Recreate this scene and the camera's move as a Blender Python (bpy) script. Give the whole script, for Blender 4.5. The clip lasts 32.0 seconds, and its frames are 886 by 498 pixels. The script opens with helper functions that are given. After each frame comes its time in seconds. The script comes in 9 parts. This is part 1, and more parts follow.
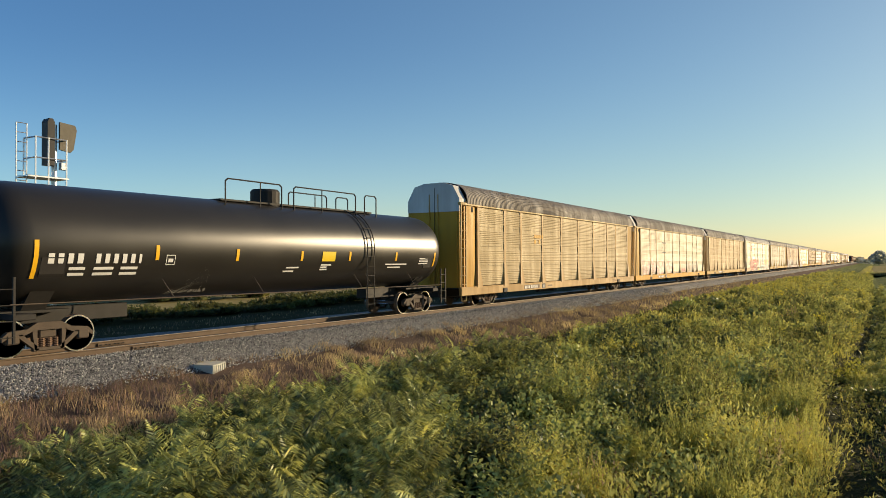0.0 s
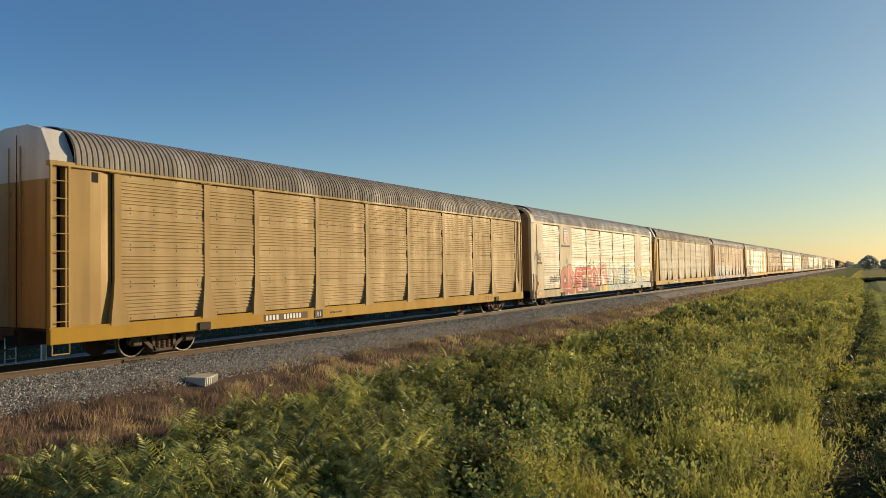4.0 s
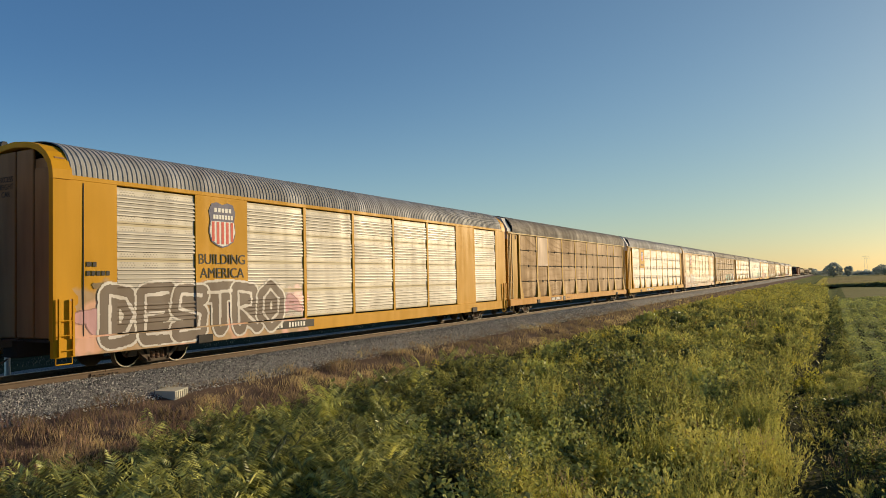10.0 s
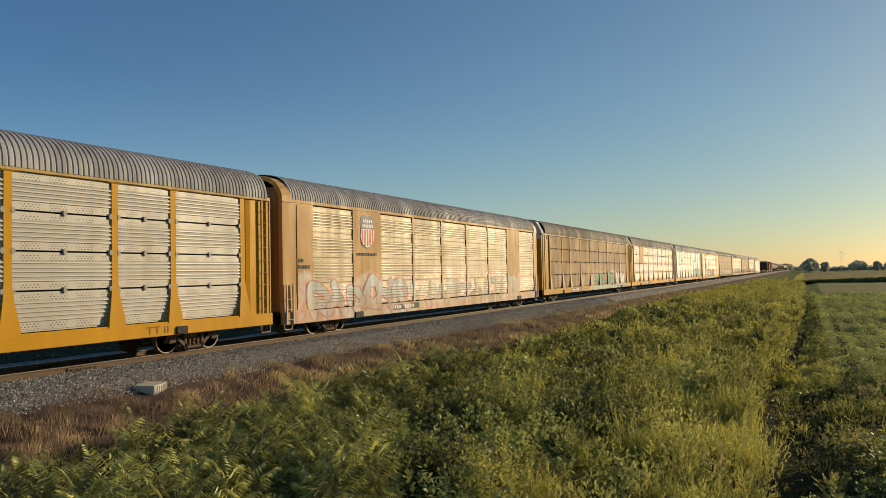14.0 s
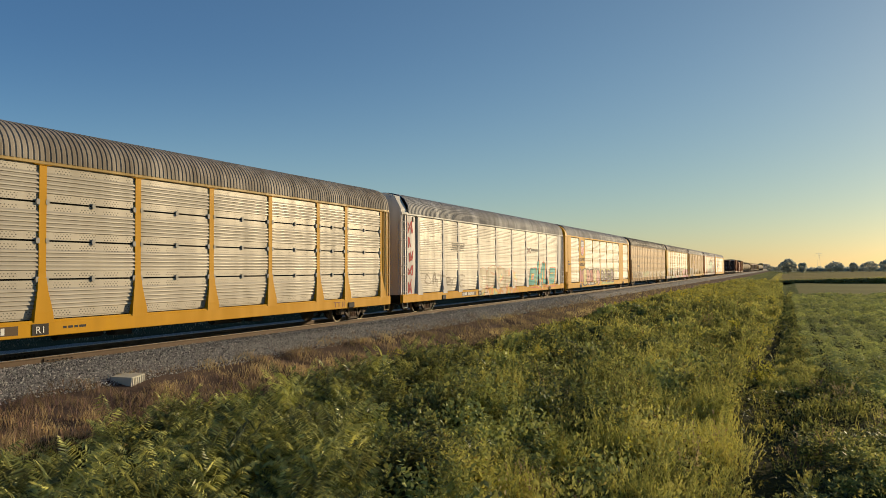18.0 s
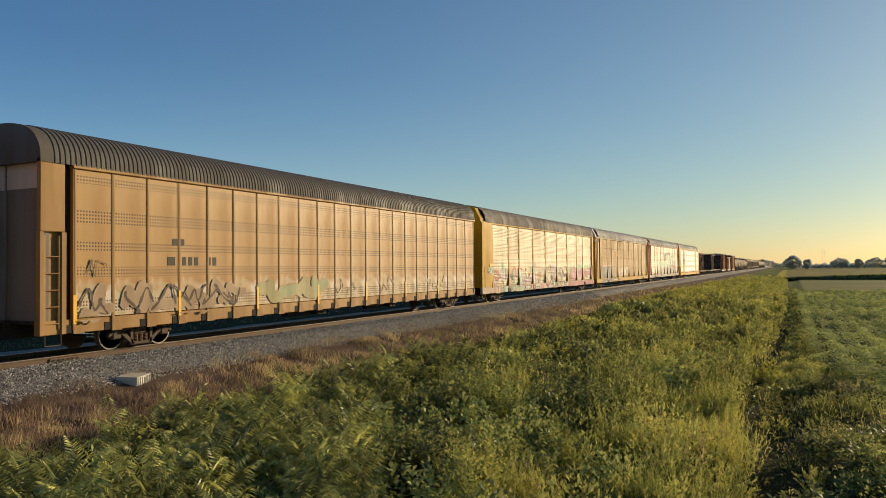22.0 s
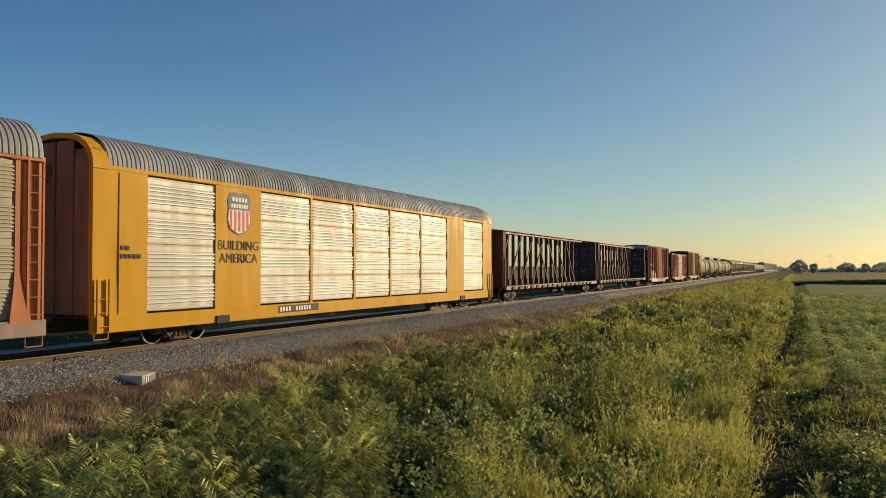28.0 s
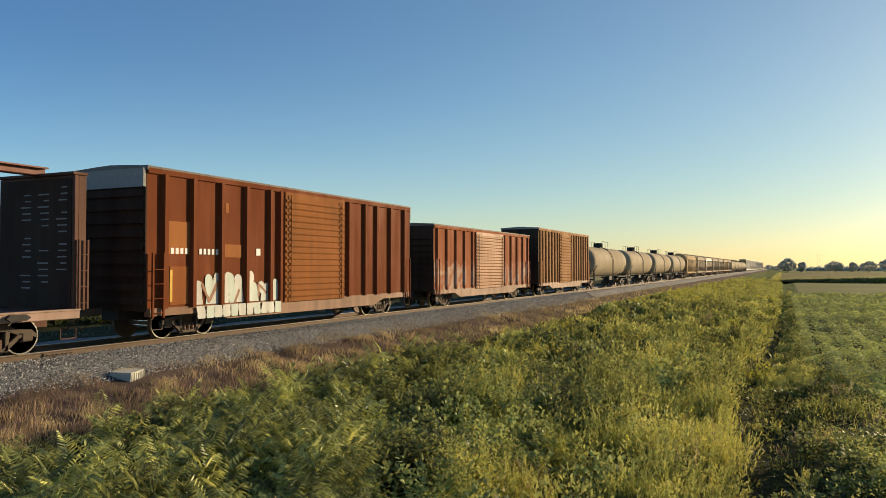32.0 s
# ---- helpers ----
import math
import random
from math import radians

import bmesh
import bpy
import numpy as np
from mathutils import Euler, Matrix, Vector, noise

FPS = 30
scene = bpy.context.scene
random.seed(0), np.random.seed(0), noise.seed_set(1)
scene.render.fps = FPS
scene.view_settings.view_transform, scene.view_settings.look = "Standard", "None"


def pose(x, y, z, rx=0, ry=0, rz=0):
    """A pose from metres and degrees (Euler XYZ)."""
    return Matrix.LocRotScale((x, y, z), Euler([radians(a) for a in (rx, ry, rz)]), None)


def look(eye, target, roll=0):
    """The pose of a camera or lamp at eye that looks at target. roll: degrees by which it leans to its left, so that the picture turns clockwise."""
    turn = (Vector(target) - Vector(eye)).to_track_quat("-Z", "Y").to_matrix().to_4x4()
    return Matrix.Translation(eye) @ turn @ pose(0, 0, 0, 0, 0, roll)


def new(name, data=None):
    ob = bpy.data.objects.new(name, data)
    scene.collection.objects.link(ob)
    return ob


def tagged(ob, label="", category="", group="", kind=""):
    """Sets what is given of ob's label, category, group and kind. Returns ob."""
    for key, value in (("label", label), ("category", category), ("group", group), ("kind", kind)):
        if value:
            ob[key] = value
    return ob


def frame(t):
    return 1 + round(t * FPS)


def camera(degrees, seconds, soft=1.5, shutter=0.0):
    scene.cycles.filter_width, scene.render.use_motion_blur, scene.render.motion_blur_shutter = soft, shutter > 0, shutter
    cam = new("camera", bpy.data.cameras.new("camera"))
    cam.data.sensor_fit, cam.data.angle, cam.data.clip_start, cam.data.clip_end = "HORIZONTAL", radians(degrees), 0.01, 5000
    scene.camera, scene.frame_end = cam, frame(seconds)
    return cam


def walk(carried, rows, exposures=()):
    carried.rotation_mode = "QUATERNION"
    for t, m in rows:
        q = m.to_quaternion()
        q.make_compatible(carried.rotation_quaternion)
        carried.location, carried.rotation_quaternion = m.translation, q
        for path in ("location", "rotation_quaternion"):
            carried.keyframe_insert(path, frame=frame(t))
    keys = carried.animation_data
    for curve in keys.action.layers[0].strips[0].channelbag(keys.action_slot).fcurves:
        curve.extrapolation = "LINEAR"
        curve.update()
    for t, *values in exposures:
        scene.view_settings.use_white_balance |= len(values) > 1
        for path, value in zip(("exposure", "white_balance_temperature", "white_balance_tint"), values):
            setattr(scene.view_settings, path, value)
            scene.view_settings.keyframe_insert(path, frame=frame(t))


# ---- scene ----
# The camera hovers in one spot beside the line and turns a little.
cam = camera(62.34, 32.0, soft=0.45)
EYE = (0.0, 0.0, 2.19)
PATH = [
    (0, 30.668, 1.006, -0.305), (0.5, 30.545, 1.177, -0.453), (1, 30.458, 1.352, -0.575), (1.5, 30.390, 1.514, -0.701),
    (2, 30.334, 1.641, -0.847), (2.5, 30.292, 1.699, -0.919), (3, 30.247, 1.697, -0.906), (3.5, 30.183, 1.703, -0.908),
    (5.5, 29.414, 1.926, -1.094), (6, 29.181, 2.050, -1.238), (6.5, 28.951, 2.172, -1.331), (7, 28.751, 2.288, -1.370),
    (7.5, 28.620, 2.364, -1.345), (8, 28.556, 2.398, -1.301), (8.5, 28.496, 2.409, -1.272), (9, 28.368, 2.418, -1.269),
    (9.5, 28.154, 2.438, -1.305), (10, 27.906, 2.453, -1.340), (10.5, 27.694, 2.433, -1.345), (11, 27.545, 2.363, -1.317),
    (11.5, 27.430, 2.244, -1.231), (12, 27.305, 2.120, -1.118), (12.5, 27.153, 2.062, -1.050), (13, 26.954, 2.050, -1.058),
    (13.5, 26.714, 2.034, -1.120), (14, 26.478, 2.003, -1.190), (14.5, 26.268, 1.957, -1.261), (16.5, 25.673, 1.684, -0.686),
    (17, 25.448, 1.619, -0.473), (17.5, 25.254, 1.585, -0.352), (18, 25.108, 1.601, -0.330), (18.5, 25.007, 1.657, -0.365),
    (19, 24.936, 1.711, -0.422), (19.5, 24.902, 1.727, -0.466), (20, 24.904, 1.697, -0.506), (20.5, 24.938, 1.637, -0.558),
    (21, 25.038, 1.576, -0.619), (21.5, 25.212, 1.528, -0.660), (22, 25.414, 1.483, -0.630), (22.5, 25.581, 1.415, -0.513),
    (23, 25.693, 1.322, -0.339), (23.5, 25.754, 1.247, -0.220), (24, 25.769, 1.210, -0.221), (24.5, 25.765, 1.213, -0.288),
    (25, 25.765, 1.250, -0.355), (25.5, 25.771, 1.306, -0.390), (27.5, 25.825, 1.575, -0.152), (28, 25.819, 1.594, -0.181),
    (28.5, 25.820, 1.570, -0.130), (29, 25.821, 1.518, -0.050), (29.5, 25.799, 1.466, 0.006), (30, 25.727, 1.422, 0.059),
    (30.5, 25.605, 1.389, 0.097), (31, 25.447, 1.388, 0.078), (31.5, 25.269, 1.404, 0.029), (32, 25.094, 1.392, -0.003),
]


def aim(yaw, pitch, roll):
    """The camera's pose from its yaw to the left of the track, its pitch and its roll, in degrees."""
    y, p = radians(yaw), radians(pitch)
    ahead = Vector((math.cos(p) * math.cos(y), math.cos(p) * math.sin(y), math.sin(p)))
    return look(EYE, Vector(EYE) + ahead * 20, roll)


EXPOSURES = [(t, v, 6750, 10) for t, v in ((0, 0.56), (1, 0.58), (2, 0.47), (3, 0.4), (6, 0.2), (7, 0.28), (8, 0.30), (9, 0.34), (10, 0.23), (11, 0.2), (12, 0.45), (13, 0.2), (14, 0.12), (16, 0.4), (17, 0.3), (18, 0.12), (19, 0.05), (20, 0.03), (21, 0.08), (22, 0.24), (23, 0.28), (24, 0.3), (25, 0.25), (28, 0.2), (29, 0.25), (30, 0.47), (31, 0.52), (32, 0.57))]
walk(cam, [(t, aim(y, p, r)) for t, y, p, r in PATH], exposures=EXPOSURES)

# ---- light ----
SUN_AZ, SUN_EL = -30.0, 12.0
world = bpy.data.worlds.new("evening_sky")
scene.world = world
world.use_nodes = True
sky = world.node_tree.nodes.new("ShaderNodeTexSky")
sky.sky_type, sky.sun_disc = "NISHITA", False
sky.sun_elevation, sky.sun_rotation = radians(SUN_EL), radians(90 - SUN_AZ)
sky.air_density, sky.dust_density, sky.ozone_density = 1.0, 0.38, 3.6
back = world.node_tree.nodes["Background"]
back.inputs["Strength"].default_value = 0.10
# the evening haze: clear blue away from the sun, warm and duller towards it
place = world.node_tree.nodes.new("ShaderNodeTexCoord")
facing = world.node_tree.nodes.new("ShaderNodeVectorMath")
facing.operation = "DOT_PRODUCT"
facing.inputs[1].default_value = (math.cos(radians(SUN_AZ)), math.sin(radians(SUN_AZ)), 0.0)
haze = world.node_tree.nodes.new("ShaderNodeMapRange")
haze.inputs["From Min"].default_value, haze.inputs["From Max"].default_value = -0.1, 0.95
warmth = world.node_tree.nodes.new("ShaderNodeMix")
warmth.data_type, warmth.blend_type = "RGBA", "MIX"
warmth.inputs[6].default_value, warmth.inputs[7].default_value = (0.74, 1.0, 1.20, 1), (0.955, 0.88, 0.745, 1)
tint = world.node_tree.nodes.new("ShaderNodeMix")
tint.data_type, tint.blend_type = "RGBA", "MULTIPLY"
tint.inputs[0].default_value = 1.0
world.node_tree.links.new(place.outputs["Generated"], facing.inputs[0])
world.node_tree.links.new(facing.outputs["Value"], haze.inputs["Value"])
world.node_tree.links.new(haze.outputs[0], warmth.inputs[0])
world.node_tree.links.new(sky.outputs[0], tint.inputs[6])
world.node_tree.links.new(warmth.outputs[2], tint.inputs[7])
height = world.node_tree.nodes.new("ShaderNodeSeparateXYZ")
low = world.node_tree.nodes.new("ShaderNodeMapRange")
low.interpolation_type = "SMOOTHSTEP"
low.inputs["From Min"].default_value, low.inputs["From Max"].default_value = -0.02, 0.30
low.inputs["To Min"].default_value, low.inputs["To Max"].default_value = 1.0, 0.0
away = world.node_tree.nodes.new("ShaderNodeMapRange")
away.inputs["From Min"].default_value, away.inputs["From Max"].default_value = 0.25, 0.9
away.inputs["To Min"].default_value, away.inputs["To Max"].default_value = 1.0, 0.0
both = world.node_tree.nodes.new("ShaderNodeMath")
both.operation = "MULTIPLY"
veil = world.node_tree.nodes.new("ShaderNodeMix")
veil.data_type, veil.blend_type = "RGBA", "MULTIPLY"
veil.inputs[7].default_value = (1.75, 1.45, 1.25, 1)
world.node_tree.links.new(place.outputs["Generated"], height.inputs[0])
world.node_tree.links.new(height.outputs[2], low.inputs["Value"])
world.node_tree.links.new(facing.outputs["Value"], away.inputs["Value"])
world.node_tree.links.new(low.outputs[0], both.inputs[0])
world.node_tree.links.new(away.outputs[0], both.inputs[1])
world.node_tree.links.new(both.outputs[0], veil.inputs[0])
world.node_tree.links.new(tint.outputs[2], veil.inputs[6])
# dusty air low over the fields on the sunward side
dusk = world.node_tree.nodes.new("ShaderNodeMapRange")
dusk.inputs["From Min"].default_value, dusk.inputs["From Max"].default_value = 0.05, 0.75
thick = world.node_tree.nodes.new("ShaderNodeMath")
thick.operation = "MULTIPLY"
dust = world.node_tree.nodes.new("ShaderNodeMix")
dust.data_type, dust.blend_type = "RGBA", "MULTIPLY"
dust.inputs[7].default_value = (0.85, 0.87, 0.85, 1)
world.node_tree.links.new(facing.outputs["Value"], dusk.inputs["Value"])
world.node_tree.links.new(low.outputs[0], thick.inputs[0])
world.node_tree.links.new(dusk.outputs[0], thick.inputs[1])
world.node_tree.links.new(thick.outputs[0], dust.inputs[0])
world.node_tree.links.new(veil.outputs[2], dust.inputs[6])
world.node_tree.links.new(dust.outputs[2], back.inputs[0])
sun = new("sun", bpy.data.lights.new("sun", "SUN"))
sun.data.energy, sun.data.angle, sun.data.color = 5.0, radians(0.6), (1.0, 0.80, 0.52)
toward = Vector((math.cos(radians(SUN_EL)) * math.cos(radians(SUN_AZ)), math.cos(radians(SUN_EL)) * math.sin(radians(SUN_AZ)), math.sin(radians(SUN_EL))))
sun.matrix_world = look(toward * 50, (0, 0, 0))

# ---- materials ----
MATS = {}


class Nodes:
    """Short names for building one node material."""

    def __init__(self, name):
        self.mat = bpy.data.materials.new(name)
        self.mat.use_nodes = True
        self.tree = self.mat.node_tree
        self.bsdf = self.tree.nodes["Principled BSDF"]
        self.out = self.tree.nodes["Material Output"]

    def add(self, kind, **sockets):
        node = self.tree.nodes.new("ShaderNode" + kind)
        for key, value in sockets.items():
            self.put(node, key, value)
        return node

    def put(self, node, key, value):
        socket = node.inputs[int(key[1:])] if key[0] == "i" and key[1:].isdigit() else node.inputs[key.replace("_", " ")]
        if isinstance(value, bpy.types.NodeSocket):
            self.tree.links.new(value, socket)
        else:
            socket.default_value = value

    def math(self, op, a, b=0.0, clamp=False):
        node = self.add("Math", i0=a, i1=b)
        node.operation, node.use_clamp = op, clamp
        return node.outputs[0]

    def mix(self, fac, a, b, blend="MIX"):
        node = self.tree.nodes.new("ShaderNodeMix")
        node.data_type, node.blend_type = "RGBA", blend
        self.put(node, "i0", fac)
        self.put(node, "i6", a if isinstance(a, bpy.types.NodeSocket) else (*a, 1)[:4])
        self.put(node, "i7", b if isinstance(b, bpy.types.NodeSocket) else (*b, 1)[:4])
        return node.outputs[2]

    def ramp(self, fac, stops, constant=False):
        node = self.add("ValToRGB", Fac=fac)
        node.color_ramp.interpolation = "CONSTANT" if constant else "LINEAR"
        while len(node.color_ramp.elements) < len(stops):
            node.color_ramp.elements.new(0.5)
        for el, (pos, col) in zip(node.color_ramp.elements, stops):
            el.position, el.color = pos, (*col, 1)[:4]
        return node.outputs[0]

    def noise(self, scale, detail=4, stretch=(1, 1, 1), coord="Object", shift=0.0):
        m = self.add("Mapping", Vector=self.coord(coord), Scale=stretch, Location=(shift, shift, shift))
        return self.add("TexNoise", Vector=m.outputs[0], Scale=scale, Detail=detail).outputs[0]

    def coord(self, which="Object"):
        return self.add("TexCoord").outputs[which]

    def bump(self, height, strength=0.3, distance=0.01):
        return self.add("Bump", Height=height, Strength=strength, Distance=distance).outputs[0]

    def done(self, **sockets):
        for key, value in sockets.items():
            self.put(self.bsdf, key, value)
        return self.mat


def paint(name, base, dirt=(0.11, 0.08, 0.055), amount=0.35, rough=0.45, metal=0.0, grime=0.0, graffiti=None, dots=False, streak=1.0, dent=0.6, gloss=0.2):
    """Weathered sheet metal or paint: streaks that run down, stains, specks, and spray paint where graffiti = (x0, x1, z0, z1, scale, seed, colours, line)."""
    key = (name, base, dirt, amount, rough, metal, grime, graffiti, dots, streak, dent, gloss)
    if key in MATS:
        return MATS[key]
    n = Nodes(name)
    big = n.noise(0.55, 3)
    run = n.noise(1.0, 5, (2.6, 2.6, 0.28))
    fine = n.noise(38, 3)
    wear = n.math("MULTIPLY", n.math("SUBTRACT", n.math("ADD", n.math("MULTIPLY", run, 0.9 * streak), n.math("MULTIPLY", big, 0.6)), 0.52), 2.6, True)
    col = n.mix(n.math("MULTIPLY", wear, amount), base, dirt)
    col = n.mix(n.math("MULTIPLY", fine, 0.22), col, tuple(c * 0.55 for c in base))
    x, z = None, None
    if graffiti or dots or grime:
        sep = n.add("SeparateXYZ", Vector=n.coord())
        x, z = sep.outputs[0], sep.outputs[2]
    if grime:
        low = n.math("MULTIPLY", n.math("SUBTRACT", n.math("ADD", 2.3, n.math("MULTIPLY", big, 1.2)), z), grime, True)
        col = n.mix(low, col, dirt)
    rough_out = n.math("ADD", rough, n.math("MULTIPLY", wear, 0.25))
    metal_out = metal
    if graffiti:
        x0, x1, z0, z1, scale, seed, colours, line = graffiti
        cloud = n.noise(scale, 2.0, shift=seed)
        steps = [(0.32 + 0.36 * i / len(colours), c) for i, c in enumerate(colours)]
        body = n.ramp(cloud, steps)
        ragged = n.noise(1.15, 3.0, shift=seed * 2.0)
        top = n.math("ADD", z, n.math("MULTIPLY", n.math("SUBTRACT", ragged, 0.5), 1.9))
        mask = n.math("MULTIPLY", n.math("SUBTRACT", z1, top), 5.0, True)
        side = n.math("ADD", x, n.math("MULTIPLY", n.math("SUBTRACT", ragged, 0.5), 1.6))
        mask = n.math("MULTIPLY", mask, n.math("MULTIPLY", n.math("GREATER_THAN", side, x0), n.math("LESS_THAN", side, x1)))
        mask = n.math("MULTIPLY", mask, n.math("SUBTRACT", 0.8, n.math("MULTIPLY", wear, 0.35)))
        col = n.mix(mask, col, body)
        if metal:
            metal_out = n.math("MULTIPLY", n.math("SUBTRACT", 1.0, mask), metal)
    if dots:
        rise = n.math("MULTIPLY", z, 17.0)
        stagger = n.math("MULTIPLY", n.math("FLOOR", rise), 0.5)
        px = n.math("SUBTRACT", n.math("FRACT", n.math("ADD", n.math("MULTIPLY", x, 10.5), stagger)), 0.5)
        lift = n.math("SUBTRACT", n.math("FRACT", rise), 0.5)
        near = n.math("LESS_THAN", n.math("ADD", n.math("MULTIPLY", px, px), n.math("MULTIPLY", lift, lift)), 0.05)
        band = n.math("FRACT", n.math("DIVIDE", n.math("SUBTRACT", z, 1.02), 0.96))
        mirror = n.math("ABSOLUTE", n.math("SUBTRACT", band, 0.5))
        rows = n.math("LESS_THAN", n.math("ABSOLUTE", n.math("SUBTRACT", mirror, 0.355)), 0.075)
        cluster = n.math("FRACT", n.math("DIVIDE", n.math("ADD", x, 12.31), 0.7367))
        rows = n.math("MULTIPLY", rows, n.math("MULTIPLY", n.math("GREATER_THAN", cluster, 0.16), n.math("LESS_THAN", cluster, 0.84)))
        if dots == "rivets":
            along = n.math("DIVIDE", n.math("SUBTRACT", n.math("FRACT", n.math("MULTIPLY", n.math("ADD", x, 12.31), 1.357)), 0.5), 1.357)
            up = n.math("MULTIPLY", n.math("SUBTRACT", mirror, 0.43), 0.96)
            near = n.math("LESS_THAN", n.math("ADD", n.math("MULTIPLY", along, along), n.math("MULTIPLY", up, up)), 0.0006)
            rows = 1.0
        if dots == "belted":
            belt = n.math("GREATER_THAN", mirror, 0.435)
            col = n.mix(n.math("MULTIPLY", belt, 0.75), col, (0.44, 0.36, 0.20))
            metal_out = n.math("MULTIPLY", n.math("SUBTRACT", 1.0, belt), metal)
        if dots == "punched":
            rows = 0.0
            for lo, hi in ((4.50, 4.70), (3.44, 3.82), (2.75, 2.98), (2.05, 2.32), (1.06, 1.44)):
                rows = n.math("ADD", rows, n.math("MULTIPLY", n.math("GREATER_THAN", z, lo), n.math("LESS_THAN", z, hi)))
            px = n.math("SUBTRACT", n.math("FRACT", n.math("MULTIPLY", x, 11.0)), 0.5)
            lift = n.math("SUBTRACT", n.math("FRACT", n.math("MULTIPLY", z, 11.0)), 0.5)
            near = n.math("LESS_THAN", n.math("ADD", n.math("MULTIPLY", px, px), n.math("MULTIPLY", lift, lift)), 0.085)
        col = n.mix(n.math("MULTIPLY", n.math("MULTIPLY", near, rows), 0.85 if dots == "punched" else 0.8), col, (0.03, 0.028, 0.025))
    bump = n.bump(n.math("ADD", fine, n.math("MULTIPLY", big, dent)), 0.25, 0.006)
    MATS[key] = n.done(Base_Color=col, Roughness=rough_out, Metallic=metal_out, Normal=bump, Specular_IOR_Level=gloss)
    return MATS[key]


def plain(name, base, rough=0.6, metal=0.0, vary=0.3, scale=6.0, bump=0.2):
    key = ("plain", name, base, rough, metal)
    if key not in MATS:
        n = Nodes(name)
        a, b = n.noise(scale, 5), n.noise(scale * 9, 3)
        col = n.mix(n.math("MULTIPLY", a, vary * 2), base, tuple(c * 0.45 for c in base))
        col = n.mix(n.math("MULTIPLY", b, vary), col, tuple(min(1, c * 1.35) for c in base))
        MATS[key] = n.done(Base_Color=col, Roughness=n.math("ADD", rough - 0.1, n.math("MULTIPLY", a, 0.2)), Metallic=metal, Normal=n.bump(b, bump, 0.01), Specular_IOR_Level=0.25)
    return MATS[key]


def leafy(name, stops, rough=0.55, through_light=0.35, patch=0.6, dry=None, gloss=0.1):
    """Leaves: each one its own tone, in drifts over the ground, letting some light through."""
    n = Nodes(name)
    geo = n.add("NewGeometry")
    drift = n.math("ADD", n.math("MULTIPLY", n.noise(patch * 0.35, 2, coord="Object"), 2.2), n.math("MULTIPLY", n.noise(patch * 1.6, 2, coord="Object", shift=7.0), 1.5))
    tone = n.math("ADD", n.math("MULTIPLY", geo.outputs["Random Per Island"], 0.32), n.math("SUBTRACT", drift, 1.50))
    col = n.ramp(tone, [(at, (r * 1.0, g, b * (1.75 - at))) for at, (r, g, b) in stops])
    if dry:
        col = n.mix(n.math("MULTIPLY", n.math("GREATER_THAN", geo.outputs["Random Per Island"], 0.965), 0.8), col, dry)
    n.put(n.bsdf, "Base Color", col)
    n.put(n.bsdf, "Roughness", rough)
    n.put(n.bsdf, "Specular IOR Level", gloss)
    glow = n.add("BsdfTranslucent", Color=n.mix(0.5, col, (0.46, 0.43, 0.12)))
    blend = n.add("MixShader", Fac=through_light, i1=n.bsdf.outputs[0], i2=glow.outputs[0])
    n.tree.links.new(blend.outputs[0], n.out.inputs[0])
    return n.mat


def soil(name, stops, scale=0.8, fine=18.0, rough=0.95, bump=0.6, rows=0.0, row_col=(0.05, 0.09, 0.02), depth=0.05):
    n = Nodes(name)
    a, b = n.noise(scale, 6), n.noise(fine, 5)
    col = n.ramp(n.math("ADD", n.math("MULTIPLY", a, 0.6), n.math("MULTIPLY", b, 0.4)), stops)
    if rows:
        sep = n.add("SeparateXYZ", Vector=n.coord())
        wob = n.math("ADD", sep.outputs[1], n.math("MULTIPLY", b, 0.25))
        band = n.math("ABSOLUTE", n.math("SUBTRACT", n.math("FRACT", n.math("DIVIDE", wob, rows)), 0.5))
        col = n.mix(n.math("LESS_THAN", band, 0.3), col, row_col)
    return n.done(Base_Color=col, Roughness=rough, Normal=n.bump(n.math("ADD", a, b), bump, depth), Specular_IOR_Level=0.04)


YELLOW = (0.58, 0.29, 0.003)
DULL_YELLOW = (0.42, 0.24, 0.025)
ROOF_GREY = paint("roof_steel", (0.38, 0.38, 0.38), (0.10, 0.085, 0.07), 0.5, 0.6, 0.12)
ROOF_BROWN = paint("roof_steel_tan", (0.34, 0.305, 0.26), (0.10, 0.075, 0.05), 0.6, 0.62, 0.1)
UNDER = plain("underframe_black", (0.035, 0.031, 0.028), 0.75)
TRUCK = plain("truck_rust", (0.10, 0.075, 0.055), 0.8, vary=0.4)
WHEEL = plain("wheel_steel", (0.17, 0.105, 0.07), 0.7, 0.1, vary=0.4)
TREAD = plain("polished_tread", (0.62, 0.60, 0.57), 0.25, 0.95, vary=0.1)
# near-black colour stands in for shade inside the racks and in openings
DARK = plain("shade_black", (0.03, 0.028, 0.025), 0.9)
INK = plain("black_lettering", (0.02, 0.018, 0.016), 0.6, vary=0.1)
WHITE = plain("white_lettering", (0.72, 0.71, 0.67), 0.6, vary=0.12)
REFLECT = plain("yellow_reflector", (0.86, 0.46, 0.02), 0.4, vary=0.1)
RED = plain("red_stripe", (0.52, 0.045, 0.03), 0.55, vary=0.15)
NAVY = plain("shield_blue", (0.05, 0.055, 0.13), 0.55, vary=0.15)
ALU = plain("galvanised_steel", (0.60, 0.61, 0.62), 0.35, 0.8, vary=0.15)


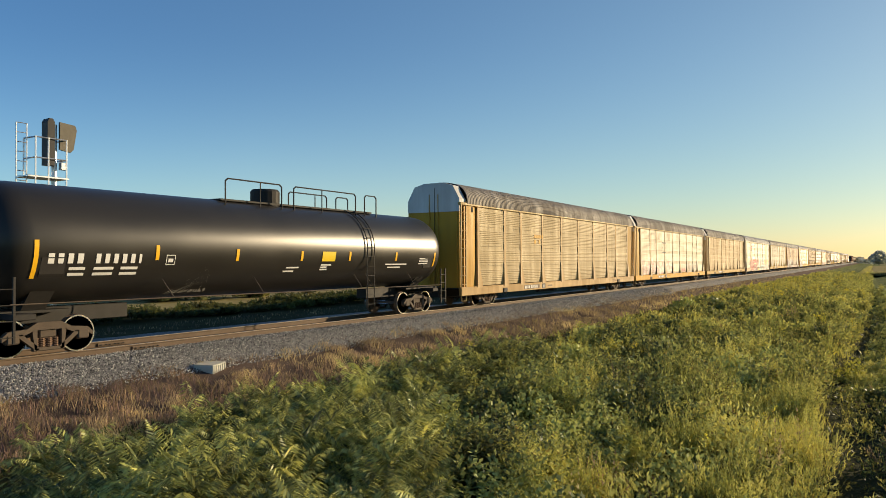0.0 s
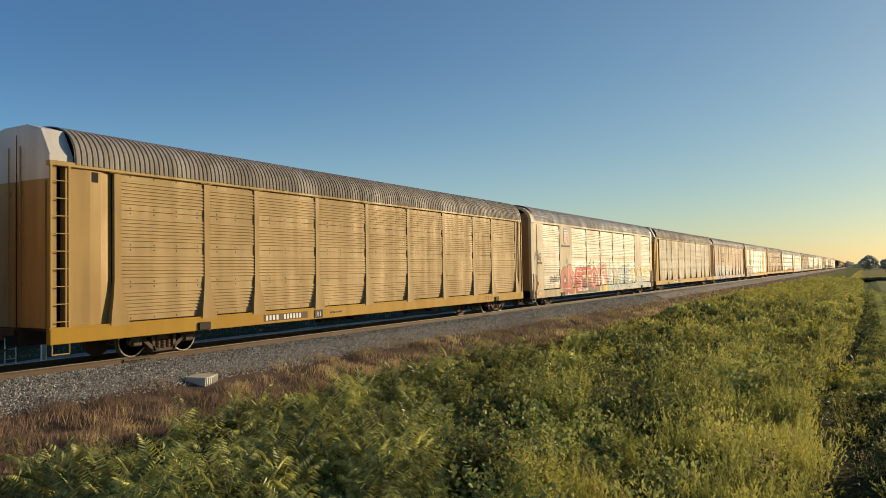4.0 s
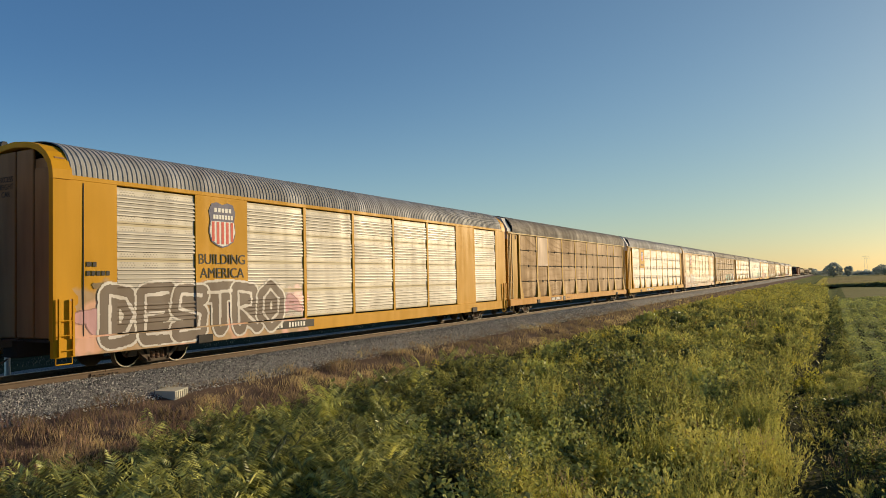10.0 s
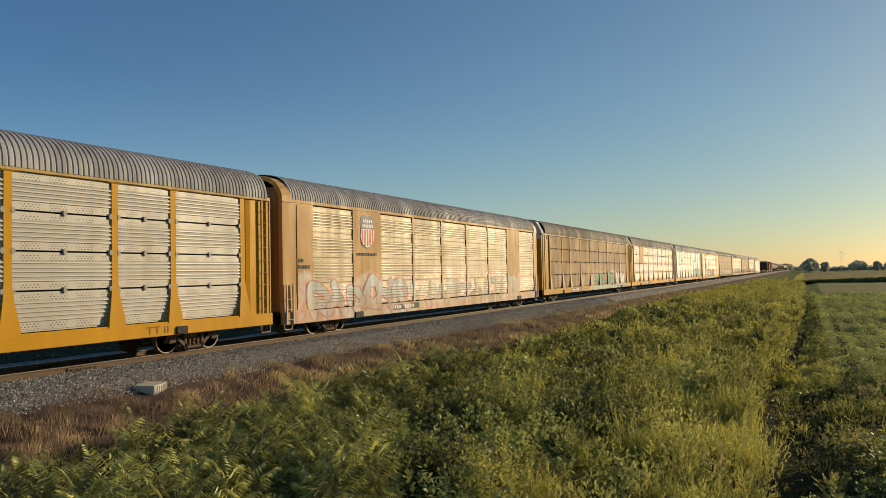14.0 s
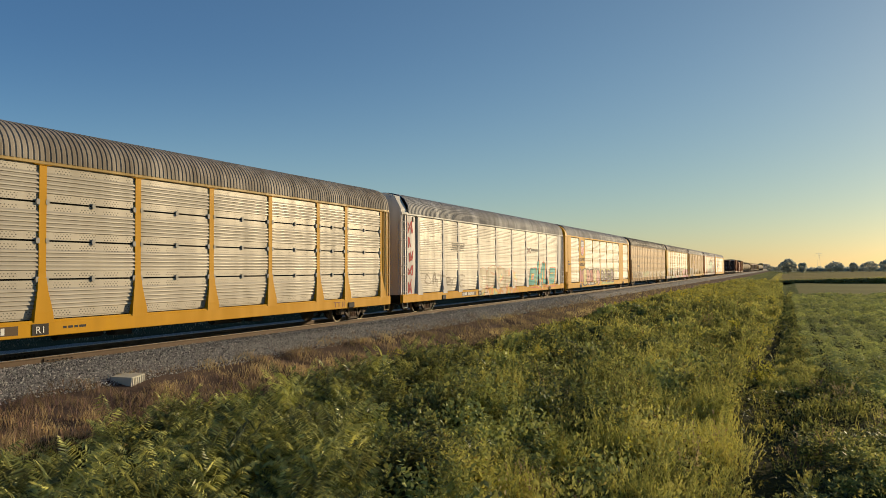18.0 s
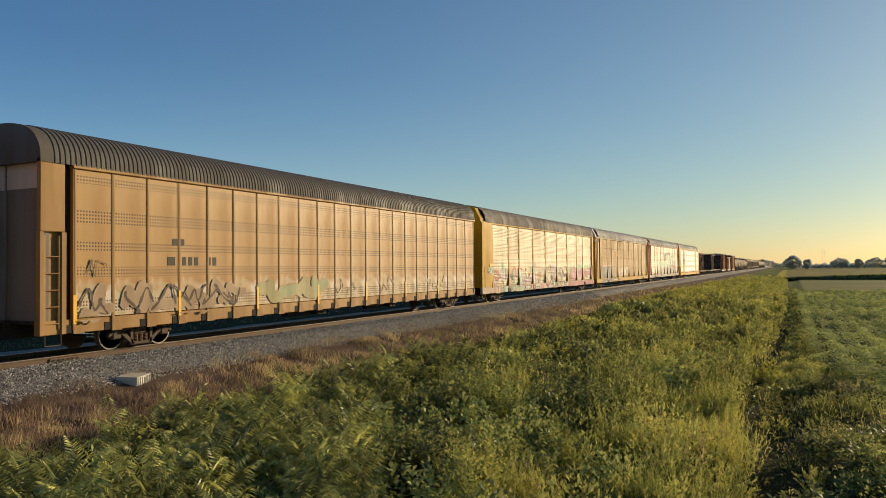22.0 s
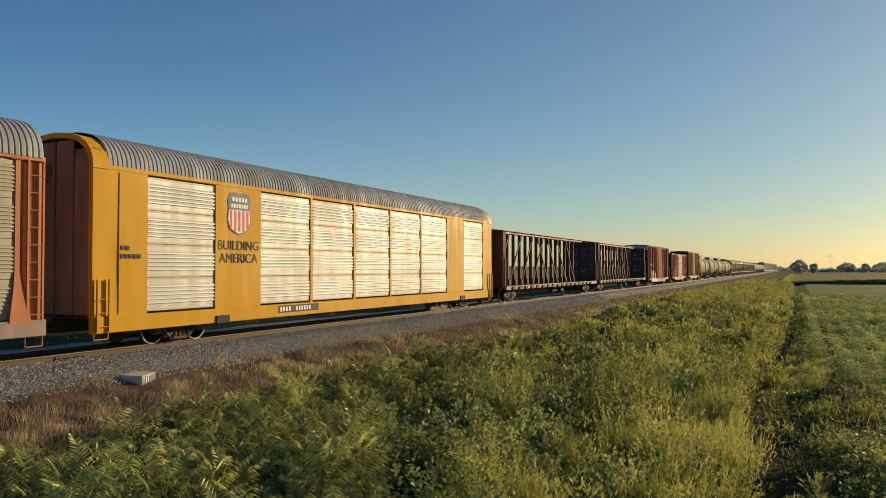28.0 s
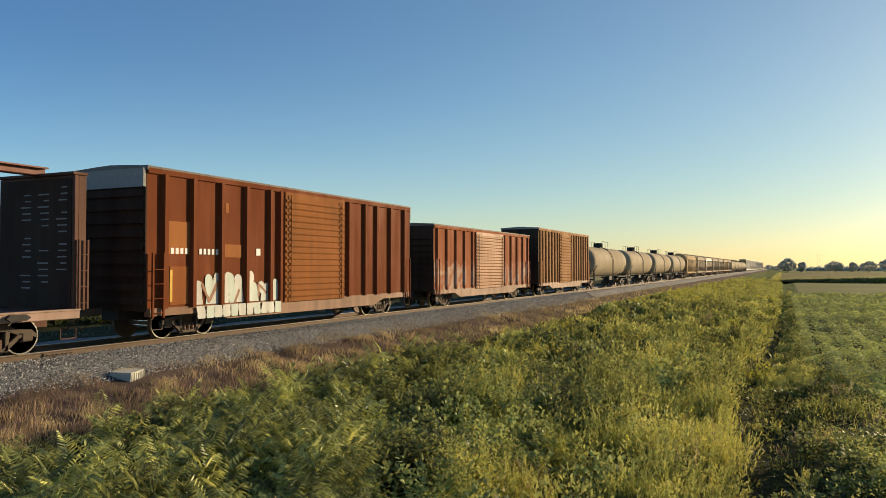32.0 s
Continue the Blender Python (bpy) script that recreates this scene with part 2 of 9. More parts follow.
# ---- mesh tools ----
class Geo:
    """Collects boxes, bars and sheets into one mesh."""

    def __init__(self):
        self.v, self.f = [], []

    def poly(self, pts, faces):
        k = len(self.v)
        self.v += [tuple(p) for p in pts]
        self.f += [tuple(i + k for i in q) for q in faces]
        return self

    def box(self, x0, x1, y0, y1, z0, z1, b=0.0):
        if b <= 0:
            p = [(x, y, z) for x in (x0, x1) for y in (y0, y1) for z in (z0, z1)]
            return self.poly(p, [(0, 1, 3, 2), (4, 6, 7, 5), (0, 4, 5, 1), (2, 3, 7, 6), (0, 2, 6, 4), (1, 5, 7, 3)])
        ring = [(x0 + b, y0), (x1 - b, y0), (x1, y0 + b), (x1, y1 - b), (x1 - b, y1), (x0 + b, y1), (x0, y1 - b), (x0, y0 + b)]
        inner = [(x0 + b, y0 + b), (x1 - b, y0 + b), (x1 - b, y0 + b), (x1 - b, y1 - b), (x1 - b, y1 - b), (x0 + b, y1 - b), (x0 + b, y1 - b), (x0 + b, y0 + b)]
        p = [(x, y, z0) for x, y in inner] + [(x, y, z0 + b) for x, y in ring] + [(x, y, z1 - b) for x, y in ring] + [(x, y, z1) for x, y in inner]
        f = [(r * 8 + i, r * 8 + (i + 1) % 8, r * 8 + 8 + (i + 1) % 8, r * 8 + 8 + i) for r in range(3) for i in range(8)]
        return self.poly(p, f + [(6, 4, 2, 0), (24, 26, 28, 30)])

    def prism(self, profile, a, b, axis="x"):
        """A closed outline of (p, q) swept along an axis from a to b: (y, z) for x, (x, z) for y, (x, y) for z."""
        n = len(profile)
        put = {"x": lambda s, p, q: (s, p, q), "y": lambda s, p, q: (p, s, q), "z": lambda s, p, q: (p, q, s)}[axis]
        pts = [put(s, p, q) for s in (a, b) for p, q in profile]
        return self.poly(pts, [(i, (i + 1) % n, n + (i + 1) % n, n + i) for i in range(n)] + [tuple(range(n))[::-1], tuple(range(n, 2 * n))])

    def rod(self, a, b, r, n=8, r2=None):
        a, b = Vector(a), Vector(b)
        q = (b - a).to_track_quat("Z", "Y")
        r2 = r if r2 is None else r2
        pts = [p + q @ Vector((s * math.cos(t), s * math.sin(t), 0)) for p, s in ((a, r), (b, r2)) for t in [2 * math.pi * i / n for i in range(n)]]
        return self.poly(pts, [(i, (i + 1) % n, n + (i + 1) % n, n + i) for i in range(n)] + [tuple(range(n))[::-1], tuple(range(n, 2 * n))])

    def path(self, pts, r, n=6):
        for a, b in zip(pts, pts[1:]):
            self.rod(a, b, r, n)
        return self

    def lathe(self, profile, n=24, axis="y"):
        """Rings of (along, radius) about an axis."""
        pts = []
        for s, r in profile:
            for i in range(n):
                t = 2 * math.pi * i / n
                c, d = r * math.cos(t), r * math.sin(t)
                pts.append({"x": (s, c, d), "y": (d, s, c), "z": (c, d, s)}[axis])
        m = len(profile)
        f = [(r * n + i, r * n + (i + 1) % n, (r + 1) * n + (i + 1) % n, (r + 1) * n + i) for r in range(m - 1) for i in range(n)]
        return self.poly(pts, f + [tuple(range(n))[::-1], tuple(range((m - 1) * n, m * n))])

    def mesh(self, name="mesh", smooth=None):
        me = bpy.data.meshes.new(name)
        me.from_pydata(self.v, [], self.f)
        bm = bmesh.new()
        bm.from_mesh(me)
        bmesh.ops.recalc_face_normals(bm, faces=bm.faces)
        bm.to_mesh(me)
        bm.free()
        if smooth is not None:
            me.polygons.foreach_set("use_smooth", [True] * len(me.polygons))
            me.set_sharp_from_angle(angle=radians(smooth))
        me.materials.append(None)
        me.update()
        return me


MESHES = {}


def shared(key, build, smooth=None):
    if key not in MESHES:
        g = Geo()
        build(g)
        MESHES[key] = g.mesh(key if isinstance(key, str) else key[0], smooth)
    return MESHES[key]


def part(name, mesh, material, parent, label="", m=None):
    """One mesh object under a thing or a part."""
    if isinstance(mesh, Geo):
        mesh = mesh.mesh(name)
    ob = new(name, mesh)
    if not mesh.materials:
        mesh.materials.append(None)
    ob.material_slots[0].link = "OBJECT"
    ob.material_slots[0].material = material
    if parent is not None:
        ob.parent = parent
    if m is not None:
        ob.matrix_basis = m
    if label:
        ob["label"] = label
    return ob


def thing(name, label, category, group="", m=None):
    ob = tagged(new(name), label, category, group)
    ob.empty_display_size = 0.2
    if m is not None:
        ob.matrix_basis = m
    return ob


def quad_mesh(name, corners, material, label, category):
    """Many loose four-cornered pieces (n, 4, 3) as one object of kind stuff."""
    corners = np.asarray(corners, np.float32)
    n = len(corners)
    me = bpy.data.meshes.new(name)
    me.vertices.add(n * 4)
    me.vertices.foreach_set("co", corners.reshape(-1))
    me.loops.add(n * 4)
    me.loops.foreach_set("vertex_index", np.arange(n * 4, dtype=np.int32))
    me.polygons.add(n)
    me.polygons.foreach_set("loop_start", np.arange(0, n * 4, 4, dtype=np.int32))
    me.polygons.foreach_set("loop_total", np.full(n, 4, np.int32))
    me.update(calc_edges=True)
    me.materials.append(material)
    return tagged(new(name, me), label, category, kind="stuff")


def letters(text, size, material, parent, x, y, z, spread=1.0):
    """Words in the built-in font, flat on a side that faces the camera's side of the line."""
    key = ("text", text, size, spread)
    if key not in MESHES:
        cu = bpy.data.curves.new("words", "FONT")
        cu.body, cu.size, cu.align_x, cu.extrude, cu.space_line = text, size, "CENTER", 0.003, 0.95
        tmp = bpy.data.objects.new("words", cu)
        scene.collection.objects.link(tmp)
        me = bpy.data.meshes.new_from_object(tmp.evaluated_get(bpy.context.evaluated_depsgraph_get()))
        bpy.data.objects.remove(tmp)
        me.transform(Matrix.Diagonal((spread, 1, 1, 1)))
        me.materials.clear()
        me.materials.append(None)
        MESHES[key] = me
    return part("lettering", MESHES[key], material, parent, m=pose(x, y, z, 90, 0, 0))


def bars(parent, material, x, y, z, h, widths, name="lettering_bar", gap=0.35):
    """Writing that is left as plain bars, each a part."""
    for w in widths:
        if w > 0:
            part(name, shared(("bar", round(w, 2), round(h, 2)), lambda g: g.box(0, round(w, 2), -0.004, 0, 0, round(h, 2))), material, parent, m=pose(x, y, z))
        x += abs(w) + h * gap

# ---- ground, line and far country ----
LINE = 18.12          # middle of the track
SPEED = 18.82         # of the train, towards -x
BANK = [(-4500, -1.55), (-1.6, -1.55), (0.3, -1.85), (1.6, -1.62), (8.5, -1.62), (12.2, -1.3), (14.2, -0.95), (15.55, -0.6), (16.5, -0.165), (19.75, -0.165), (20.9, -0.62), (27.5, -0.95), (60, -0.6), (100, -0.5), (236, 0.9), (600, 9.0), (4500, 9.0)]


def ground_z(y):
    return np.interp(y, [p[0] for p in BANK], [p[1] for p in BANK])


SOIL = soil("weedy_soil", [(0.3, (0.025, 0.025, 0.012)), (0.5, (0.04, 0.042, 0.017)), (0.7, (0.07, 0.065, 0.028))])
VERGE = soil("far_verge", [(0.3, (0.06, 0.085, 0.02)), (0.5, (0.12, 0.145, 0.03)), (0.7, (0.20, 0.20, 0.05))], 0.35, 4.0, depth=0.3)
STRAW = soil("dry_grass_soil", [(0.3, (0.06, 0.043, 0.034)), (0.55, (0.12, 0.085, 0.065)), (0.75, (0.20, 0.15, 0.11))])
GRAVEL = soil("crushed_stone", [(0.25, (0.07, 0.066, 0.062)), (0.45, (0.22, 0.21, 0.20)), (0.6, (0.36, 0.35, 0.335)), (0.75, (0.55, 0.54, 0.52))], 30.0, 55.0, 0.9, 1.0, depth=0.06)
BEANS = soil("bean_field", [(0.35, (0.04, 0.045, 0.02)), (0.6, (0.08, 0.08, 0.03)), (0.75, (0.12, 0.11, 0.05))], 0.15, 2.5, depth=0.2)
OILY = soil("oily_ballast", [(0.25, (0.02, 0.019, 0.018)), (0.45, (0.05, 0.046, 0.042)), (0.6, (0.085, 0.078, 0.07)), (0.75, (0.14, 0.13, 0.115))], 30.0, 55.0, 0.9, 1.0, depth=0.06)
STUBBLE = soil("stubble_field", [(0.3, (0.12, 0.125, 0.03)), (0.55, (0.19, 0.175, 0.05)), (0.75, (0.27, 0.22, 0.075))], 0.06, 1.4)
MEADOW = soil("tan_field", [(0.3, (0.20, 0.16, 0.065)), (0.55, (0.31, 0.25, 0.105)), (0.75, (0.42, 0.34, 0.15))], 0.05, 1.2)


def build_ground():
    xs = np.concatenate([[-4500, -1500, -500, -200, -80, -40], np.arange(-20, 120, 1.0), np.arange(120, 400, 10), [450, 600, 900, 1400, 2200, 4500]])
    ys = np.concatenate([[-4500, -1500, -600, -250, -120, -60, -30, -15, -8, -4], np.arange(-2.4, 26, 0.4), [28, 32, 38, 46, 60, 90, 140, 236, 260, 600, 1500, 4500]])
    bumps = np.zeros((len(xs), len(ys)))
    for i, x in enumerate(xs):
        if -30 < x < 400:
            for j, y in enumerate(ys):
                if y < 15.2 or 21.2 < y < 70:
                    bumps[i, j] = 0.10 * noise.noise((x * 0.35, y * 0.5, 3.0))
    zz = ground_z(ys)[None, :] + bumps
    verts = [(x, y, zz[i, j]) for i, x in enumerate(xs) for j, y in enumerate(ys)]
    faces, mats = [], []
    w = len(ys)
    for i in range(len(xs) - 1):
        for j in range(w - 1):
            faces.append((i * w + j, (i + 1) * w + j, (i + 1) * w + j + 1, i * w + j + 1))
            x, y = (xs[i] + xs[i + 1]) / 2, (ys[j] + ys[j + 1]) / 2
            if 17.2 < y < 19.1:
                k = 7
            elif 15.5 < y < 28:
                k = 2
            elif 13.0 < y < 24:
                k = 1
            elif y > 24:
                k = 0 if y < 38 else 5 if y < 238 else 4
            elif y > -1.5:
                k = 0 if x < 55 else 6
            else:
                k = 3 if x < 104 else 4
            mats.append(k)
    me = bpy.data.meshes.new("ground")
    me.from_pydata(verts, [], faces)
    for m in (SOIL, STRAW, GRAVEL, BEANS, STUBBLE, MEADOW, VERGE, OILY):
        me.materials.append(m)
    me.polygons.foreach_set("material_index", mats)
    me.polygons.foreach_set("use_smooth", [True] * len(mats))
    tagged(new("ground", me), "flat farmland with a gravel railway bank and weedy verge", "ground", kind="structure")


build_ground()

RUST = plain("rail_rust", (0.135, 0.092, 0.060), 0.75, vary=0.35, scale=3)
SHINE = plain("rail_head", (0.42, 0.33, 0.24), 0.35, 0.75, vary=0.2, scale=2)
TIE = plain("weathered_tie", (0.11, 0.085, 0.065), 0.9, vary=0.4, scale=4)


def build_track():
    track = tagged(new("railway_track"), "single railway track on a grey crushed stone bed", "railway", kind="structure")
    head = [(-0.037, -0.03), (-0.03, 0.0), (0.03, 0.0), (0.037, -0.03), (0.012, -0.045), (0.010, -0.15), (0.07, -0.165), (0.07, -0.18), (-0.07, -0.18), (-0.07, -0.165), (-0.010, -0.15), (-0.012, -0.045)]
    for y in (LINE - 0.755, LINE + 0.755):
        for a, b in ((-60, 13.2), (13.21, 60), (60.01, 300), (300.01, 1500)):
            rail = part("rail", Geo().prism([(y + p, q) for p, q in head], a, b), RUST, track, "brown rusty rail")
            part("rail_head", Geo().box(a, b, y - 0.031, y + 0.031, -0.012, 0.003), SHINE, rail, "polished running surface")
        bar = part("joint_bar", Geo().box(12.75, 13.65, y - 0.05, y + 0.05, -0.145, -0.05, 0.01), RUST, track)
        for x in (12.85, 13.0, 13.12, 13.28, 13.4, 13.55):
            part("bolt", shared("bolt", lambda g: g.rod((0, -0.085, 0), (0, 0.085, 0), 0.018, 6)), UNDER, bar, m=pose(x, y, -0.1))
    tie = shared("tie", lambda g: g.box(-0.115, 0.115, -1.3, 1.3, -0.36, -0.185, 0.015))
    plate = shared("tie_plate", lambda g: g.box(-0.1, 0.1, -0.18, 0.18, -0.183, -0.165, 0.005))
    rest = Geo()
    for i in range(640):
        x = -20 + i * 0.52
        if i < 200:
            t = part("tie", tie, TIE, track, m=pose(x, LINE, 0, 0, 0, random.uniform(-0.8, 0.8)))
            for y in (-0.755, 0.755):
                part("tie_plate", plate, RUST, t, m=pose(0, y, 0))
        else:
            rest.box(x - 0.115, x + 0.115, LINE - 1.3, LINE + 1.3, -0.36, -0.185)
    tagged(part("far_ties", rest, TIE, track), kind="stuff")


def build_ballast():
    rng = np.random.default_rng(5)
    n = 62000
    x = 6 + 60 * rng.random(n) ** 1.8
    y = np.where(rng.random(n) < 0.82, rng.uniform(15.3, 17.25, n), rng.uniform(19.0, 20.6, n))
    z = ground_z(y) + rng.uniform(-0.01, 0.03, n)
    s = rng.uniform(0.012, 0.028, n) * np.clip(x / 25, 1, 1.8)
    base = np.array([(1, 0, 0), (0, 1, 0), (-1, 0, 0), (0, -1, 0), (0, 0, 1), (0, 0, -1)], float)
    v = base[None] * s[:, None, None] * rng.uniform(0.6, 1.35, (n, 6, 1))
    q = rng.normal(size=(n, 3, 3))
    q, _ = np.linalg.qr(q)
    v = np.einsum("nij,nkj->nki", q, v) + np.stack([x, y, z], 1)[:, None]
    f = np.array([(0, 1, 4), (1, 2, 4), (2, 3, 4), (3, 0, 4), (1, 0, 5), (2, 1, 5), (3, 2, 5), (0, 3, 5)])
    faces = (f[None] + 6 * np.arange(n)[:, None, None]).reshape(-1, 3)
    me = bpy.data.meshes.new("ballast")
    me.vertices.add(n * 6)
    me.vertices.foreach_set("co", v.astype(np.float32).reshape(-1))
    me.loops.add(len(faces) * 3)
    me.loops.foreach_set("vertex_index", faces.astype(np.int32).reshape(-1))
    me.polygons.add(len(faces))
    me.polygons.foreach_set("loop_start", np.arange(0, len(faces) * 3, 3, dtype=np.int32))
    me.polygons.foreach_set("loop_total", np.full(len(faces), 3, np.int32))
    me.update(calc_edges=True)
    nm = Nodes("ballast_stone")
    rnd = nm.add("NewGeometry").outputs["Random Per Island"]
    col = nm.ramp(rnd, [(0.0, (0.07, 0.068, 0.065)), (0.4, (0.21, 0.20, 0.19)), (0.75, (0.38, 0.365, 0.33)), (1.0, (0.66, 0.63, 0.56))])
    me.materials.append(nm.done(Base_Color=col, Roughness=0.85))
    tagged(new("ballast", me), "grey crushed stone ballast along the rails", "gravel", kind="stuff")


def build_block():
    block = thing("concrete_block", "pale weathered concrete block half sunk in the ballast", "concrete block", m=pose(13.75, 15.45, -0.60, 2, -1, 20))
    stone = plain("old_concrete", (0.52, 0.50, 0.41), 0.95, vary=0.4, scale=5, bump=0.5)
    part("block", Geo().prism([(-0.37, -0.3), (0.37, -0.3), (0.34, 0.11), (-0.34, 0.11)], -0.28, 0.28, "y"), stone, block)
    rng = random.Random(4)
    for i in range(6):
        r = rng.uniform(0.035, 0.06)
        part("chipped_ridge", Geo().rod((-0.3 + i * 0.115, -0.275, -0.3), (-0.29 + i * 0.115, -0.275, 0.10 - rng.uniform(0.0, 0.05)), r, 7, r * 0.6), stone, block)


def build_signal():
    sig = thing("railway_signal", "galvanised signal mast with ladder, railed platform and black signal head", "railway signal", m=pose(0, 0, 0))
    y = 23.0
    part("mast", Geo().rod((14.0, y, -0.8), (14.0, y, 6.72), 0.09, 12), ALU, sig)
    part("footing", Geo().box(13.6, 14.4, y - 0.4, y + 0.4, -1.0, -0.6, 0.03), plain("footing_concrete", (0.5, 0.49, 0.45), 0.9), sig)
    for x in (12.72, 13.05):
        part("ladder_rail", Geo().rod((x, y - 0.1, -0.7), (x, y - 0.1, 6.6), 0.025, 6), ALU, sig)
    for i in range(24):
        z = -0.3 + i * 0.3
        part("rung", shared("signal_rung", lambda g: g.rod((0, 0, 0), (0.33, 0, 0), 0.015, 6)), ALU, sig, m=pose(12.72, y - 0.1, z))
    part("platform", Geo().box(12.95, 14.3, y - 0.35, y + 0.35, 4.92, 4.98, 0.01), ALU, sig)
    for x, yy in ((13.2, -0.33), (13.62, -0.33), (14.22, -0.33), (13.2, 0.33), (14.22, 0.33)):
        part("rail_post", Geo().rod((x, y + yy, 4.6 if yy < 0 else 4.95), (x, y + yy, 6.22), 0.028, 6), ALU, sig)
    for z in (5.55, 6.2):
        part("guard_rail", Geo().path([(13.2, y + 0.33, z), (13.2, y - 0.33, z), (14.22, y - 0.33, z), (14.22, y + 0.33, z)], 0.024), ALU, sig)
    black = plain("signal_black", (0.02, 0.02, 0.022), 0.5)
    part("signal_head", Geo().prism([(13.62, 5.35), (13.86, 5.35), (13.86, 6.75), (13.8, 6.86), (13.68, 6.86), (13.62, 6.75)], y - 0.28, y + 0.05, "y"), black, sig, "black signal head with hoods")
    back = plain("backboard_olive", (0.13, 0.115, 0.085), 0.6)
    part("backboard", Geo().prism([(14.08, 6.8), (14.6, 6.76), (14.66, 6.6), (14.55, 5.95), (14.45, 5.85), (14.08, 5.9)], y - 0.2, y - 0.12, "y"), back, sig, "dark olive backboard")
    part("junction_box", Geo().box(14.12, 14.32, y - 0.2, y - 0.05, 5.25, 5.5, 0.015), ALU, sig)


def crown(rng, n, rx, ry, rz, size):
    """Leaf clumps on and in an uneven crown."""
    p = rng.normal(size=(n, 3))
    p /= np.linalg.norm(p, axis=1)[:, None]
    lobes = rng.normal(size=(9, 3))
    lobes /= np.linalg.norm(lobes, axis=1)[:, None]
    swell = 0.62 + 0.5 * np.max(p @ lobes.T, axis=1) ** 3
    p = p * (swell * rng.uniform(0.55, 1.0, n) ** 0.5)[:, None] * (rx, ry, rz)
    a, b = rng.normal(size=(2, n, 3))
    a /= np.linalg.norm(a, axis=1)[:, None]
    b -= (a * b).sum(1)[:, None] * a
    b /= np.linalg.norm(b, axis=1)[:, None]
    s = size * rng.uniform(0.6, 1.4, n)[:, None]
    return np.stack([p - a * s, p + b * s * 0.8, p + a * s, p - b * s * 0.8], 1)


def haze_tinted(name, low, high):
    """Far foliage with the haze of miles of air put into its colour, and hardly any light and shade of its own."""
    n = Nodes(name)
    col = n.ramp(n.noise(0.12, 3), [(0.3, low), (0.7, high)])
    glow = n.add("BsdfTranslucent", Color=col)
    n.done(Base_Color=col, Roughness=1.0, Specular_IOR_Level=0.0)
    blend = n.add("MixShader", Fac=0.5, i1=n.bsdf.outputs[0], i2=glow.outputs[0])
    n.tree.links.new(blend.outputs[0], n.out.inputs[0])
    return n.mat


BARK = plain("bark", (0.09, 0.065, 0.045), 0.95, vary=0.4)
# pale base colour stands in for distance haze over the horizon trees
TREE_LEAF = haze_tinted("hazy_tree_leaves", (0.46, 0.48, 0.42), (0.56, 0.57, 0.49))


HEDGE = leafy("hedge_leaves", [(0.2, (0.06, 0.085, 0.045)), (0.55, (0.10, 0.13, 0.07)), (0.9, (0.15, 0.18, 0.09))], 0.9, 0.3, 0.2)


def tree(x, y, h, w, seed, base=-1.55, label="broad leafy tree standing far across the fields"):
    rng = np.random.default_rng(seed)
    t = thing("tree", label, "tree", "trees on the horizon", pose(x, y, base))
    g = Geo().rod((0, 0, -0.3), (0, 0, h * 0.5), h * 0.03, 8, h * 0.018)
    for i in range(6):
        a = i * 1.05 + seed
        g.rod((0, 0, h * (0.25 + 0.04 * i)), (math.cos(a) * w * 0.32, math.sin(a) * w * 0.32, h * (0.5 + 0.05 * i)), h * 0.012, 5, h * 0.004)
    part("trunk", g, BARK, t)
    n = 1300
    leaves = crown(rng, n, w / 2, w / 2, h * 0.5, h * 0.06) + (0, 0, h * 0.52)
    me = bpy.data.meshes.new("crown")
    me.from_pydata(leaves.reshape(-1, 3).tolist(), [], np.arange(n * 4).reshape(-1, 4).tolist())
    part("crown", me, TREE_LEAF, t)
    return t


def far_wood(name, x0, y0, x1, y1, h, seed, n, label, mat=None, depth=12, jag=0.5, size=1.0, solid=0):
    """A far hedge or belt of trees: leaf clumps, on a lumpy inner mass where it is dense."""
    rng = np.random.default_rng(seed)
    rise = lambda v: h * (1 - jag * 0.5 + jag * 0.5 * (noise.noise((v * 37.0, seed * 1.7, 0.5)) + 0.6 * noise.noise((v * 140.0, seed * 1.7, 4.5))))
    s = rng.random(n)
    tops = np.array([rise(v) for v in s])
    y = y0 + (y1 - y0) * s + rng.uniform(-depth, depth, n) * 0.5
    p = np.stack([x0 + (x1 - x0) * s + rng.uniform(-depth, depth, n) * 0.5, y, ground_z(y) - 0.2 + tops * rng.random(n) ** (0.25 if solid else 0.6)], 1)
    a, b = rng.normal(size=(2, n, 3))
    a /= np.linalg.norm(a, axis=1)[:, None]
    b /= np.linalg.norm(b, axis=1)[:, None]
    r = size * rng.uniform(0.6, 1.4, n)[:, None]
    q = np.stack([p - a * r, p + b * r, p + a * r, p - b * r], 1)
    if solid:
        grid = []
        for v in np.linspace(0, 1, solid):
            yy = y0 + (y1 - y0) * v
            grid.append([(x0 + (x1 - x0) * v, yy - depth * (0.55 - 0.3 * k * k), ground_z(yy - depth * 0.5) - 0.8 + (rise(v) * 0.96 + 0.6) * k) for k in (0.0, 0.4, 0.75, 1.0)])
        grid = np.array(grid)
        q = np.concatenate([q, np.stack([grid[:-1, :-1], grid[1:, :-1], grid[1:, 1:], grid[:-1, 1:]], 2).reshape(-1, 4, 3)])
    quad_mesh(name, q, mat or TREE_LEAF, label, "trees")


CORN_FACE = leafy("corn_stand", [(0.2, (0.20, 0.20, 0.08)), (0.55, (0.25, 0.24, 0.09)), (0.9, (0.30, 0.28, 0.11))], 0.9, 0.5, 0.1)
CORN_TOP = soil("corn_tassels", [(0.3, (0.21, 0.17, 0.05)), (0.55, (0.29, 0.23, 0.075)), (0.75, (0.38, 0.30, 0.10))], 0.08, 1.5, depth=0.5)


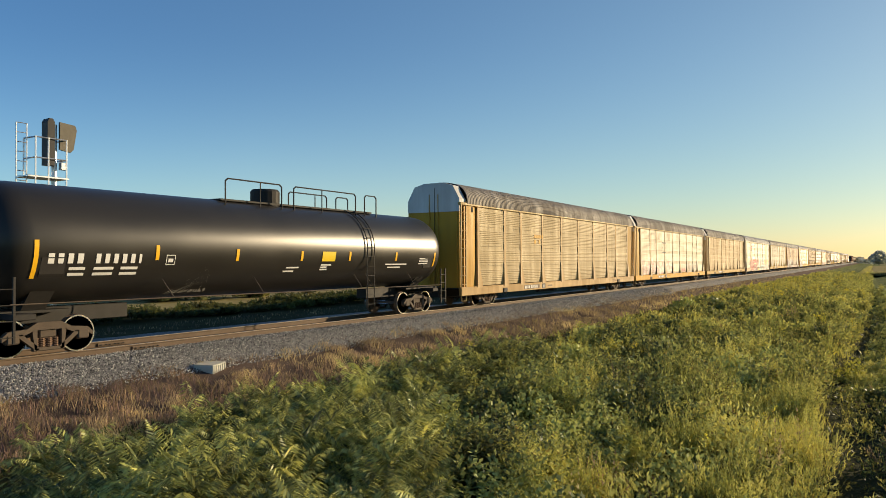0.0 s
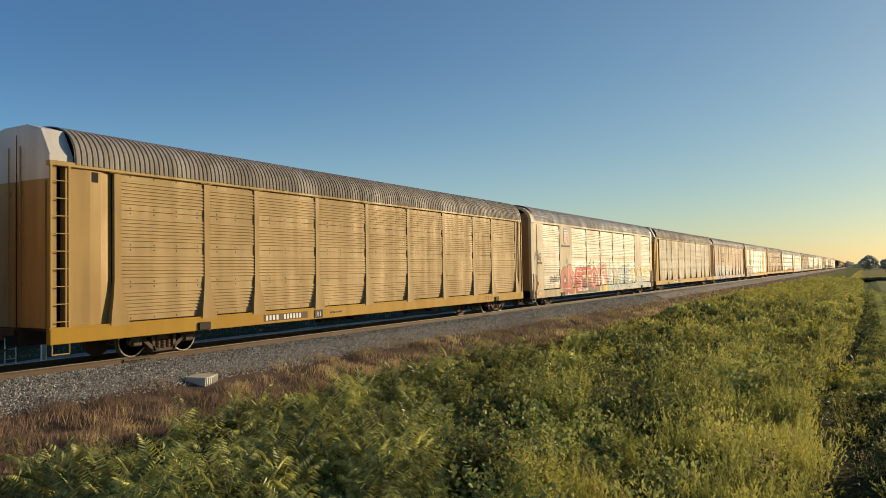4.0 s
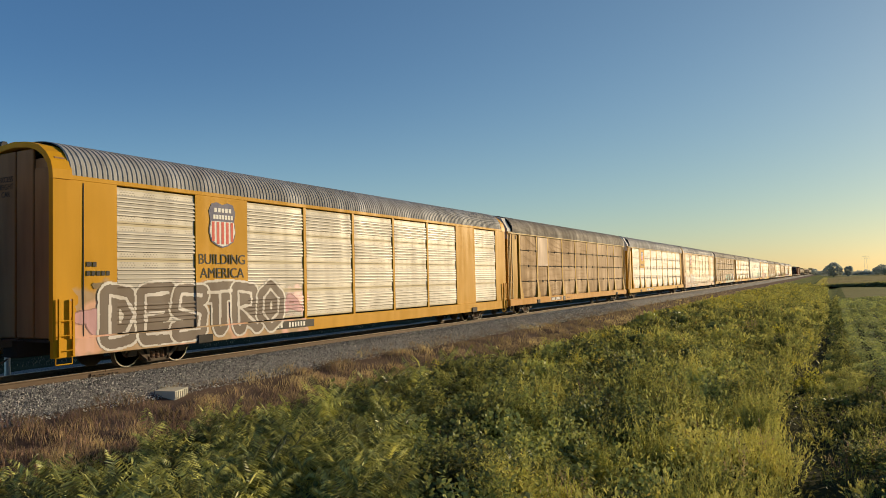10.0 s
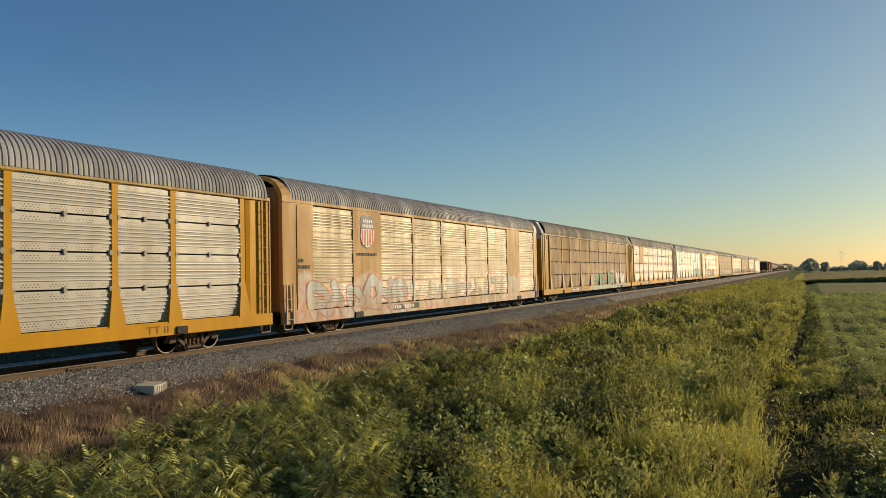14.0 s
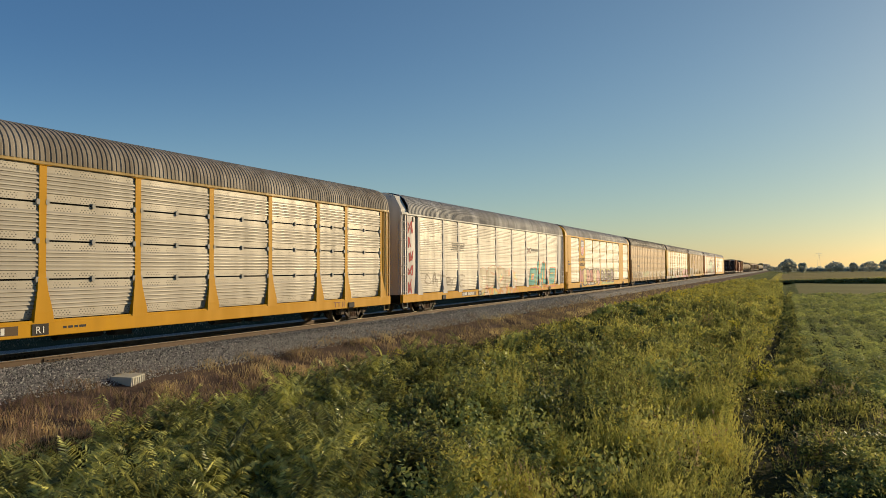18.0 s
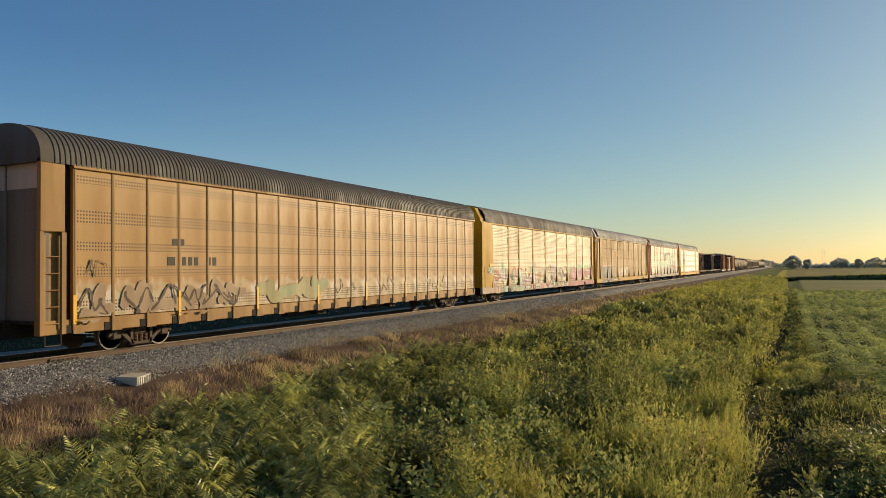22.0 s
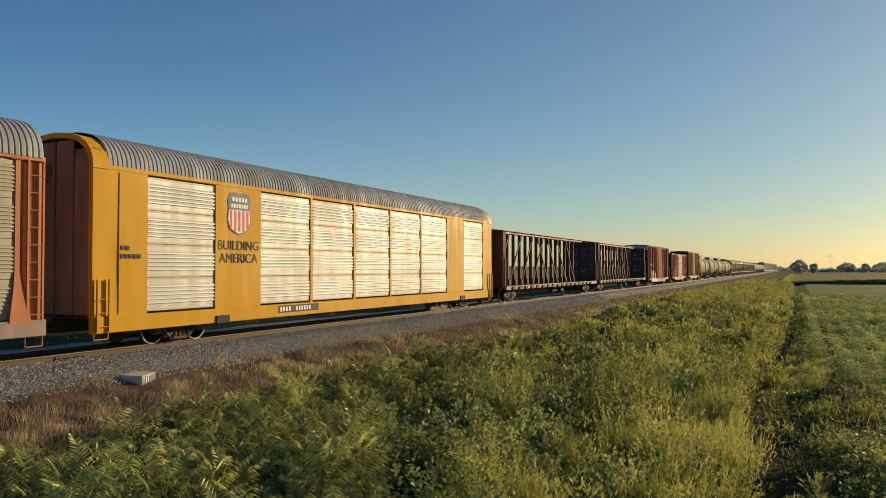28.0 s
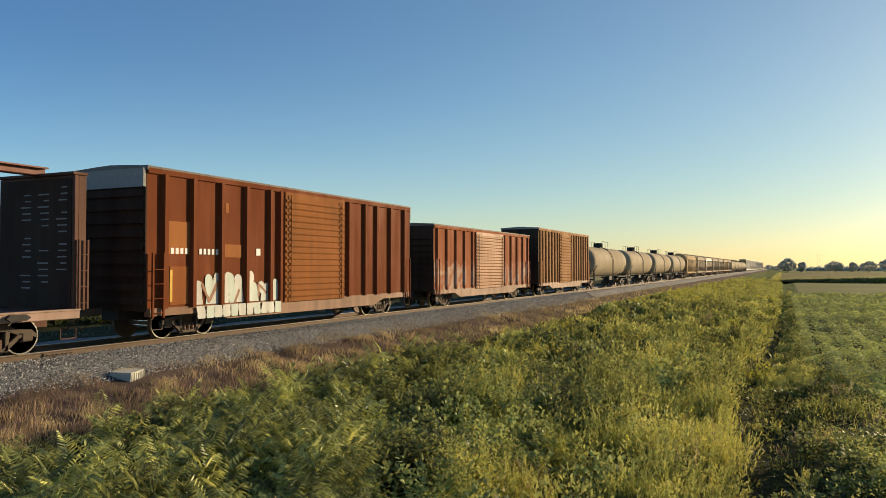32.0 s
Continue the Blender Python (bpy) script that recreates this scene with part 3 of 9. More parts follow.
def build_corn():
    """A block of standing corn: a tasselled canopy sheet on ragged leafy edges."""
    rng = np.random.default_rng(11)
    x0, x1, y0, y1 = 192.0, 420.0, -420.0, 3.0
    nx, ny = 24, 70
    xs, ys = np.linspace(x0, x1, nx), np.linspace(y0, y1, ny)
    top = lambda y: -1.3 + 0.95 * min(1.0, max(0.0, (6.0 - y) / 26.0)) ** 0.7
    v = [(x, y, top(y) + 0.12 * noise.noise((x * 0.2, y * 0.2, 1))) for x in xs for y in ys]
    f = [(i * ny + j, (i + 1) * ny + j, (i + 1) * ny + j + 1, i * ny + j + 1) for i in range(nx - 1) for j in range(ny - 1)]
    field = tagged(new("corn_field"), "ripening corn field with tan tassels and a dark green edge", "corn field", kind="structure")
    me = bpy.data.meshes.new("corn_canopy")
    me.from_pydata(v, [], f)
    part("corn_canopy", me, CORN_TOP, field)
    n = 26000
    s = rng.random(n)
    edge = rng.random(n) < 0.82
    p = np.stack([np.where(edge, x0 + rng.uniform(-0.6, 1.2, n), x0 + (x1 - x0) * s), np.where(edge, y0 + (y1 - y0) * s ** 0.35, y1 + rng.uniform(-1, 0.6, n)), np.full(n, -1.55)], 1)
    p[:, 2] += np.array([top(v) + 1.4 for v in p[:, 1]]) * rng.random(n)
    lean = rng.normal(size=(n, 3)) * (0.25, 0.25, 0.1) + (0, 0, 0.4)
    wide = rng.normal(size=(n, 3)) * (0.12, 0.2, 0.05)
    q = np.stack([p - wide * 0.5, p + lean * 0.5 + wide, p + lean, p + lean * 0.5 - wide], 1)
    me2 = bpy.data.meshes.new("corn_stalks")
    me2.from_pydata(q.reshape(-1, 3).tolist(), [], np.arange(n * 4).reshape(-1, 4).tolist())
    tagged(part("corn_stalks", me2, CORN_FACE, field), kind="stuff")


def build_distance():
    rad = lambda d: math.tan(radians(d))
    for az, h, w, dist, seed in ((-0.09, 10.5, 12.5, 600, 1), (-1.03, 7.0, 6.5, 600, 2), (-2.75, 6.0, 8.0, 640, 3), (-3.1, 7.8, 11, 620, 4), (-4.15, 7.0, 7, 640, 5), (-5.1, 8.0, 12, 640, 15), (-6.2, 9.0, 12, 620, 6), (-7.6, 8.5, 11, 640, 7), (0.55, 4.5, 8, 700, 8), (1.0, 5.5, 10, 760, 9)):
        tree(dist, dist * rad(az), h, w, seed)
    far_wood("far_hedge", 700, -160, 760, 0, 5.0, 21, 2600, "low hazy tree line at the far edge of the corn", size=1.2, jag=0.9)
    far_wood("far_tree_belt", 100, 640, 560, 560, 9.4, 22, 5000, "long dark tree belt beyond the tan field", haze_tinted("hazy_belt", (0.10, 0.13, 0.125), (0.14, 0.17, 0.155)), size=0.8, depth=25, jag=0.3, solid=420)
    far_wood("far_low_belt", 560, 560, 900, 430, 6.5, 24, 4000, "low hazy woods at the edge of the fields", haze_tinted("hazy_low_belt", (0.16, 0.19, 0.17), (0.20, 0.23, 0.20)), size=0.8, depth=25, jag=0.5, solid=420)
    far_wood("field_hedge", 40, 235, 460, 235, 2.5, 23, 9000, "dark green hedge along the far field", haze_tinted("field_hedge_leaves", (0.038, 0.050, 0.028), (0.055, 0.066, 0.036)), size=0.3, jag=0.1, depth=5, solid=500)
    tower = thing("lattice_tower", "thin grey lattice pylon on the horizon", "pylon", m=pose(1100, 1100 * rad(-2.05), -1.5))
    g = Geo()
    for sx, sy in ((-1, -1), (1, -1), (1, 1), (-1, 1)):
        g.rod((sx * 2.2, sy * 2.2, 0), (sx * 0.4, sy * 0.4, 24), 0.05, 4)
    for k in range(6):
        r0, r1 = 2.2 - 0.3 * k, 1.9 - 0.3 * k
        g.rod((-r0, -r0, 4 * k), (r1, -r1, 4 * k + 4), 0.035, 4).rod((r0, -r0, 4 * k), (-r1, -r1, 4 * k + 4), 0.035, 4)
    part("lattice", g, ALU, tower)
    part("cross_arm", Geo().box(-0.1, 0.1, -5, 5, 19, 19.15).box(-0.1, 0.1, -4, 4, 22, 22.15), ALU, tower)


build_track()
build_ballast()
build_block()
build_signal()
build_corn()
build_distance()

# ---- the train ----
CARS = []      # (car, middle along the train, wheelsets)
SIDE = -1.56   # the camera's side of a car


def wheelset_mesh(g, r):
    for s in (-1, 1):
        y = s * 0.755
        g.lathe([(y - s * 0.07, r + 0.025), (y - s * 0.045, r + 0.022), (y - s * 0.035, r), (y + s * 0.06, r - 0.006), (y + s * 0.062, r - 0.06), (y + s * 0.02, r - 0.075), (y + s * 0.03, 0.17), (y + s * 0.085, 0.14), (y + s * 0.085, 0.05)], 28)
    g.rod((0, -1.02, 0), (0, 1.02, 0), 0.075, 10)


def tread_mesh(g, r):
    for s in (-1, 1):
        g.lathe([(s * 0.818, r - 0.002), (s * 0.822, r - 0.002), (s * 0.822, r - 0.035), (s * 0.818, r - 0.035)], 28)
    for i in range(3):
        a = i * 2.094
        g.rod((0.08 * math.sin(a), -1.03, 0.08 * math.cos(a)), (0.08 * math.sin(a), 1.03, 0.08 * math.cos(a)), 0.018, 6)


def frame_mesh(g):
    """Both cast side frames and the bolster of a two-axle truck."""
    for s in (-1, 1):
        y0, y1 = sorted((s * 0.93, s * 1.06))
        g.prism([(-1.12, 0.50), (-0.98, 0.62), (-0.55, 0.66), (-0.3, 0.80), (0.3, 0.80), (0.55, 0.66), (0.98, 0.62), (1.12, 0.50), (1.12, 0.40), (0.95, 0.50), (0.6, 0.52), (0.36, 0.62), (-0.36, 0.62), (-0.6, 0.52), (-0.95, 0.50), (-1.12, 0.40)], y0, y1, "y")
        g.prism([(-0.42, 0.62), (-0.30, 0.62), (-0.30, 0.20), (-0.36, 0.16)], y0, y1, "y").prism([(0.42, 0.62), (0.30, 0.62), (0.30, 0.20), (0.36, 0.16)], y0, y1, "y")
        g.prism([(-0.80, 0.53), (-0.66, 0.55), (-0.24, 0.20), (-0.30, 0.12)], y0, y1, "y").prism([(0.80, 0.53), (0.66, 0.55), (0.24, 0.20), (0.30, 0.12)], y0, y1, "y")
        g.box(-0.4, 0.4, y0, y1, 0.12, 0.21, 0.02)
        for x in (-0.865, 0.865):
            g.box(x - 0.15, x + 0.15, y0 - 0.015, y1 + 0.03, 0.33, 0.56, 0.03)
    g.box(-0.22, 0.22, -1.0, 1.0, 0.42, 0.66, 0.03)


def spring_mesh(g):
    g.lathe([(0.21 + k * 0.021, 0.075 if k % 2 else 0.055) for k in range(11)], 8, "z")


def add_truck(car, x, r=0.457):
    truck = part("truck", shared("truck_frame", frame_mesh), TRUCK, car, "dusty cast steel truck", pose(x, 0, r - 0.45))
    for sx in (-0.17, 0.0, 0.17):
        part("spring", shared("truck_spring", spring_mesh), WHEEL, truck, m=pose(sx, -1.0, 0))
    sets = []
    for dx in (-0.865, 0.865):
        w = part("wheelset", shared(("wheelset", r), lambda g: wheelset_mesh(g, r), 35), WHEEL, truck, "rolling steel wheels on an axle", pose(dx, 0, 0.45))
        part("polished_rim", shared(("polished_rim", r), lambda g: tread_mesh(g, r), 35), TREAD, w, "bright worn wheel rim")
        sets.append((w, dx, r))
    return sets


def coupler_mesh(g):
    g.box(-0.75, 0.0, -0.09, 0.09, 0.78, 0.98, 0.02).prism([(-0.02, -0.13), (0.2, -0.16), (0.28, -0.05), (0.2, 0.0), (0.26, 0.12), (0.1, 0.16), (-0.02, 0.13)], 0.72, 1.03, "z")
    g.path([(-0.3, -0.25, 0.8), (-0.05, -0.28, 0.55), (0.2, -0.22, 0.42), (0.42, -0.12, 0.5)], 0.022)


def add_couplers(car, half, shift=0.0):
    me = shared("coupler", coupler_mesh)
    part("coupler", me, TRUCK, car, m=pose(half - 0.12 + shift, 0, 0))
    part("coupler", me, TRUCK, car, m=pose(-half + 0.12 + shift, 0, 0, 0, 0, 180))


def ladder(car, x, y, z0, z1, mat, w=0.46, step=0.42, label=""):
    lad = part("ladder", shared(("ladder_stiles", w, round(z1 - z0, 2)), lambda g: g.box(-w / 2, -w / 2 + 0.05, -0.03, 0.03, 0, z1 - z0).box(w / 2 - 0.05, w / 2, -0.03, 0.03, 0, z1 - z0)), mat, car, label, pose(x, y, z0))
    for k in range(int((z1 - z0) / step)):
        part("rung", shared(("rung", w), lambda g: g.rod((-w / 2, -0.02, 0), (w / 2, -0.02, 0), 0.014, 6)), mat, lad, m=pose(0, 0, 0.15 + k * step))


def stirrup(car, x, mat=None):
    part("step", shared("stirrup", lambda g: g.path([(-0.22, 0, 0.62), (-0.22, 0, 0.36), (0.22, 0, 0.36), (0.22, 0, 0.62)], 0.016)), mat or TRUCK, car, m=pose(x, SIDE + 0.05, 0))


ROOF_ARC = [(-1.52, 4.93), (-1.51, 5.15), (-1.44, 5.40), (-1.26, 5.65), (-0.98, 5.83), (-0.6, 5.94), (-0.2, 5.99)]
ROOF_ARC = ROOF_ARC + [(-y, z) for y, z in ROOF_ARC[::-1]]
ROOF_ARC = [tuple(0.5 * (2 * p1[c] + (p2[c] - p0[c]) * t + (2 * p0[c] - 5 * p1[c] + 4 * p2[c] - p3[c]) * t * t + (3 * p1[c] - p0[c] - 3 * p2[c] + p3[c]) * t ** 3) for c in (0, 1)) for j in range(len(ROOF_ARC) - 1) for p0, p1, p2, p3 in [(ROOF_ARC[max(0, j - 1)], ROOF_ARC[j], ROOF_ARC[j + 1], ROOF_ARC[min(len(ROOF_ARC) - 1, j + 2)])] for t in (0, 0.5)] + [ROOF_ARC[-1]]


def roof_mesh(g, x0, x1, pitch=0.152):
    """Corrugations that run over the roof from eave to eave."""
    cols = []
    n = int((x1 - x0) / pitch)
    for i in range(n):
        a = x0 + i * pitch
        cols += [(a, 0.0), (a + 0.1 * pitch, 0.0), (a + 0.26 * pitch, 0.018), (a + 0.86 * pitch, 0.018)]
    cols.append((x0 + n * pitch, 0.0))
    pts = []
    for x, up in cols:
        for y, z in ROOF_ARC:
            k = 1 + up / 1.5
            pts.append((x, y * k, 4.9 + (z - 4.9) * (1 + up / 0.95)))
    m = len(ROOF_ARC)
    g.poly(pts, [(i * m + j, i * m + j + 1, (i + 1) * m + j + 1, (i + 1) * m + j) for i in range(len(cols) - 1) for j in range(m - 1)])


def panel_profile(y, z0, z1, style):
    """The section of a side panel as (depth, height): four stacked sheets, lapped along the car, plain or with smooth belts between."""
    prof = []
    h = (z1 - z0) / 4
    seam = {"fine": 0.012, "seamed": 0.042, "belted": 0.012, "dashed": 0.012, "slotted": 0.042}[style]
    deep = {"dashed": 0.013, "slotted": 0.012, "fine": 0.024}.get(style, 0.03)
    first, last, laps = {"fine": (0.16, 0.84, 7), "seamed": (0.24, 0.80, 5), "belted": (0.2, 0.80, 5), "dashed": (0.08, 0.95, 10), "slotted": (0.08, 0.97, 15)}[style]
    for s in range(4):
        a = z0 + s * h
        prof += [(y + 0.03, a + 0.001), (y + 0.03, a + seam), (y, a + seam + 0.002)]
        p = (last - first) * h / laps
        for r in range(laps):
            c = a + first * h + r * p
            prof += [(y, c + 0.06 * p), (y - deep, c + 0.24 * p), (y - deep * 0.9, c + 0.55 * p), (y, c + 0.98 * p)]
        prof.append((y, a + h - 0.002))
    return prof


def panel_mesh(g, x0, x1, y=-1.435, z0=1.02, z1=4.86, style="fine"):
    prof = panel_profile(y, z0, z1, style)
    n = len(prof)
    g.poly([(x, p, q) for x in (x0, x1) for p, q in prof], [(i, i + 1, n + i + 1, n + i) for i in range(n - 1) if not (style in ("seamed", "slotted") and i > 2 and prof[i][0] > y and prof[i + 1][0] > y)])
    g.poly([(x, yy, z) for x in (x0, x1) for yy, z in ((y, z0), (y + 0.06, z0), (y + 0.06, z1), (y, z1))], [(0, 1, 2, 3), (4, 5, 6, 7), (3, 2, 6, 7), (0, 1, 5, 4)])


def post_mesh(g, w=0.2, flare=True):
    """A side post that widens and comes forward at its foot."""
    rows = [(4.93, w / 2 + 0.15, -1.50), (4.84, w / 2 + 0.15, -1.50), (4.82, w / 2, -1.470), (2.15, w / 2, -1.470), (1.75, w / 2 + 0.04, -1.50), (1.2, w / 2 + 0.14, -1.555), (0.93, w / 2 + 0.17, -1.565)] if flare else [(4.88, w / 2, -1.485), (0.93, w / 2, -1.485)]
    pts = []
    for z, h, y in rows:
        pts += [(-h, -1.36, z), (-h, y, z), (h, y, z), (h, -1.36, z)]
    n = len(rows)
    g.poly(pts, [(i * 4 + j, i * 4 + j + 1, i * 4 + j + 5, i * 4 + j + 4) for i in range(n - 1) for j in range(3)] + [(0, 1, 2, 3), ((n - 1) * 4, (n - 1) * 4 + 1, (n - 1) * 4 + 2, (n - 1) * 4 + 3)])


def end_profile(inset=0.0):
    return [(-1.42 + inset, 0.98), (1.42 - inset, 0.98), (1.42 - inset, 5.1), (1.05 - inset, 5.75), (0.5, 5.9 - inset), (-0.5, 5.9 - inset), (-1.05 + inset, 5.75), (-1.42 + inset, 5.1)]


def autorack_base(label, roof, group="autorack wagons of the train"):
    car = thing("autorack_wagon", label, "railway wagon", group)
    # solid near-black core takes the place of the shaded load space
    part("inner_body", shared("inner_body", lambda g: g.prism([(-1.33, 0.95), (1.42, 0.95), (1.42, 4.95), (-1.33, 4.95)], -13.5, 12.5)), DARK, car, "near-black core for the shade inside")
    part("far_side", shared("far_side", lambda g: g.box(-14.0, 12.9, 1.43, 1.5, 0.7, 4.95)), DULL, car)
    part("centre_sill", shared("centre_sill", lambda g: g.box(-14.2, 13.5, -0.3, 0.3, 0.52, 0.95, 0.02).box(-14.05, 12.9, -1.3, 1.4, 0.9, 0.97)), UNDER, car, "black centre sill")
    for x in (-2.6, 3.2):
        part("brake_gear", shared("brake_gear", lambda g: g.rod((-0.9, -0.7, 0.5), (0.5, -0.7, 0.5), 0.17, 10).box(0.7, 1.3, -1.1, -0.7, 0.35, 0.62, 0.03)), UNDER, car, m=pose(x, 0, 0.05))
    return car


DULL = paint("weathered_tan_paint", (0.36, 0.27, 0.14), amount=0.5)


def finish_car(car, mid, half, sets):
    CARS.append((car, mid, sets))
    car.matrix_basis = pose(mid, LINE, 0)
    return car


POSTS = [1.87, 4.81, 6.83, 9.78, 12.73, 15.67, 18.62, 21.57, 23.59, 26.53]


def rack_posted(k, label, panel, post, sill, door, top, roof=None, end_top=None, ladder_mat=None, logo=None, flare=True, style="fine", slots=False, rear=12.95, end_bays=False):
    """An autorack with flared side posts, corner ladders and set-back end doors."""
    roof = roof or ROOF_BROWN
    car = autorack_base(label, roof)
    part("roof", shared(("rack_roof", rear), lambda g: roof_mesh(g, -13.55, rear - 0.05)), roof, car, "grey corrugated roof")
    for s, nm in ((SIDE, "side_sill"), (1.4, "far_side_sill")):
        part(nm, shared((nm, rear), lambda g: g.box(-14.2, rear + 0.05, s, s + 0.16, 0.6, 0.96, 0.015).box(-14.2, rear + 0.05, s + 0.02, s + 0.14, 0.93, 1.0)), sill, car)
    part("top_rail", shared(("top_rail", rear), lambda g: g.box(-14.18, rear + 0.02, -1.52, -1.36, 4.85, 4.97, 0.012)), top, car)
    posts = POSTS
    for i, (a, b) in enumerate(zip(posts, posts[1:])):
        part("side_panel", shared(("side_panel", i, style), lambda g: panel_mesh(g, a - 14.2 + 0.08, b - 14.2 - 0.08, style=style)), panel, car)
        if logo and logo[0] == i:
            x = (a + b) / 2 - 14.2
            w = (b - a) / 2 - 0.12
            plate = part("sign_plate", Geo().box(x - w, x + w, -1.485, -1.468, 2.98, 4.82, 0.01), logo[1], car, "painted sign plate")
            if logo[2]:
                shield(plate, x, -1.487, 4.1, 0.72), bars(plate, INK, x - 0.62, -1.487, 3.2, 0.11, (0.06,) * 12, gap=0.4)
        for s in range(1, 4) if style in ("seamed", "slotted") else ():
            z = 1.02 + 0.96 * s + 0.021
            for x in ((a + b) / 2 - 14.2, a - 14.2 + 0.13, b - 14.2 - 0.13):
                if not (logo and logo[0] == i and z > 2.9):
                    part("bracket", shared("slot_bracket", lambda g: g.prism([(-0.035, -0.07), (0.035, -0.07), (0.05, -0.02), (0.05, 0.02), (0.035, 0.07), (-0.035, 0.07), (-0.05, 0.02), (-0.05, -0.02)], -1.478, -1.43, "y")), plain("bracket_steel", (0.32, 0.31, 0.28), 0.6) if style == "seamed" else TRUCK, car, m=pose(x, 0, z))
    pm = shared(("post", flare), lambda g: post_mesh(g, 0.2, flare))
    for p in posts:
        part("side_post", pm, post, car, m=pose(p - 14.2, 0, 0))
    for s, off in ((-1, 0.4), (1, rear - 13.74)):
        e = part("end_door", shared("end_door", lambda g: g.prism(end_profile(), 13.55, 13.72)), door, car, m=pose(s * off, 0, 0, 0, 0, 0 if s > 0 else 180))
        for y in (-1.3, -0.03, 1.2):
            part("door_rib", shared("door_rib", lambda g: g.box(13.72, 13.76, 0, 0.1, 1.0, 4.5)), door, e, m=pose(0, y, 0))
        part("end_top", shared("end_top", lambda g: g.prism([(-1.43, 4.55), (1.43, 4.55), (1.43, 5.1), (1.06, 5.76), (0.5, 5.92), (-0.5, 5.92), (-1.06, 5.76), (-1.43, 5.1)], 13.722, 13.735)), end_top or door, e, "pale painted top band")
        part("door_gap", shared("door_gap", lambda g: g.box(13.735, 13.742, 0.07, 0.10, 1.0, 5.7)), DARK, e, "dark gap between the doors")
        for y in (-0.2, 0.28):
            part("locking_rod", shared("locking_rod", lambda g: g.rod((13.77, 0, 1.0), (13.77, 0, 5.4), 0.018, 6).box(13.74, 13.79, -0.05, 0.05, 2.0, 2.1).box(13.74, 13.79, -0.05, 0.05, 4.2, 4.3)), door, e, m=pose(0, y, 0))
        if s < 0:
            for z in (3.38, 4.92) if slots else ():
                part("door_slot", shared("door_slot", lambda g: g.box(13.737, 13.745, 0.35, 1.25, 0, 0.16)), DARK, e, "near-black plate for a shaded slot in the end door", pose(0, 0, z))
            part("end_hood", shared("end_hood", lambda g: g.prism([(-1.43, 4.97), (-1.43, 5.12), (-1.06, 5.78), (-0.5, 5.93), (0.5, 5.93), (1.06, 5.78), (1.43, 5.12), (1.43, 4.97)], 13.14, 13.72)), end_top or door, e, "pale painted roof end")
            part("door_edge", shared(("door_edge", end_bays), lambda g: bay_mesh(g, -14.1, -12.42, k)) if end_bays else shared("door_edge", lambda g: g.prism([(13.74, -1.44), (13.1, -1.455), (12.8, -1.44), (12.6, -1.40), (12.44, -1.34), (12.44, -1.22), (13.74, -1.22)], 0.97, 4.86, 'z')), door, car, m=None if end_bays else Matrix.Diagonal((-1, 1, 1, 1)))
        else:
            part("door_edge", shared(("rear_door_edge", rear, end_bays), lambda g: bay_mesh(g, 12.42, rear, k + 1)) if end_bays else shared(("rear_door_edge", rear), lambda g: g.prism([(rear, -1.44), (12.72, -1.44), (12.56, -1.40), (12.44, -1.34), (12.44, -1.22), (rear, -1.22)], 0.97, 4.86, 'z')), door, car)
        ladder(car, -13.93 if s < 0 else rear - 0.24, -1.52, 0.98, 2.25 if end_bays else 4.86, ladder_mat or top, 0.5 if s < 0 else 0.44)
        stirrup(car, -13.9 if s < 0 else rear - 0.25, top)
    part("jack_pad", shared("jack_pad", lambda g: g.box(-0.22, 0.22, SIDE - 0.05, SIDE + 0.1, 0.62, 0.84, 0.02)), UNDER, car, m=pose(-9.6, 0, 0))
    part("jack_pad", MESHES["jack_pad"], UNDER, car, m=pose(9.6, 0, 0))
    plate = part("number_plate", shared("number_plate", lambda g: g.box(-7.2, -5.1, SIDE - 0.004, SIDE, 0.68, 0.90)), paint("stencil_panel", (0.09, 0.055, 0.025), amount=0.5), car, "dark stencil panel")
    bars(plate, WHITE, -7.1, SIDE - 0.004, 0.71, 0.16, (0.09, 0.09, 0.10, 0.10, -0.12, 0.09, 0.08, 0.09, 0.09, 0.08, 0.09), gap=0.4)
    sign = part("sill_plate", shared("sill_plate", lambda g: g.box(-4.75, -4.31, SIDE - 0.018, SIDE - 0.013, 0.64, 0.92).box(-4.74, -4.32, SIDE - 0.014, SIDE, 0.65, 0.91)), INK, car, "small black plate")
    letters("R1", 0.24, WHITE, sign, -4.53, SIDE - 0.022, 0.69, 1.05)
    bars(car, paint("faded_mark", (0.22, 0.08, 0.02), amount=0.3), 8.4, SIDE - 0.001, 0.68, 0.2, (0.05, -0.1, 0.05, -0.1, 0.05, 0.05), gap=0.3)
    bars(car, paint("faded_mark", (0.22, 0.08, 0.02), amount=0.3), 8.3, SIDE - 0.002, 0.86, 0.03, (0.24, 0.24), gap=0.6)
    bars(car, INK, -3.9, SIDE - 0.001, 0.76, 0.06, (0.1, 0.14, 0.1, 0.2), gap=0.7)
    part("door_notch", shared("edge_notch", lambda g: g.box(-13.05, -12.88, -1.462, -1.45, 4.55, 4.8)), DARK, car, "dark notch in the door edge") if not end_bays else None
    bars(car, INK, -12.98, -1.342, 3.3, 0.06, (0.3, 0.18))
    add_couplers(car, 14.2, -0.45)
    sets = add_truck(car, -10.58, 0.42) + add_truck(car, 10.58, 0.42)
    return finish_car(car, 28.9 + 28.4 * (k - 1) + 14.2, 14.2, sets)


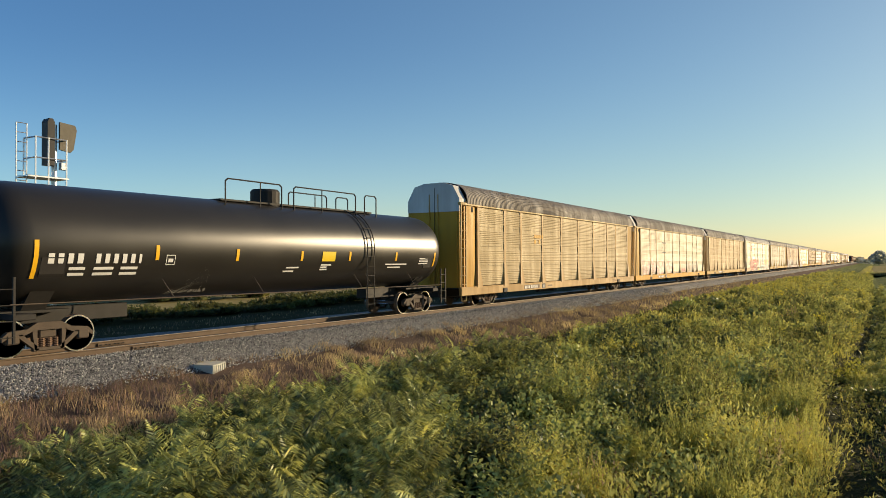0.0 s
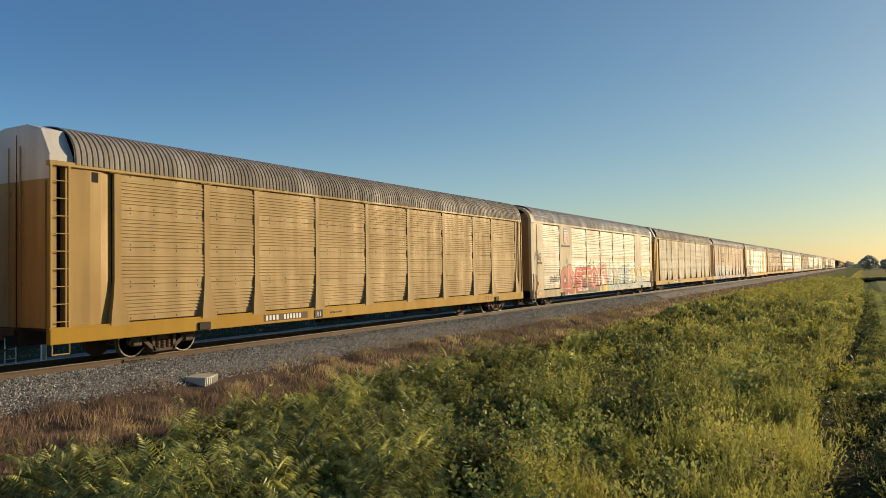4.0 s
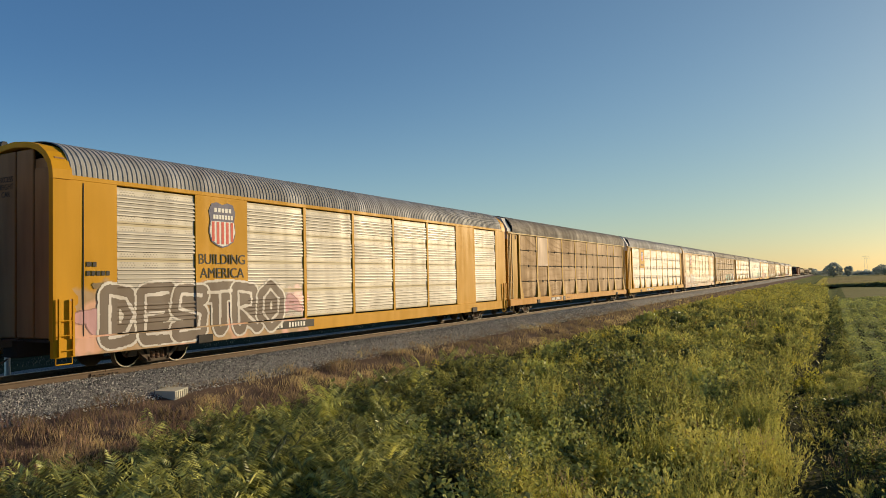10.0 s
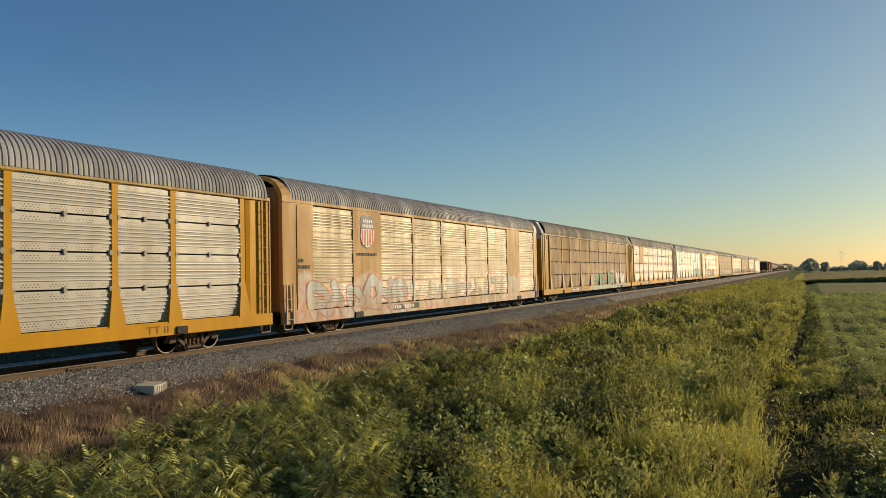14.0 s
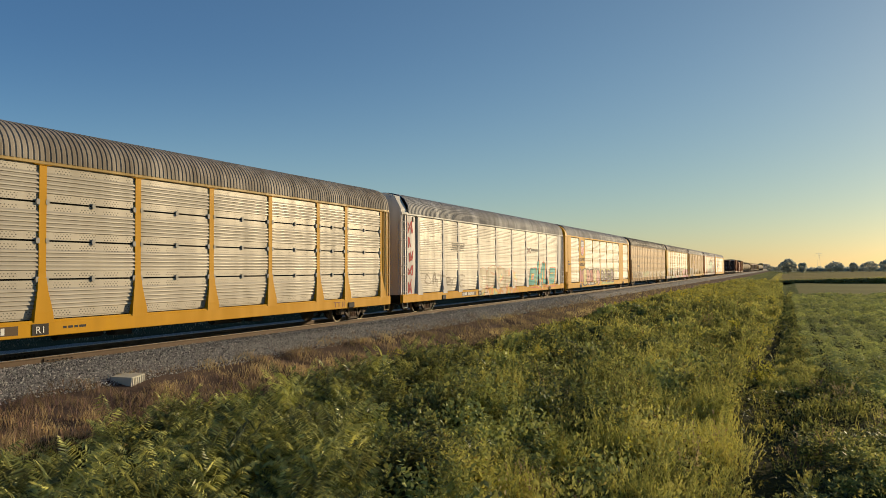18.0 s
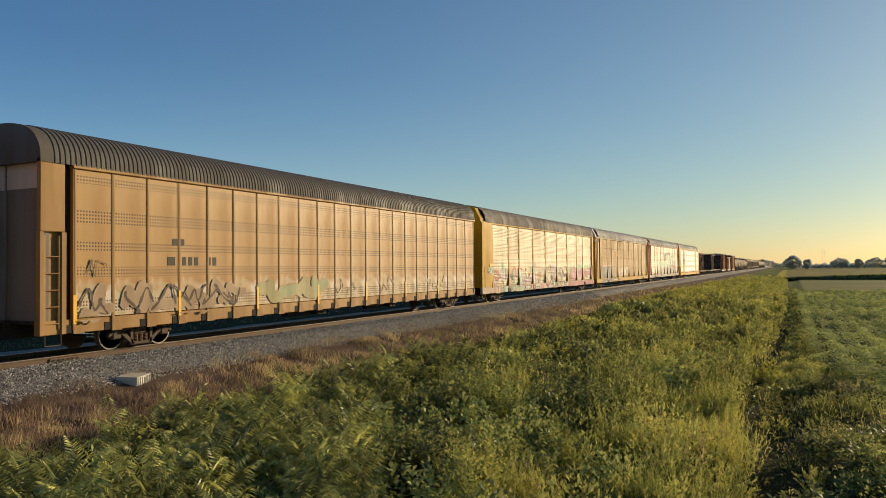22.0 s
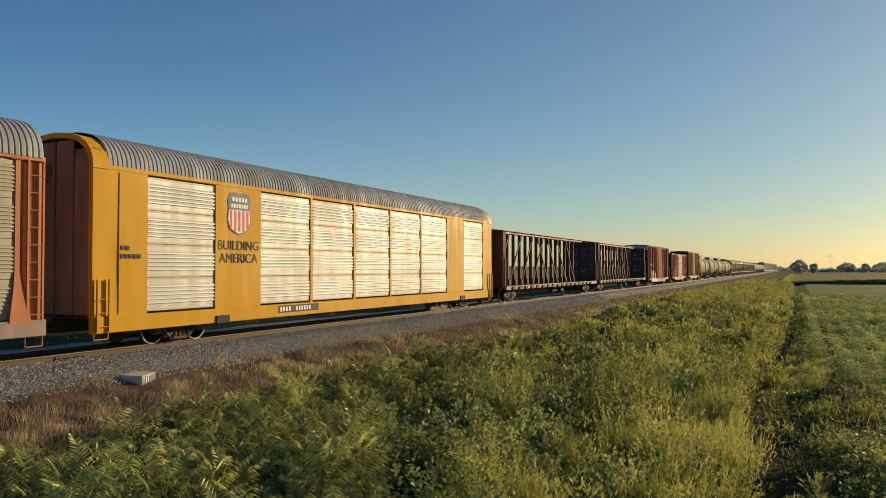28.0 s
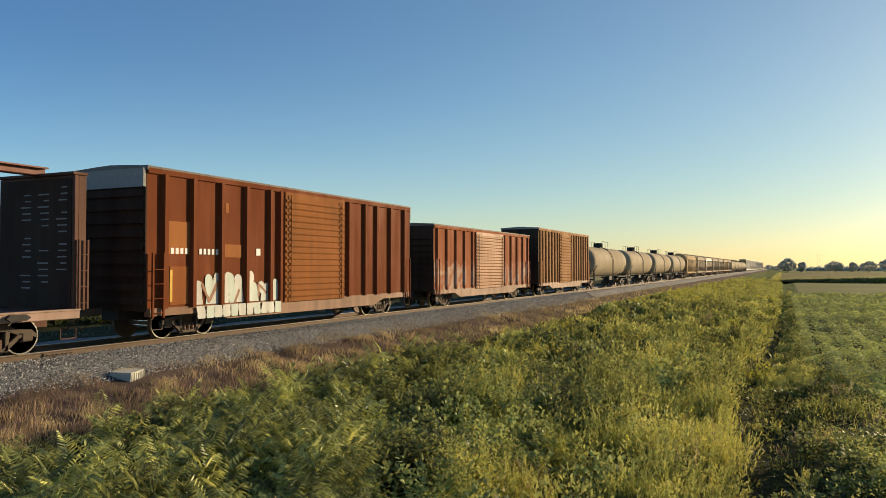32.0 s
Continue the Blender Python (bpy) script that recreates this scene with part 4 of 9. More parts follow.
def shield(parent, x, y, z, w):
    """A striped shield: blue top, red and white bars below."""
    h = w * 1.25
    out = [(x - w * 0.40, z + h * 0.46), (x - w * 0.2, z + h * 0.5), (x, z + h * 0.45), (x + w * 0.2, z + h * 0.5), (x + w * 0.40, z + h * 0.46), (x + w * 0.5, z + h * 0.3), (x + w * 0.45, z + h * 0.1), (x + w * 0.5, z - h * 0.15), (x + w * 0.42, z - h * 0.36), (x + w * 0.2, z - h * 0.46), (x, z - h * 0.5), (x - w * 0.2, z - h * 0.46), (x - w * 0.42, z - h * 0.36), (x - w * 0.5, z - h * 0.15), (x - w * 0.45, z + h * 0.1), (x - w * 0.5, z + h * 0.3)]
    sh = part("shield", Geo().prism(out, y - 0.006, y, "y"), NAVY, parent, "striped shield emblem")
    part("shield_field", Geo().prism([(x - w * 0.43, z + h * 0.08), (x + w * 0.43, z + h * 0.08), (x + w * 0.47, z - h * 0.15), (x + w * 0.39, z - h * 0.34), (x + w * 0.19, z - h * 0.43), (x, z - h * 0.47), (x - w * 0.19, z - h * 0.43), (x - w * 0.39, z - h * 0.34), (x - w * 0.47, z - h * 0.15)], y - 0.011, y - 0.006, "y"), WHITE, sh)
    for i in range(5):
        xx = x - w * 0.40 + i * w * 0.175
        part("shield_stripe", Geo().box(xx, xx + w * 0.1, y - 0.015, y - 0.011, z - h * (0.36 if i in (0, 4) else 0.42), z + h * 0.07), RED, sh)
    bars(sh, WHITE, x - w * 0.3, y - 0.007, z + h * 0.28, h * 0.09, (w * 0.1,) * 5, gap=0.3)
    bars(sh, WHITE, x - w * 0.34, y - 0.007, z + h * 0.13, h * 0.09, (w * 0.08,) * 7, gap=0.25)


FLUSH = [(1.9, 4.6), (6.77, 9.62), (9.78, 12.62), (12.78, 15.62), (15.78, 18.62), (18.78, 21.63), (23.8, 26.5)]


def bay_mesh(g, x0, x1, seed):
    """A smooth steel bay, slightly buckled between its edges."""
    nx, nz = max(3, round((x1 - x0) / 0.2)), 16
    pts = []
    for i in range(nx + 1):
        for j in range(nz + 1):
            x, z = x0 + (x1 - x0) * i / nx, 0.95 + 3.97 * j / nz
            edge = min(1.0, 3 * min(i, nx - i) / nx) * min(1.0, 4 * min(j, nz - j) / nz)
            pts.append((x, -1.53 + 0.022 * edge * (0.5 + 0.5 * noise.noise((x * 1.3, z * 0.9, seed * 3.7))), z))
    m = nz + 1
    g.poly(pts, [(i * m + j, (i + 1) * m + j, (i + 1) * m + j + 1, i * m + j + 1) for i in range(nx) for j in range(nz)])
    g.poly([(x, y, z) for x in (x0, x1) for y in (-1.53, -1.37) for z in (0.95, 4.92)], [(0, 1, 3, 2), (4, 6, 7, 5), (0, 4, 6, 2), (1, 3, 7, 5)])


def rack_flush(k, label, panel, skin, sill, end, roof=None, slogan=True, ink=None, trim=None, old=False, rear=12.95):
    """An autorack with smooth painted bays between ribbed panels and a rounded roof end."""
    roof = roof or ROOF_GREY
    car = autorack_base(label, roof)
    part("roof", shared(("flush_roof", rear), lambda g: roof_mesh(g, -13.65, rear - 0.5)), roof, car, "grey corrugated roof")
    part("side_sill", shared(("flush_sill", rear), lambda g: g.box(-14.1, rear, SIDE, SIDE + 0.16, 0.52, 0.97, 0.015)), sill, car)
    part("far_side_sill", shared(("flush_far_sill", rear), lambda g: g.box(-14.1, rear, 1.4, 1.56, 0.52, 0.97)), sill, car)
    part("top_rail", shared(("flush_top", rear), lambda g: g.box(-14.1, rear, -1.54, -1.36, 4.9, 5.03, 0.015)), skin, car)
    for i, (a, b) in enumerate(FLUSH):
        part("side_panel", shared(("flush_panel", i), lambda g: panel_mesh(g, a - 14.2 + 0.02, b - 14.2 - 0.02, -1.49, 1.02, 4.86, 'belted')), panel, car)
    for i, (a, b) in enumerate([(p, q) for p, q in zip([0.1] + [v[1] for v in FLUSH], [v[0] for v in FLUSH] + [rear + 14.2]) if q - p > 0.5]):
        part("smooth_bay", shared(("smooth_bay", i, rear), lambda g: bay_mesh(g, a - 14.2, b - 14.2, k), 40), skin, car, "smooth painted bay")
    for p in [(v[1] + w[0]) / 2 for v, w in zip(FLUSH, FLUSH[1:]) if w[0] - v[1] < 0.5]:
        part("side_post", shared("flush_post", lambda g: g.box(-0.08, 0.08, -1.53, -1.38, 0.95, 4.92, 0.012)), skin, car, m=pose(p - 14.2, 0, 0))
    for s, off in ((-1, 0.2), (1, rear - 13.92)):
        arc = [(-1.56, 4.9), (-1.54, 5.14), (-1.46, 5.36), (-1.27, 5.59), (-1.0, 5.77), (-0.6, 5.88), (0, 5.94), (0.6, 5.88), (1.0, 5.77), (1.27, 5.59), (1.46, 5.36), (1.54, 5.14), (1.56, 4.9)]
        rim = [(y * 0.9, 4.9 + (z - 4.9) * 0.86) for y, z in arc[::-1]]
        part("roof_end", shared("flush_arch", lambda g: g.prism(arc + rim, 13.4, 13.92)), trim or skin, car, "painted end arch", pose(s * off, 0, 0, 0, 0, 0 if s > 0 else 180))
        d = part("end_door", shared("fold_door", lambda g: g.box(13.5, 13.78, -1.42, 1.42, 0.98, 5.45)), end, car, "folding end doors", pose(s * off, 0, 0, 0, 0, 0 if s > 0 else 180))
        for y in (-1.42, -0.7, 0.03, 0.75):
            tall = 5.7 if -1 < y < 0.4 else 5.2
            part("door_leaf", shared(("door_leaf", tall), lambda g: g.box(13.781, 13.86, 0, 0.66, 1.0, tall, 0.015)), end, d, m=pose(0, y, 0))
        sign = letters("EXCESS\nHEIGHT\nCAR", 0.2, WHITE if s > 0 else INK, d, 0, 0, 0, 0.9)
        sign.matrix_basis = pose(13.868, -0.42, 4.95, 90, 0, 90)
        ladder(car, s * (13.6 + off), -1.6, 0.55, 1.95, skin, 0.42, 0.36)
        stirrup(car, s * (13.6 + off), skin)
    for x, z in ((-13.2, 1.3), (-13.2, 0.68), (-9.7, 0.6)):
        part("reflector", shared("flush_reflector", lambda g: g.box(0, 0.45, -1.572, -1.566, 0, 0.2).box(0.02, 0.43, -1.567, -1.53, 0.02, 0.18)), plain("orange_reflector", (0.75, 0.32, 0.02), 0.45, vary=0.1), car, "orange reflective strip", pose(x, 0, z)) if old else None
    part("seam", shared("flush_seam", lambda g: g.box(-13.3, -13.27, -1.536, -1.528, 1.0, 4.85)), DARK, car)
    sx = -8.52
    shield(car, sx, -1.532, 4.3 if old else 4.05, 0.85 if old else 1.12)
    if slogan:
        letters("BUILDING\nAMERICA", 0.44, ink or INK, car, sx, -1.535, 2.85, 1.0)
    else:
        bars(car, INK, sx - 0.85, -1.532, 3.6 if old else 3.05, 0.11, (0.07,) * 14, gap=0.42)
    part("jack_pad", shared("flush_pad", lambda g: g.box(-0.3, 0.3, SIDE - 0.05, SIDE + 0.1, 0.5, 0.75, 0.02)), UNDER, car, m=pose(-9.3, 0, 0))
    part("jack_pad", MESHES["flush_pad"], UNDER, car, m=pose(9.3, 0, 0))
    plate = part("number_plate", Geo().box(-6.5, -4.1, SIDE - 0.006, SIDE, 0.66, 0.92), INK, car, "black stencil plate")
    bars(plate, WHITE, -6.4, SIDE - 0.006, 0.71, 0.16, (0.09, 0.09, 0.10, 0.10, -0.2, 0.09, 0.09, 0.08, 0.09, 0.09, 0.09), gap=0.42)
    bars(car, INK, -13.2, -1.535, 2.75, 0.12, (0.14, 0.1))
    bars(car, INK, -13.2, -1.535, 2.52, 0.12, (0.1,) * 5)
    add_couplers(car, 14.2, -0.45)
    sets = add_truck(car, -10.58, 0.42) + add_truck(car, 10.58, 0.42)
    return finish_car(car, 28.9 + 28.4 * (k - 1) + 14.2, 14.2, sets)


def flat_bay_mesh(g, w):
    g.box(-w / 2 - 0.02, w / 2 + 0.02, -1.46, -1.40, 1.0, 4.9, 0.006)


def rack_ribbed(k, label, skin, frame_mat, roof):
    """An autorack with flat punched bays between many slim ribs."""
    car = autorack_base(label, roof)
    part("roof", shared("rib_roof", lambda g: roof_mesh(g, -13.75, 13.2)), roof, car, "dark corrugated roof")
    part("roof_end", Geo().prism(ROOF_ARC, -14.1, -13.75), roof, car)
    part("side_sill", shared("rib_sill", lambda g: g.box(-14.1, 13.3, -1.44, -1.28, 0.62, 0.98, 0.015)), frame_mat, car)
    part("top_rail", shared("rib_top", lambda g: g.box(-13.2, 13.25, -1.53, -1.36, 4.86, 4.97, 0.015)), frame_mat, car)
    step = 1.192
    for i in range(22):
        x = -13.11 + step * (i + 0.5)
        part("side_panel", shared("flat_bay", lambda g: flat_bay_mesh(g, step - 0.1)), skin, car, m=pose(x, 0, 0))
        part("side_post", shared("slim_rib", lambda g: g.box(-0.045, 0.045, -1.474, -1.36, 0.7, 4.88, 0.005).box(-0.012, 0.012, -1.482, -1.472, 0.7, 4.88)), frame_mat, car, m=pose(x - step / 2, 0, 0))
        if i % 3 == 0:
            part("reflector", shared("rib_reflector", lambda g: g.box(-0.05, 0.05, -1.494, -1.483, 0.85, 1.6)), REFLECT, car, "yellow reflective strip", pose(x - step / 2, 0, 0))
        part("sill_pocket", shared("sill_pocket", lambda g: g.box(-0.26, -0.03, -1.452, -1.43, 0.63, 0.84, 0.006)), DARK, car, "near-black plate for a shaded opening in the sill", pose(x - step / 2, 0, 0))
        part("sill_bracket", shared("sill_bracket", lambda g: g.prism([(-0.03, 0.6), (0.30, 0.6), (0.12, 0.98), (-0.03, 0.98)], -1.475, -1.43, "y")), frame_mat, car, m=pose(x - step / 2, 0, 0))
    part("side_post", MESHES["slim_rib"], frame_mat, car, m=pose(13.11, 0, 0))
    for s in (-1, 1):
        part("end_door", shared("rib_end_door", lambda g: g.prism(end_profile(), 13.8, 13.95).box(13.95, 13.98, -0.03, 0.03, 1.0, 5.8)), paint("grey_end_door", (0.20, 0.19, 0.18), amount=0.4), car, "dull grey end doors", pose(-0.75 if s > 0 else 0, 0, 0, 0, 0, 0 if s > 0 else 180))
        part("end_top", shared("rib_end_top", lambda g: g.prism([(-1.43, 4.3), (1.43, 4.3), (1.43, 5.1), (1.06, 5.76), (0.5, 5.92), (-0.5, 5.92), (-1.06, 5.76), (-1.43, 5.1)], 13.952, 13.962)), PALE, car, "pale painted top band", pose(-0.75 if s > 0 else 0, 0, 0, 0, 0, 0 if s > 0 else 180))
        if s > 0:
            continue
        bay = part("end_bay", Geo().box(-14.1, -13.4, -1.5, -1.36, 3.2, 5.05, 0.02), frame_mat, car)
        part("recess_panel", Geo().box(-14.06, -13.36, -1.38, -1.3, 0.62, 3.2), frame_mat, bay)
        part("corner_post", Geo().box(-14.1, -13.98, -1.5, -1.38, 0.62, 3.2, 0.01), frame_mat, bay)
        part("corner_post", Geo().box(-13.5, -13.36, -1.5, -1.38, 0.62, 3.2, 0.01), frame_mat, bay)
        ladder(car, s * 13.74, -1.44, 0.75, 3.1, frame_mat, 0.46)
        stirrup(car, s * 13.75)
    bars(car, INK, -9.8, -1.464, 2.95, 0.2, (0.2, 0.2))
    bars(car, INK, -10.0, -1.464, 2.35, 0.26, (0.3, -0.1, 0.16, 0.16, 0.16, -0.2, 0.16, 0.16))
    add_couplers(car, 14.2, -0.45)
    sets = add_truck(car, -10.58, 0.42) + add_truck(car, 10.58, 0.42)
    return finish_car(car, 28.9 + 28.4 * (k - 1) + 14.2, 14.2, sets)


def tank_wagon(u0, u1, shell_mat, label, black=False, near=True):
    """A tank wagon: shell with domed heads, saddles, top platform with railings, side ladder and grab rails."""
    mid, half = (u0 + u1) / 2, (u1 - u0) / 2
    car = thing("tank_wagon", label, "railway wagon", "tank wagons of the train")
    a, r, zc = half - (0.53 if black else 0.85), 1.52, 2.68
    head = [(-a, 0.05), (-a + 0.04, 0.5), (-a + 0.16, 0.95), (-a + 0.34, 1.25), (-a + 0.55, 1.42), (-a + 0.8, 1.5), (-a + 1.05, r)]
    prof = head + [(x, r) for x in np.linspace(-a + 2, a - 2, 6)] + [(-x, rr) for x, rr in head[::-1]]
    me = shared(("shell", round(half, 1)), lambda g: g.lathe(prof, 48, "x"), 40)
    part("tank_shell", me, shell_mat, car, "satin black tank shell" if black else "", pose(0, 0, zc))
    dark = plain("sooty_underframe", (0.028, 0.025, 0.022), 0.7) if black else UNDER
    for s in (-1, 1):
        part("stub_sill", shared("stub_sill", lambda g: g.box(-2.2, 2.2, -0.25, 0.25, 0.72, 1.12, 0.02)), dark, car, m=pose(s * (half - 2.7), 0, 0))
        x = s * (half - 2.05)
        part("saddle", shared("saddle", lambda g: g.prism([(-1.35, 1.95), (-1.5, 2.35), (-1.25, 2.0), (-0.9, 1.5), (0, 1.2), (0.9, 1.5), (1.25, 2.0), (1.5, 2.35), (1.35, 1.95), (0.5, 0.95), (-0.5, 0.95)], -0.3, 0.3)), dark, car, m=pose(x, 0, 0))
        part("bolster_arm", shared("bolster_arm", lambda g: g.box(-0.25, 0.25, -1.45, 1.45, 0.9, 1.05, 0.02).box(-1.4, 1.5, -0.8, 0.8, 1.02, 1.08)), dark, car, m=pose(s * (half - 1.4), 0, 0))
        ladder(car, s * (half - 0.9), -1.5, 0.4, 1.9, dark, 0.45, 0.36)
    part("grab_rail", Geo().rod((-half + 1.0, -1.52, 1.28), (half - 1.0, -1.52, 1.18), 0.016, 6), TRUCK if black else dark, car, "thin running grab rail")
    if black:
        xa, xb = -2.4, 5.55
    else:
        xa, xb = -1.4, 1.4
    part("walkway", Geo().box(xa, xb, -0.5, 0.5, zc + r - 0.05, zc + r + 0.015, 0.008), dark, car, "top platform")
    z0, z1 = zc + r - 0.2, zc + r + 0.63
    for y in (-0.72, 0.72):
        spans = ([(xa, 0.1), (0.7, 4.2), (4.78, xb)] if y < 0 else [(2.0, 4.2), (4.78, xb)]) if black else [(xa, xb)]
        for p, q in spans:
            mids = [(m, y, z0) for m in np.arange(p + 1.5, q - 0.5, 1.5)]
            part("railing", Geo().path([(p, y, z0), (p, y, z1 - 0.08), (p + 0.1, y, z1), (q - 0.1, y, z1), (q, y, z1 - 0.08), (q, y, z0)], 0.025), dark, car)
            for m in mids:
                part("railing_post", shared("railing_post", lambda g: g.rod((0, 0, 0), (0, 0, z1 - z0), 0.02, 6)), dark, car, m=pose(*m))
    part("manway", Geo().lathe([(zc + r - 0.1, 0.5), (zc + r + 0.42, 0.5), (zc + r + 0.5, 0.44)], 20, "z"), dark, car, "round valve housing", pose(0.05 if black else 0, 0, 0))
    if black or near:
        lx = 4.05 if black else 0.0
        lad = part("side_ladder", shared("side_ladder", lambda g: [g.path([(dx, -math.sin(t) * 1.58, 2.68 + math.cos(t) * 1.58) for t in np.linspace(0.35, 1.75, 8)] + [(dx, -1.56, 0.5)], 0.022) for dx in (-0.22, 0.22)]), dark, car, m=pose(lx, 0, 0))
        for k in range(9):
            z = 0.6 + 0.36 * k
            y = -1.56 if z < 2.6 else -math.sqrt(max(0.1, 1.58 ** 2 - (z - 2.68) ** 2))
            part("rung", shared(("rung", 0.44), lambda g: g.rod((-0.22, -0.02, 0), (0.22, -0.02, 0), 0.014, 6)), dark, lad, m=pose(0, y, z))
    if black:
        def on_shell(x, z, w, h):
            g = Geo()
            rows = 5
            for i in range(rows):
                za, zb = z + h * i / rows, z + h * (i + 1) / rows
                ya, yb = (-math.sqrt(1.53 ** 2 - (q - zc) ** 2) - 0.002 for q in (za, zb))
                g.poly([(x, ya, za), (x + w, ya, za), (x + w, yb, zb), (x, yb, zb)], [(0, 1, 2, 3)])
            return g
        for x, z, h in ((-8.85, 1.85, 0.9), (-5.55, 2.28, 0.4), (-2.68, 2.25, 0.36), (0.2, 2.25, 0.33), (2.8, 2.25, 0.33), (5.8, 2.25, 0.33), (8.75, 2.0, 0.6)):
            part("reflector", on_shell(x, z, 0.11, h), REFLECT, car, "yellow reflective strip")
        part("placard", on_shell(1.3, 2.23, 0.72, 0.34), plain("yellow_placard", (0.80, 0.55, 0.02), 0.45, vary=0.1), car, "yellow placard")
        for i, w in enumerate((0.24, 0.22, 0.22, 0.24, -0.2, 0.2, 0.2, 0.2, 0.2, 0.2, 0.12)):
            if w > 0:
                part("lettering_bar", on_shell(-8.5 + i * 0.245, 2.2, w * 0.62, 0.24), WHITE, car)
        for z in (2.04, 1.9):
            for x, w in ((-7.95, 0.42), (-7.3, 0.55), (-6.55, 0.5)):
                part("lettering_bar", on_shell(x, z, w, 0.07), WHITE, car)
        for x, z, w in ((-0.4, 2.0, 0.6), (-0.5, 1.88, 0.5), (1.3, 2.08, 0.55), (1.3, 2.0, 0.35), (1.3, 1.92, 0.4), (5.2, 2.08, 1.5), (5.4, 1.96, 0.9), (7.6, 2.3, 0.7), (7.6, 2.2, 0.7), (7.6, 2.1, 0.7)):
            part("lettering_bar", on_shell(x, z, w, 0.05), WHITE, car)
        part("inspection_mark", on_shell(-5.2, 2.15, 0.3, 0.02), WHITE, car)
        for x, z, w, h in ((-5.2, 2.15, 0.02, 0.26), (-4.92, 2.15, 0.02, 0.26), (-5.2, 2.4, 0.3, 0.02), (-5.13, 2.22, 0.16, 0.1)):
            part("inspection_mark", on_shell(x, z, w, h), WHITE, car)
        rs = random.Random(8)
        for i in range(40):
            lean = rs.random()
            x, z = -4.75 + 1.45 * lean, 1.33 + 0.05 * rs.random()
            tip, h = -3.75 + 0.3 * (lean - 0.5), (0.28 + 0.5 * rs.random()) * (1 - 0.55 * abs(lean - 0.6))
            reach = rs.uniform(0.55, 0.95)
            ya, yb = (-math.sqrt(1.53 ** 2 - (q - zc) ** 2) - 0.002 - 0.0002 * i for q in (z, z + h))
            part("scuff_mark", Geo().poly([(x, ya, z), (x + 0.03 + 0.05 * rs.random(), ya, z), (x + (tip - x) * reach, yb, z + h)], [(0, 1, 2)]), plain("pale_scuff", (0.30, 0.28, 0.24), 0.8), car, "pale dusty scuff")
        for x in (-5.2, -1.8, 3.3, 4.0, 6.9):
            part("strut", Geo().rod((x, -1.32, 1.75), (x + 0.22, -1.52, 1.26), 0.016, 6), TRUCK, car)
    add_couplers(car, half)
    off = 2.2 if black else 2.05
    sets = add_truck(car, -half + off) + add_truck(car, half - off)
    return finish_car(car, mid, half, sets)


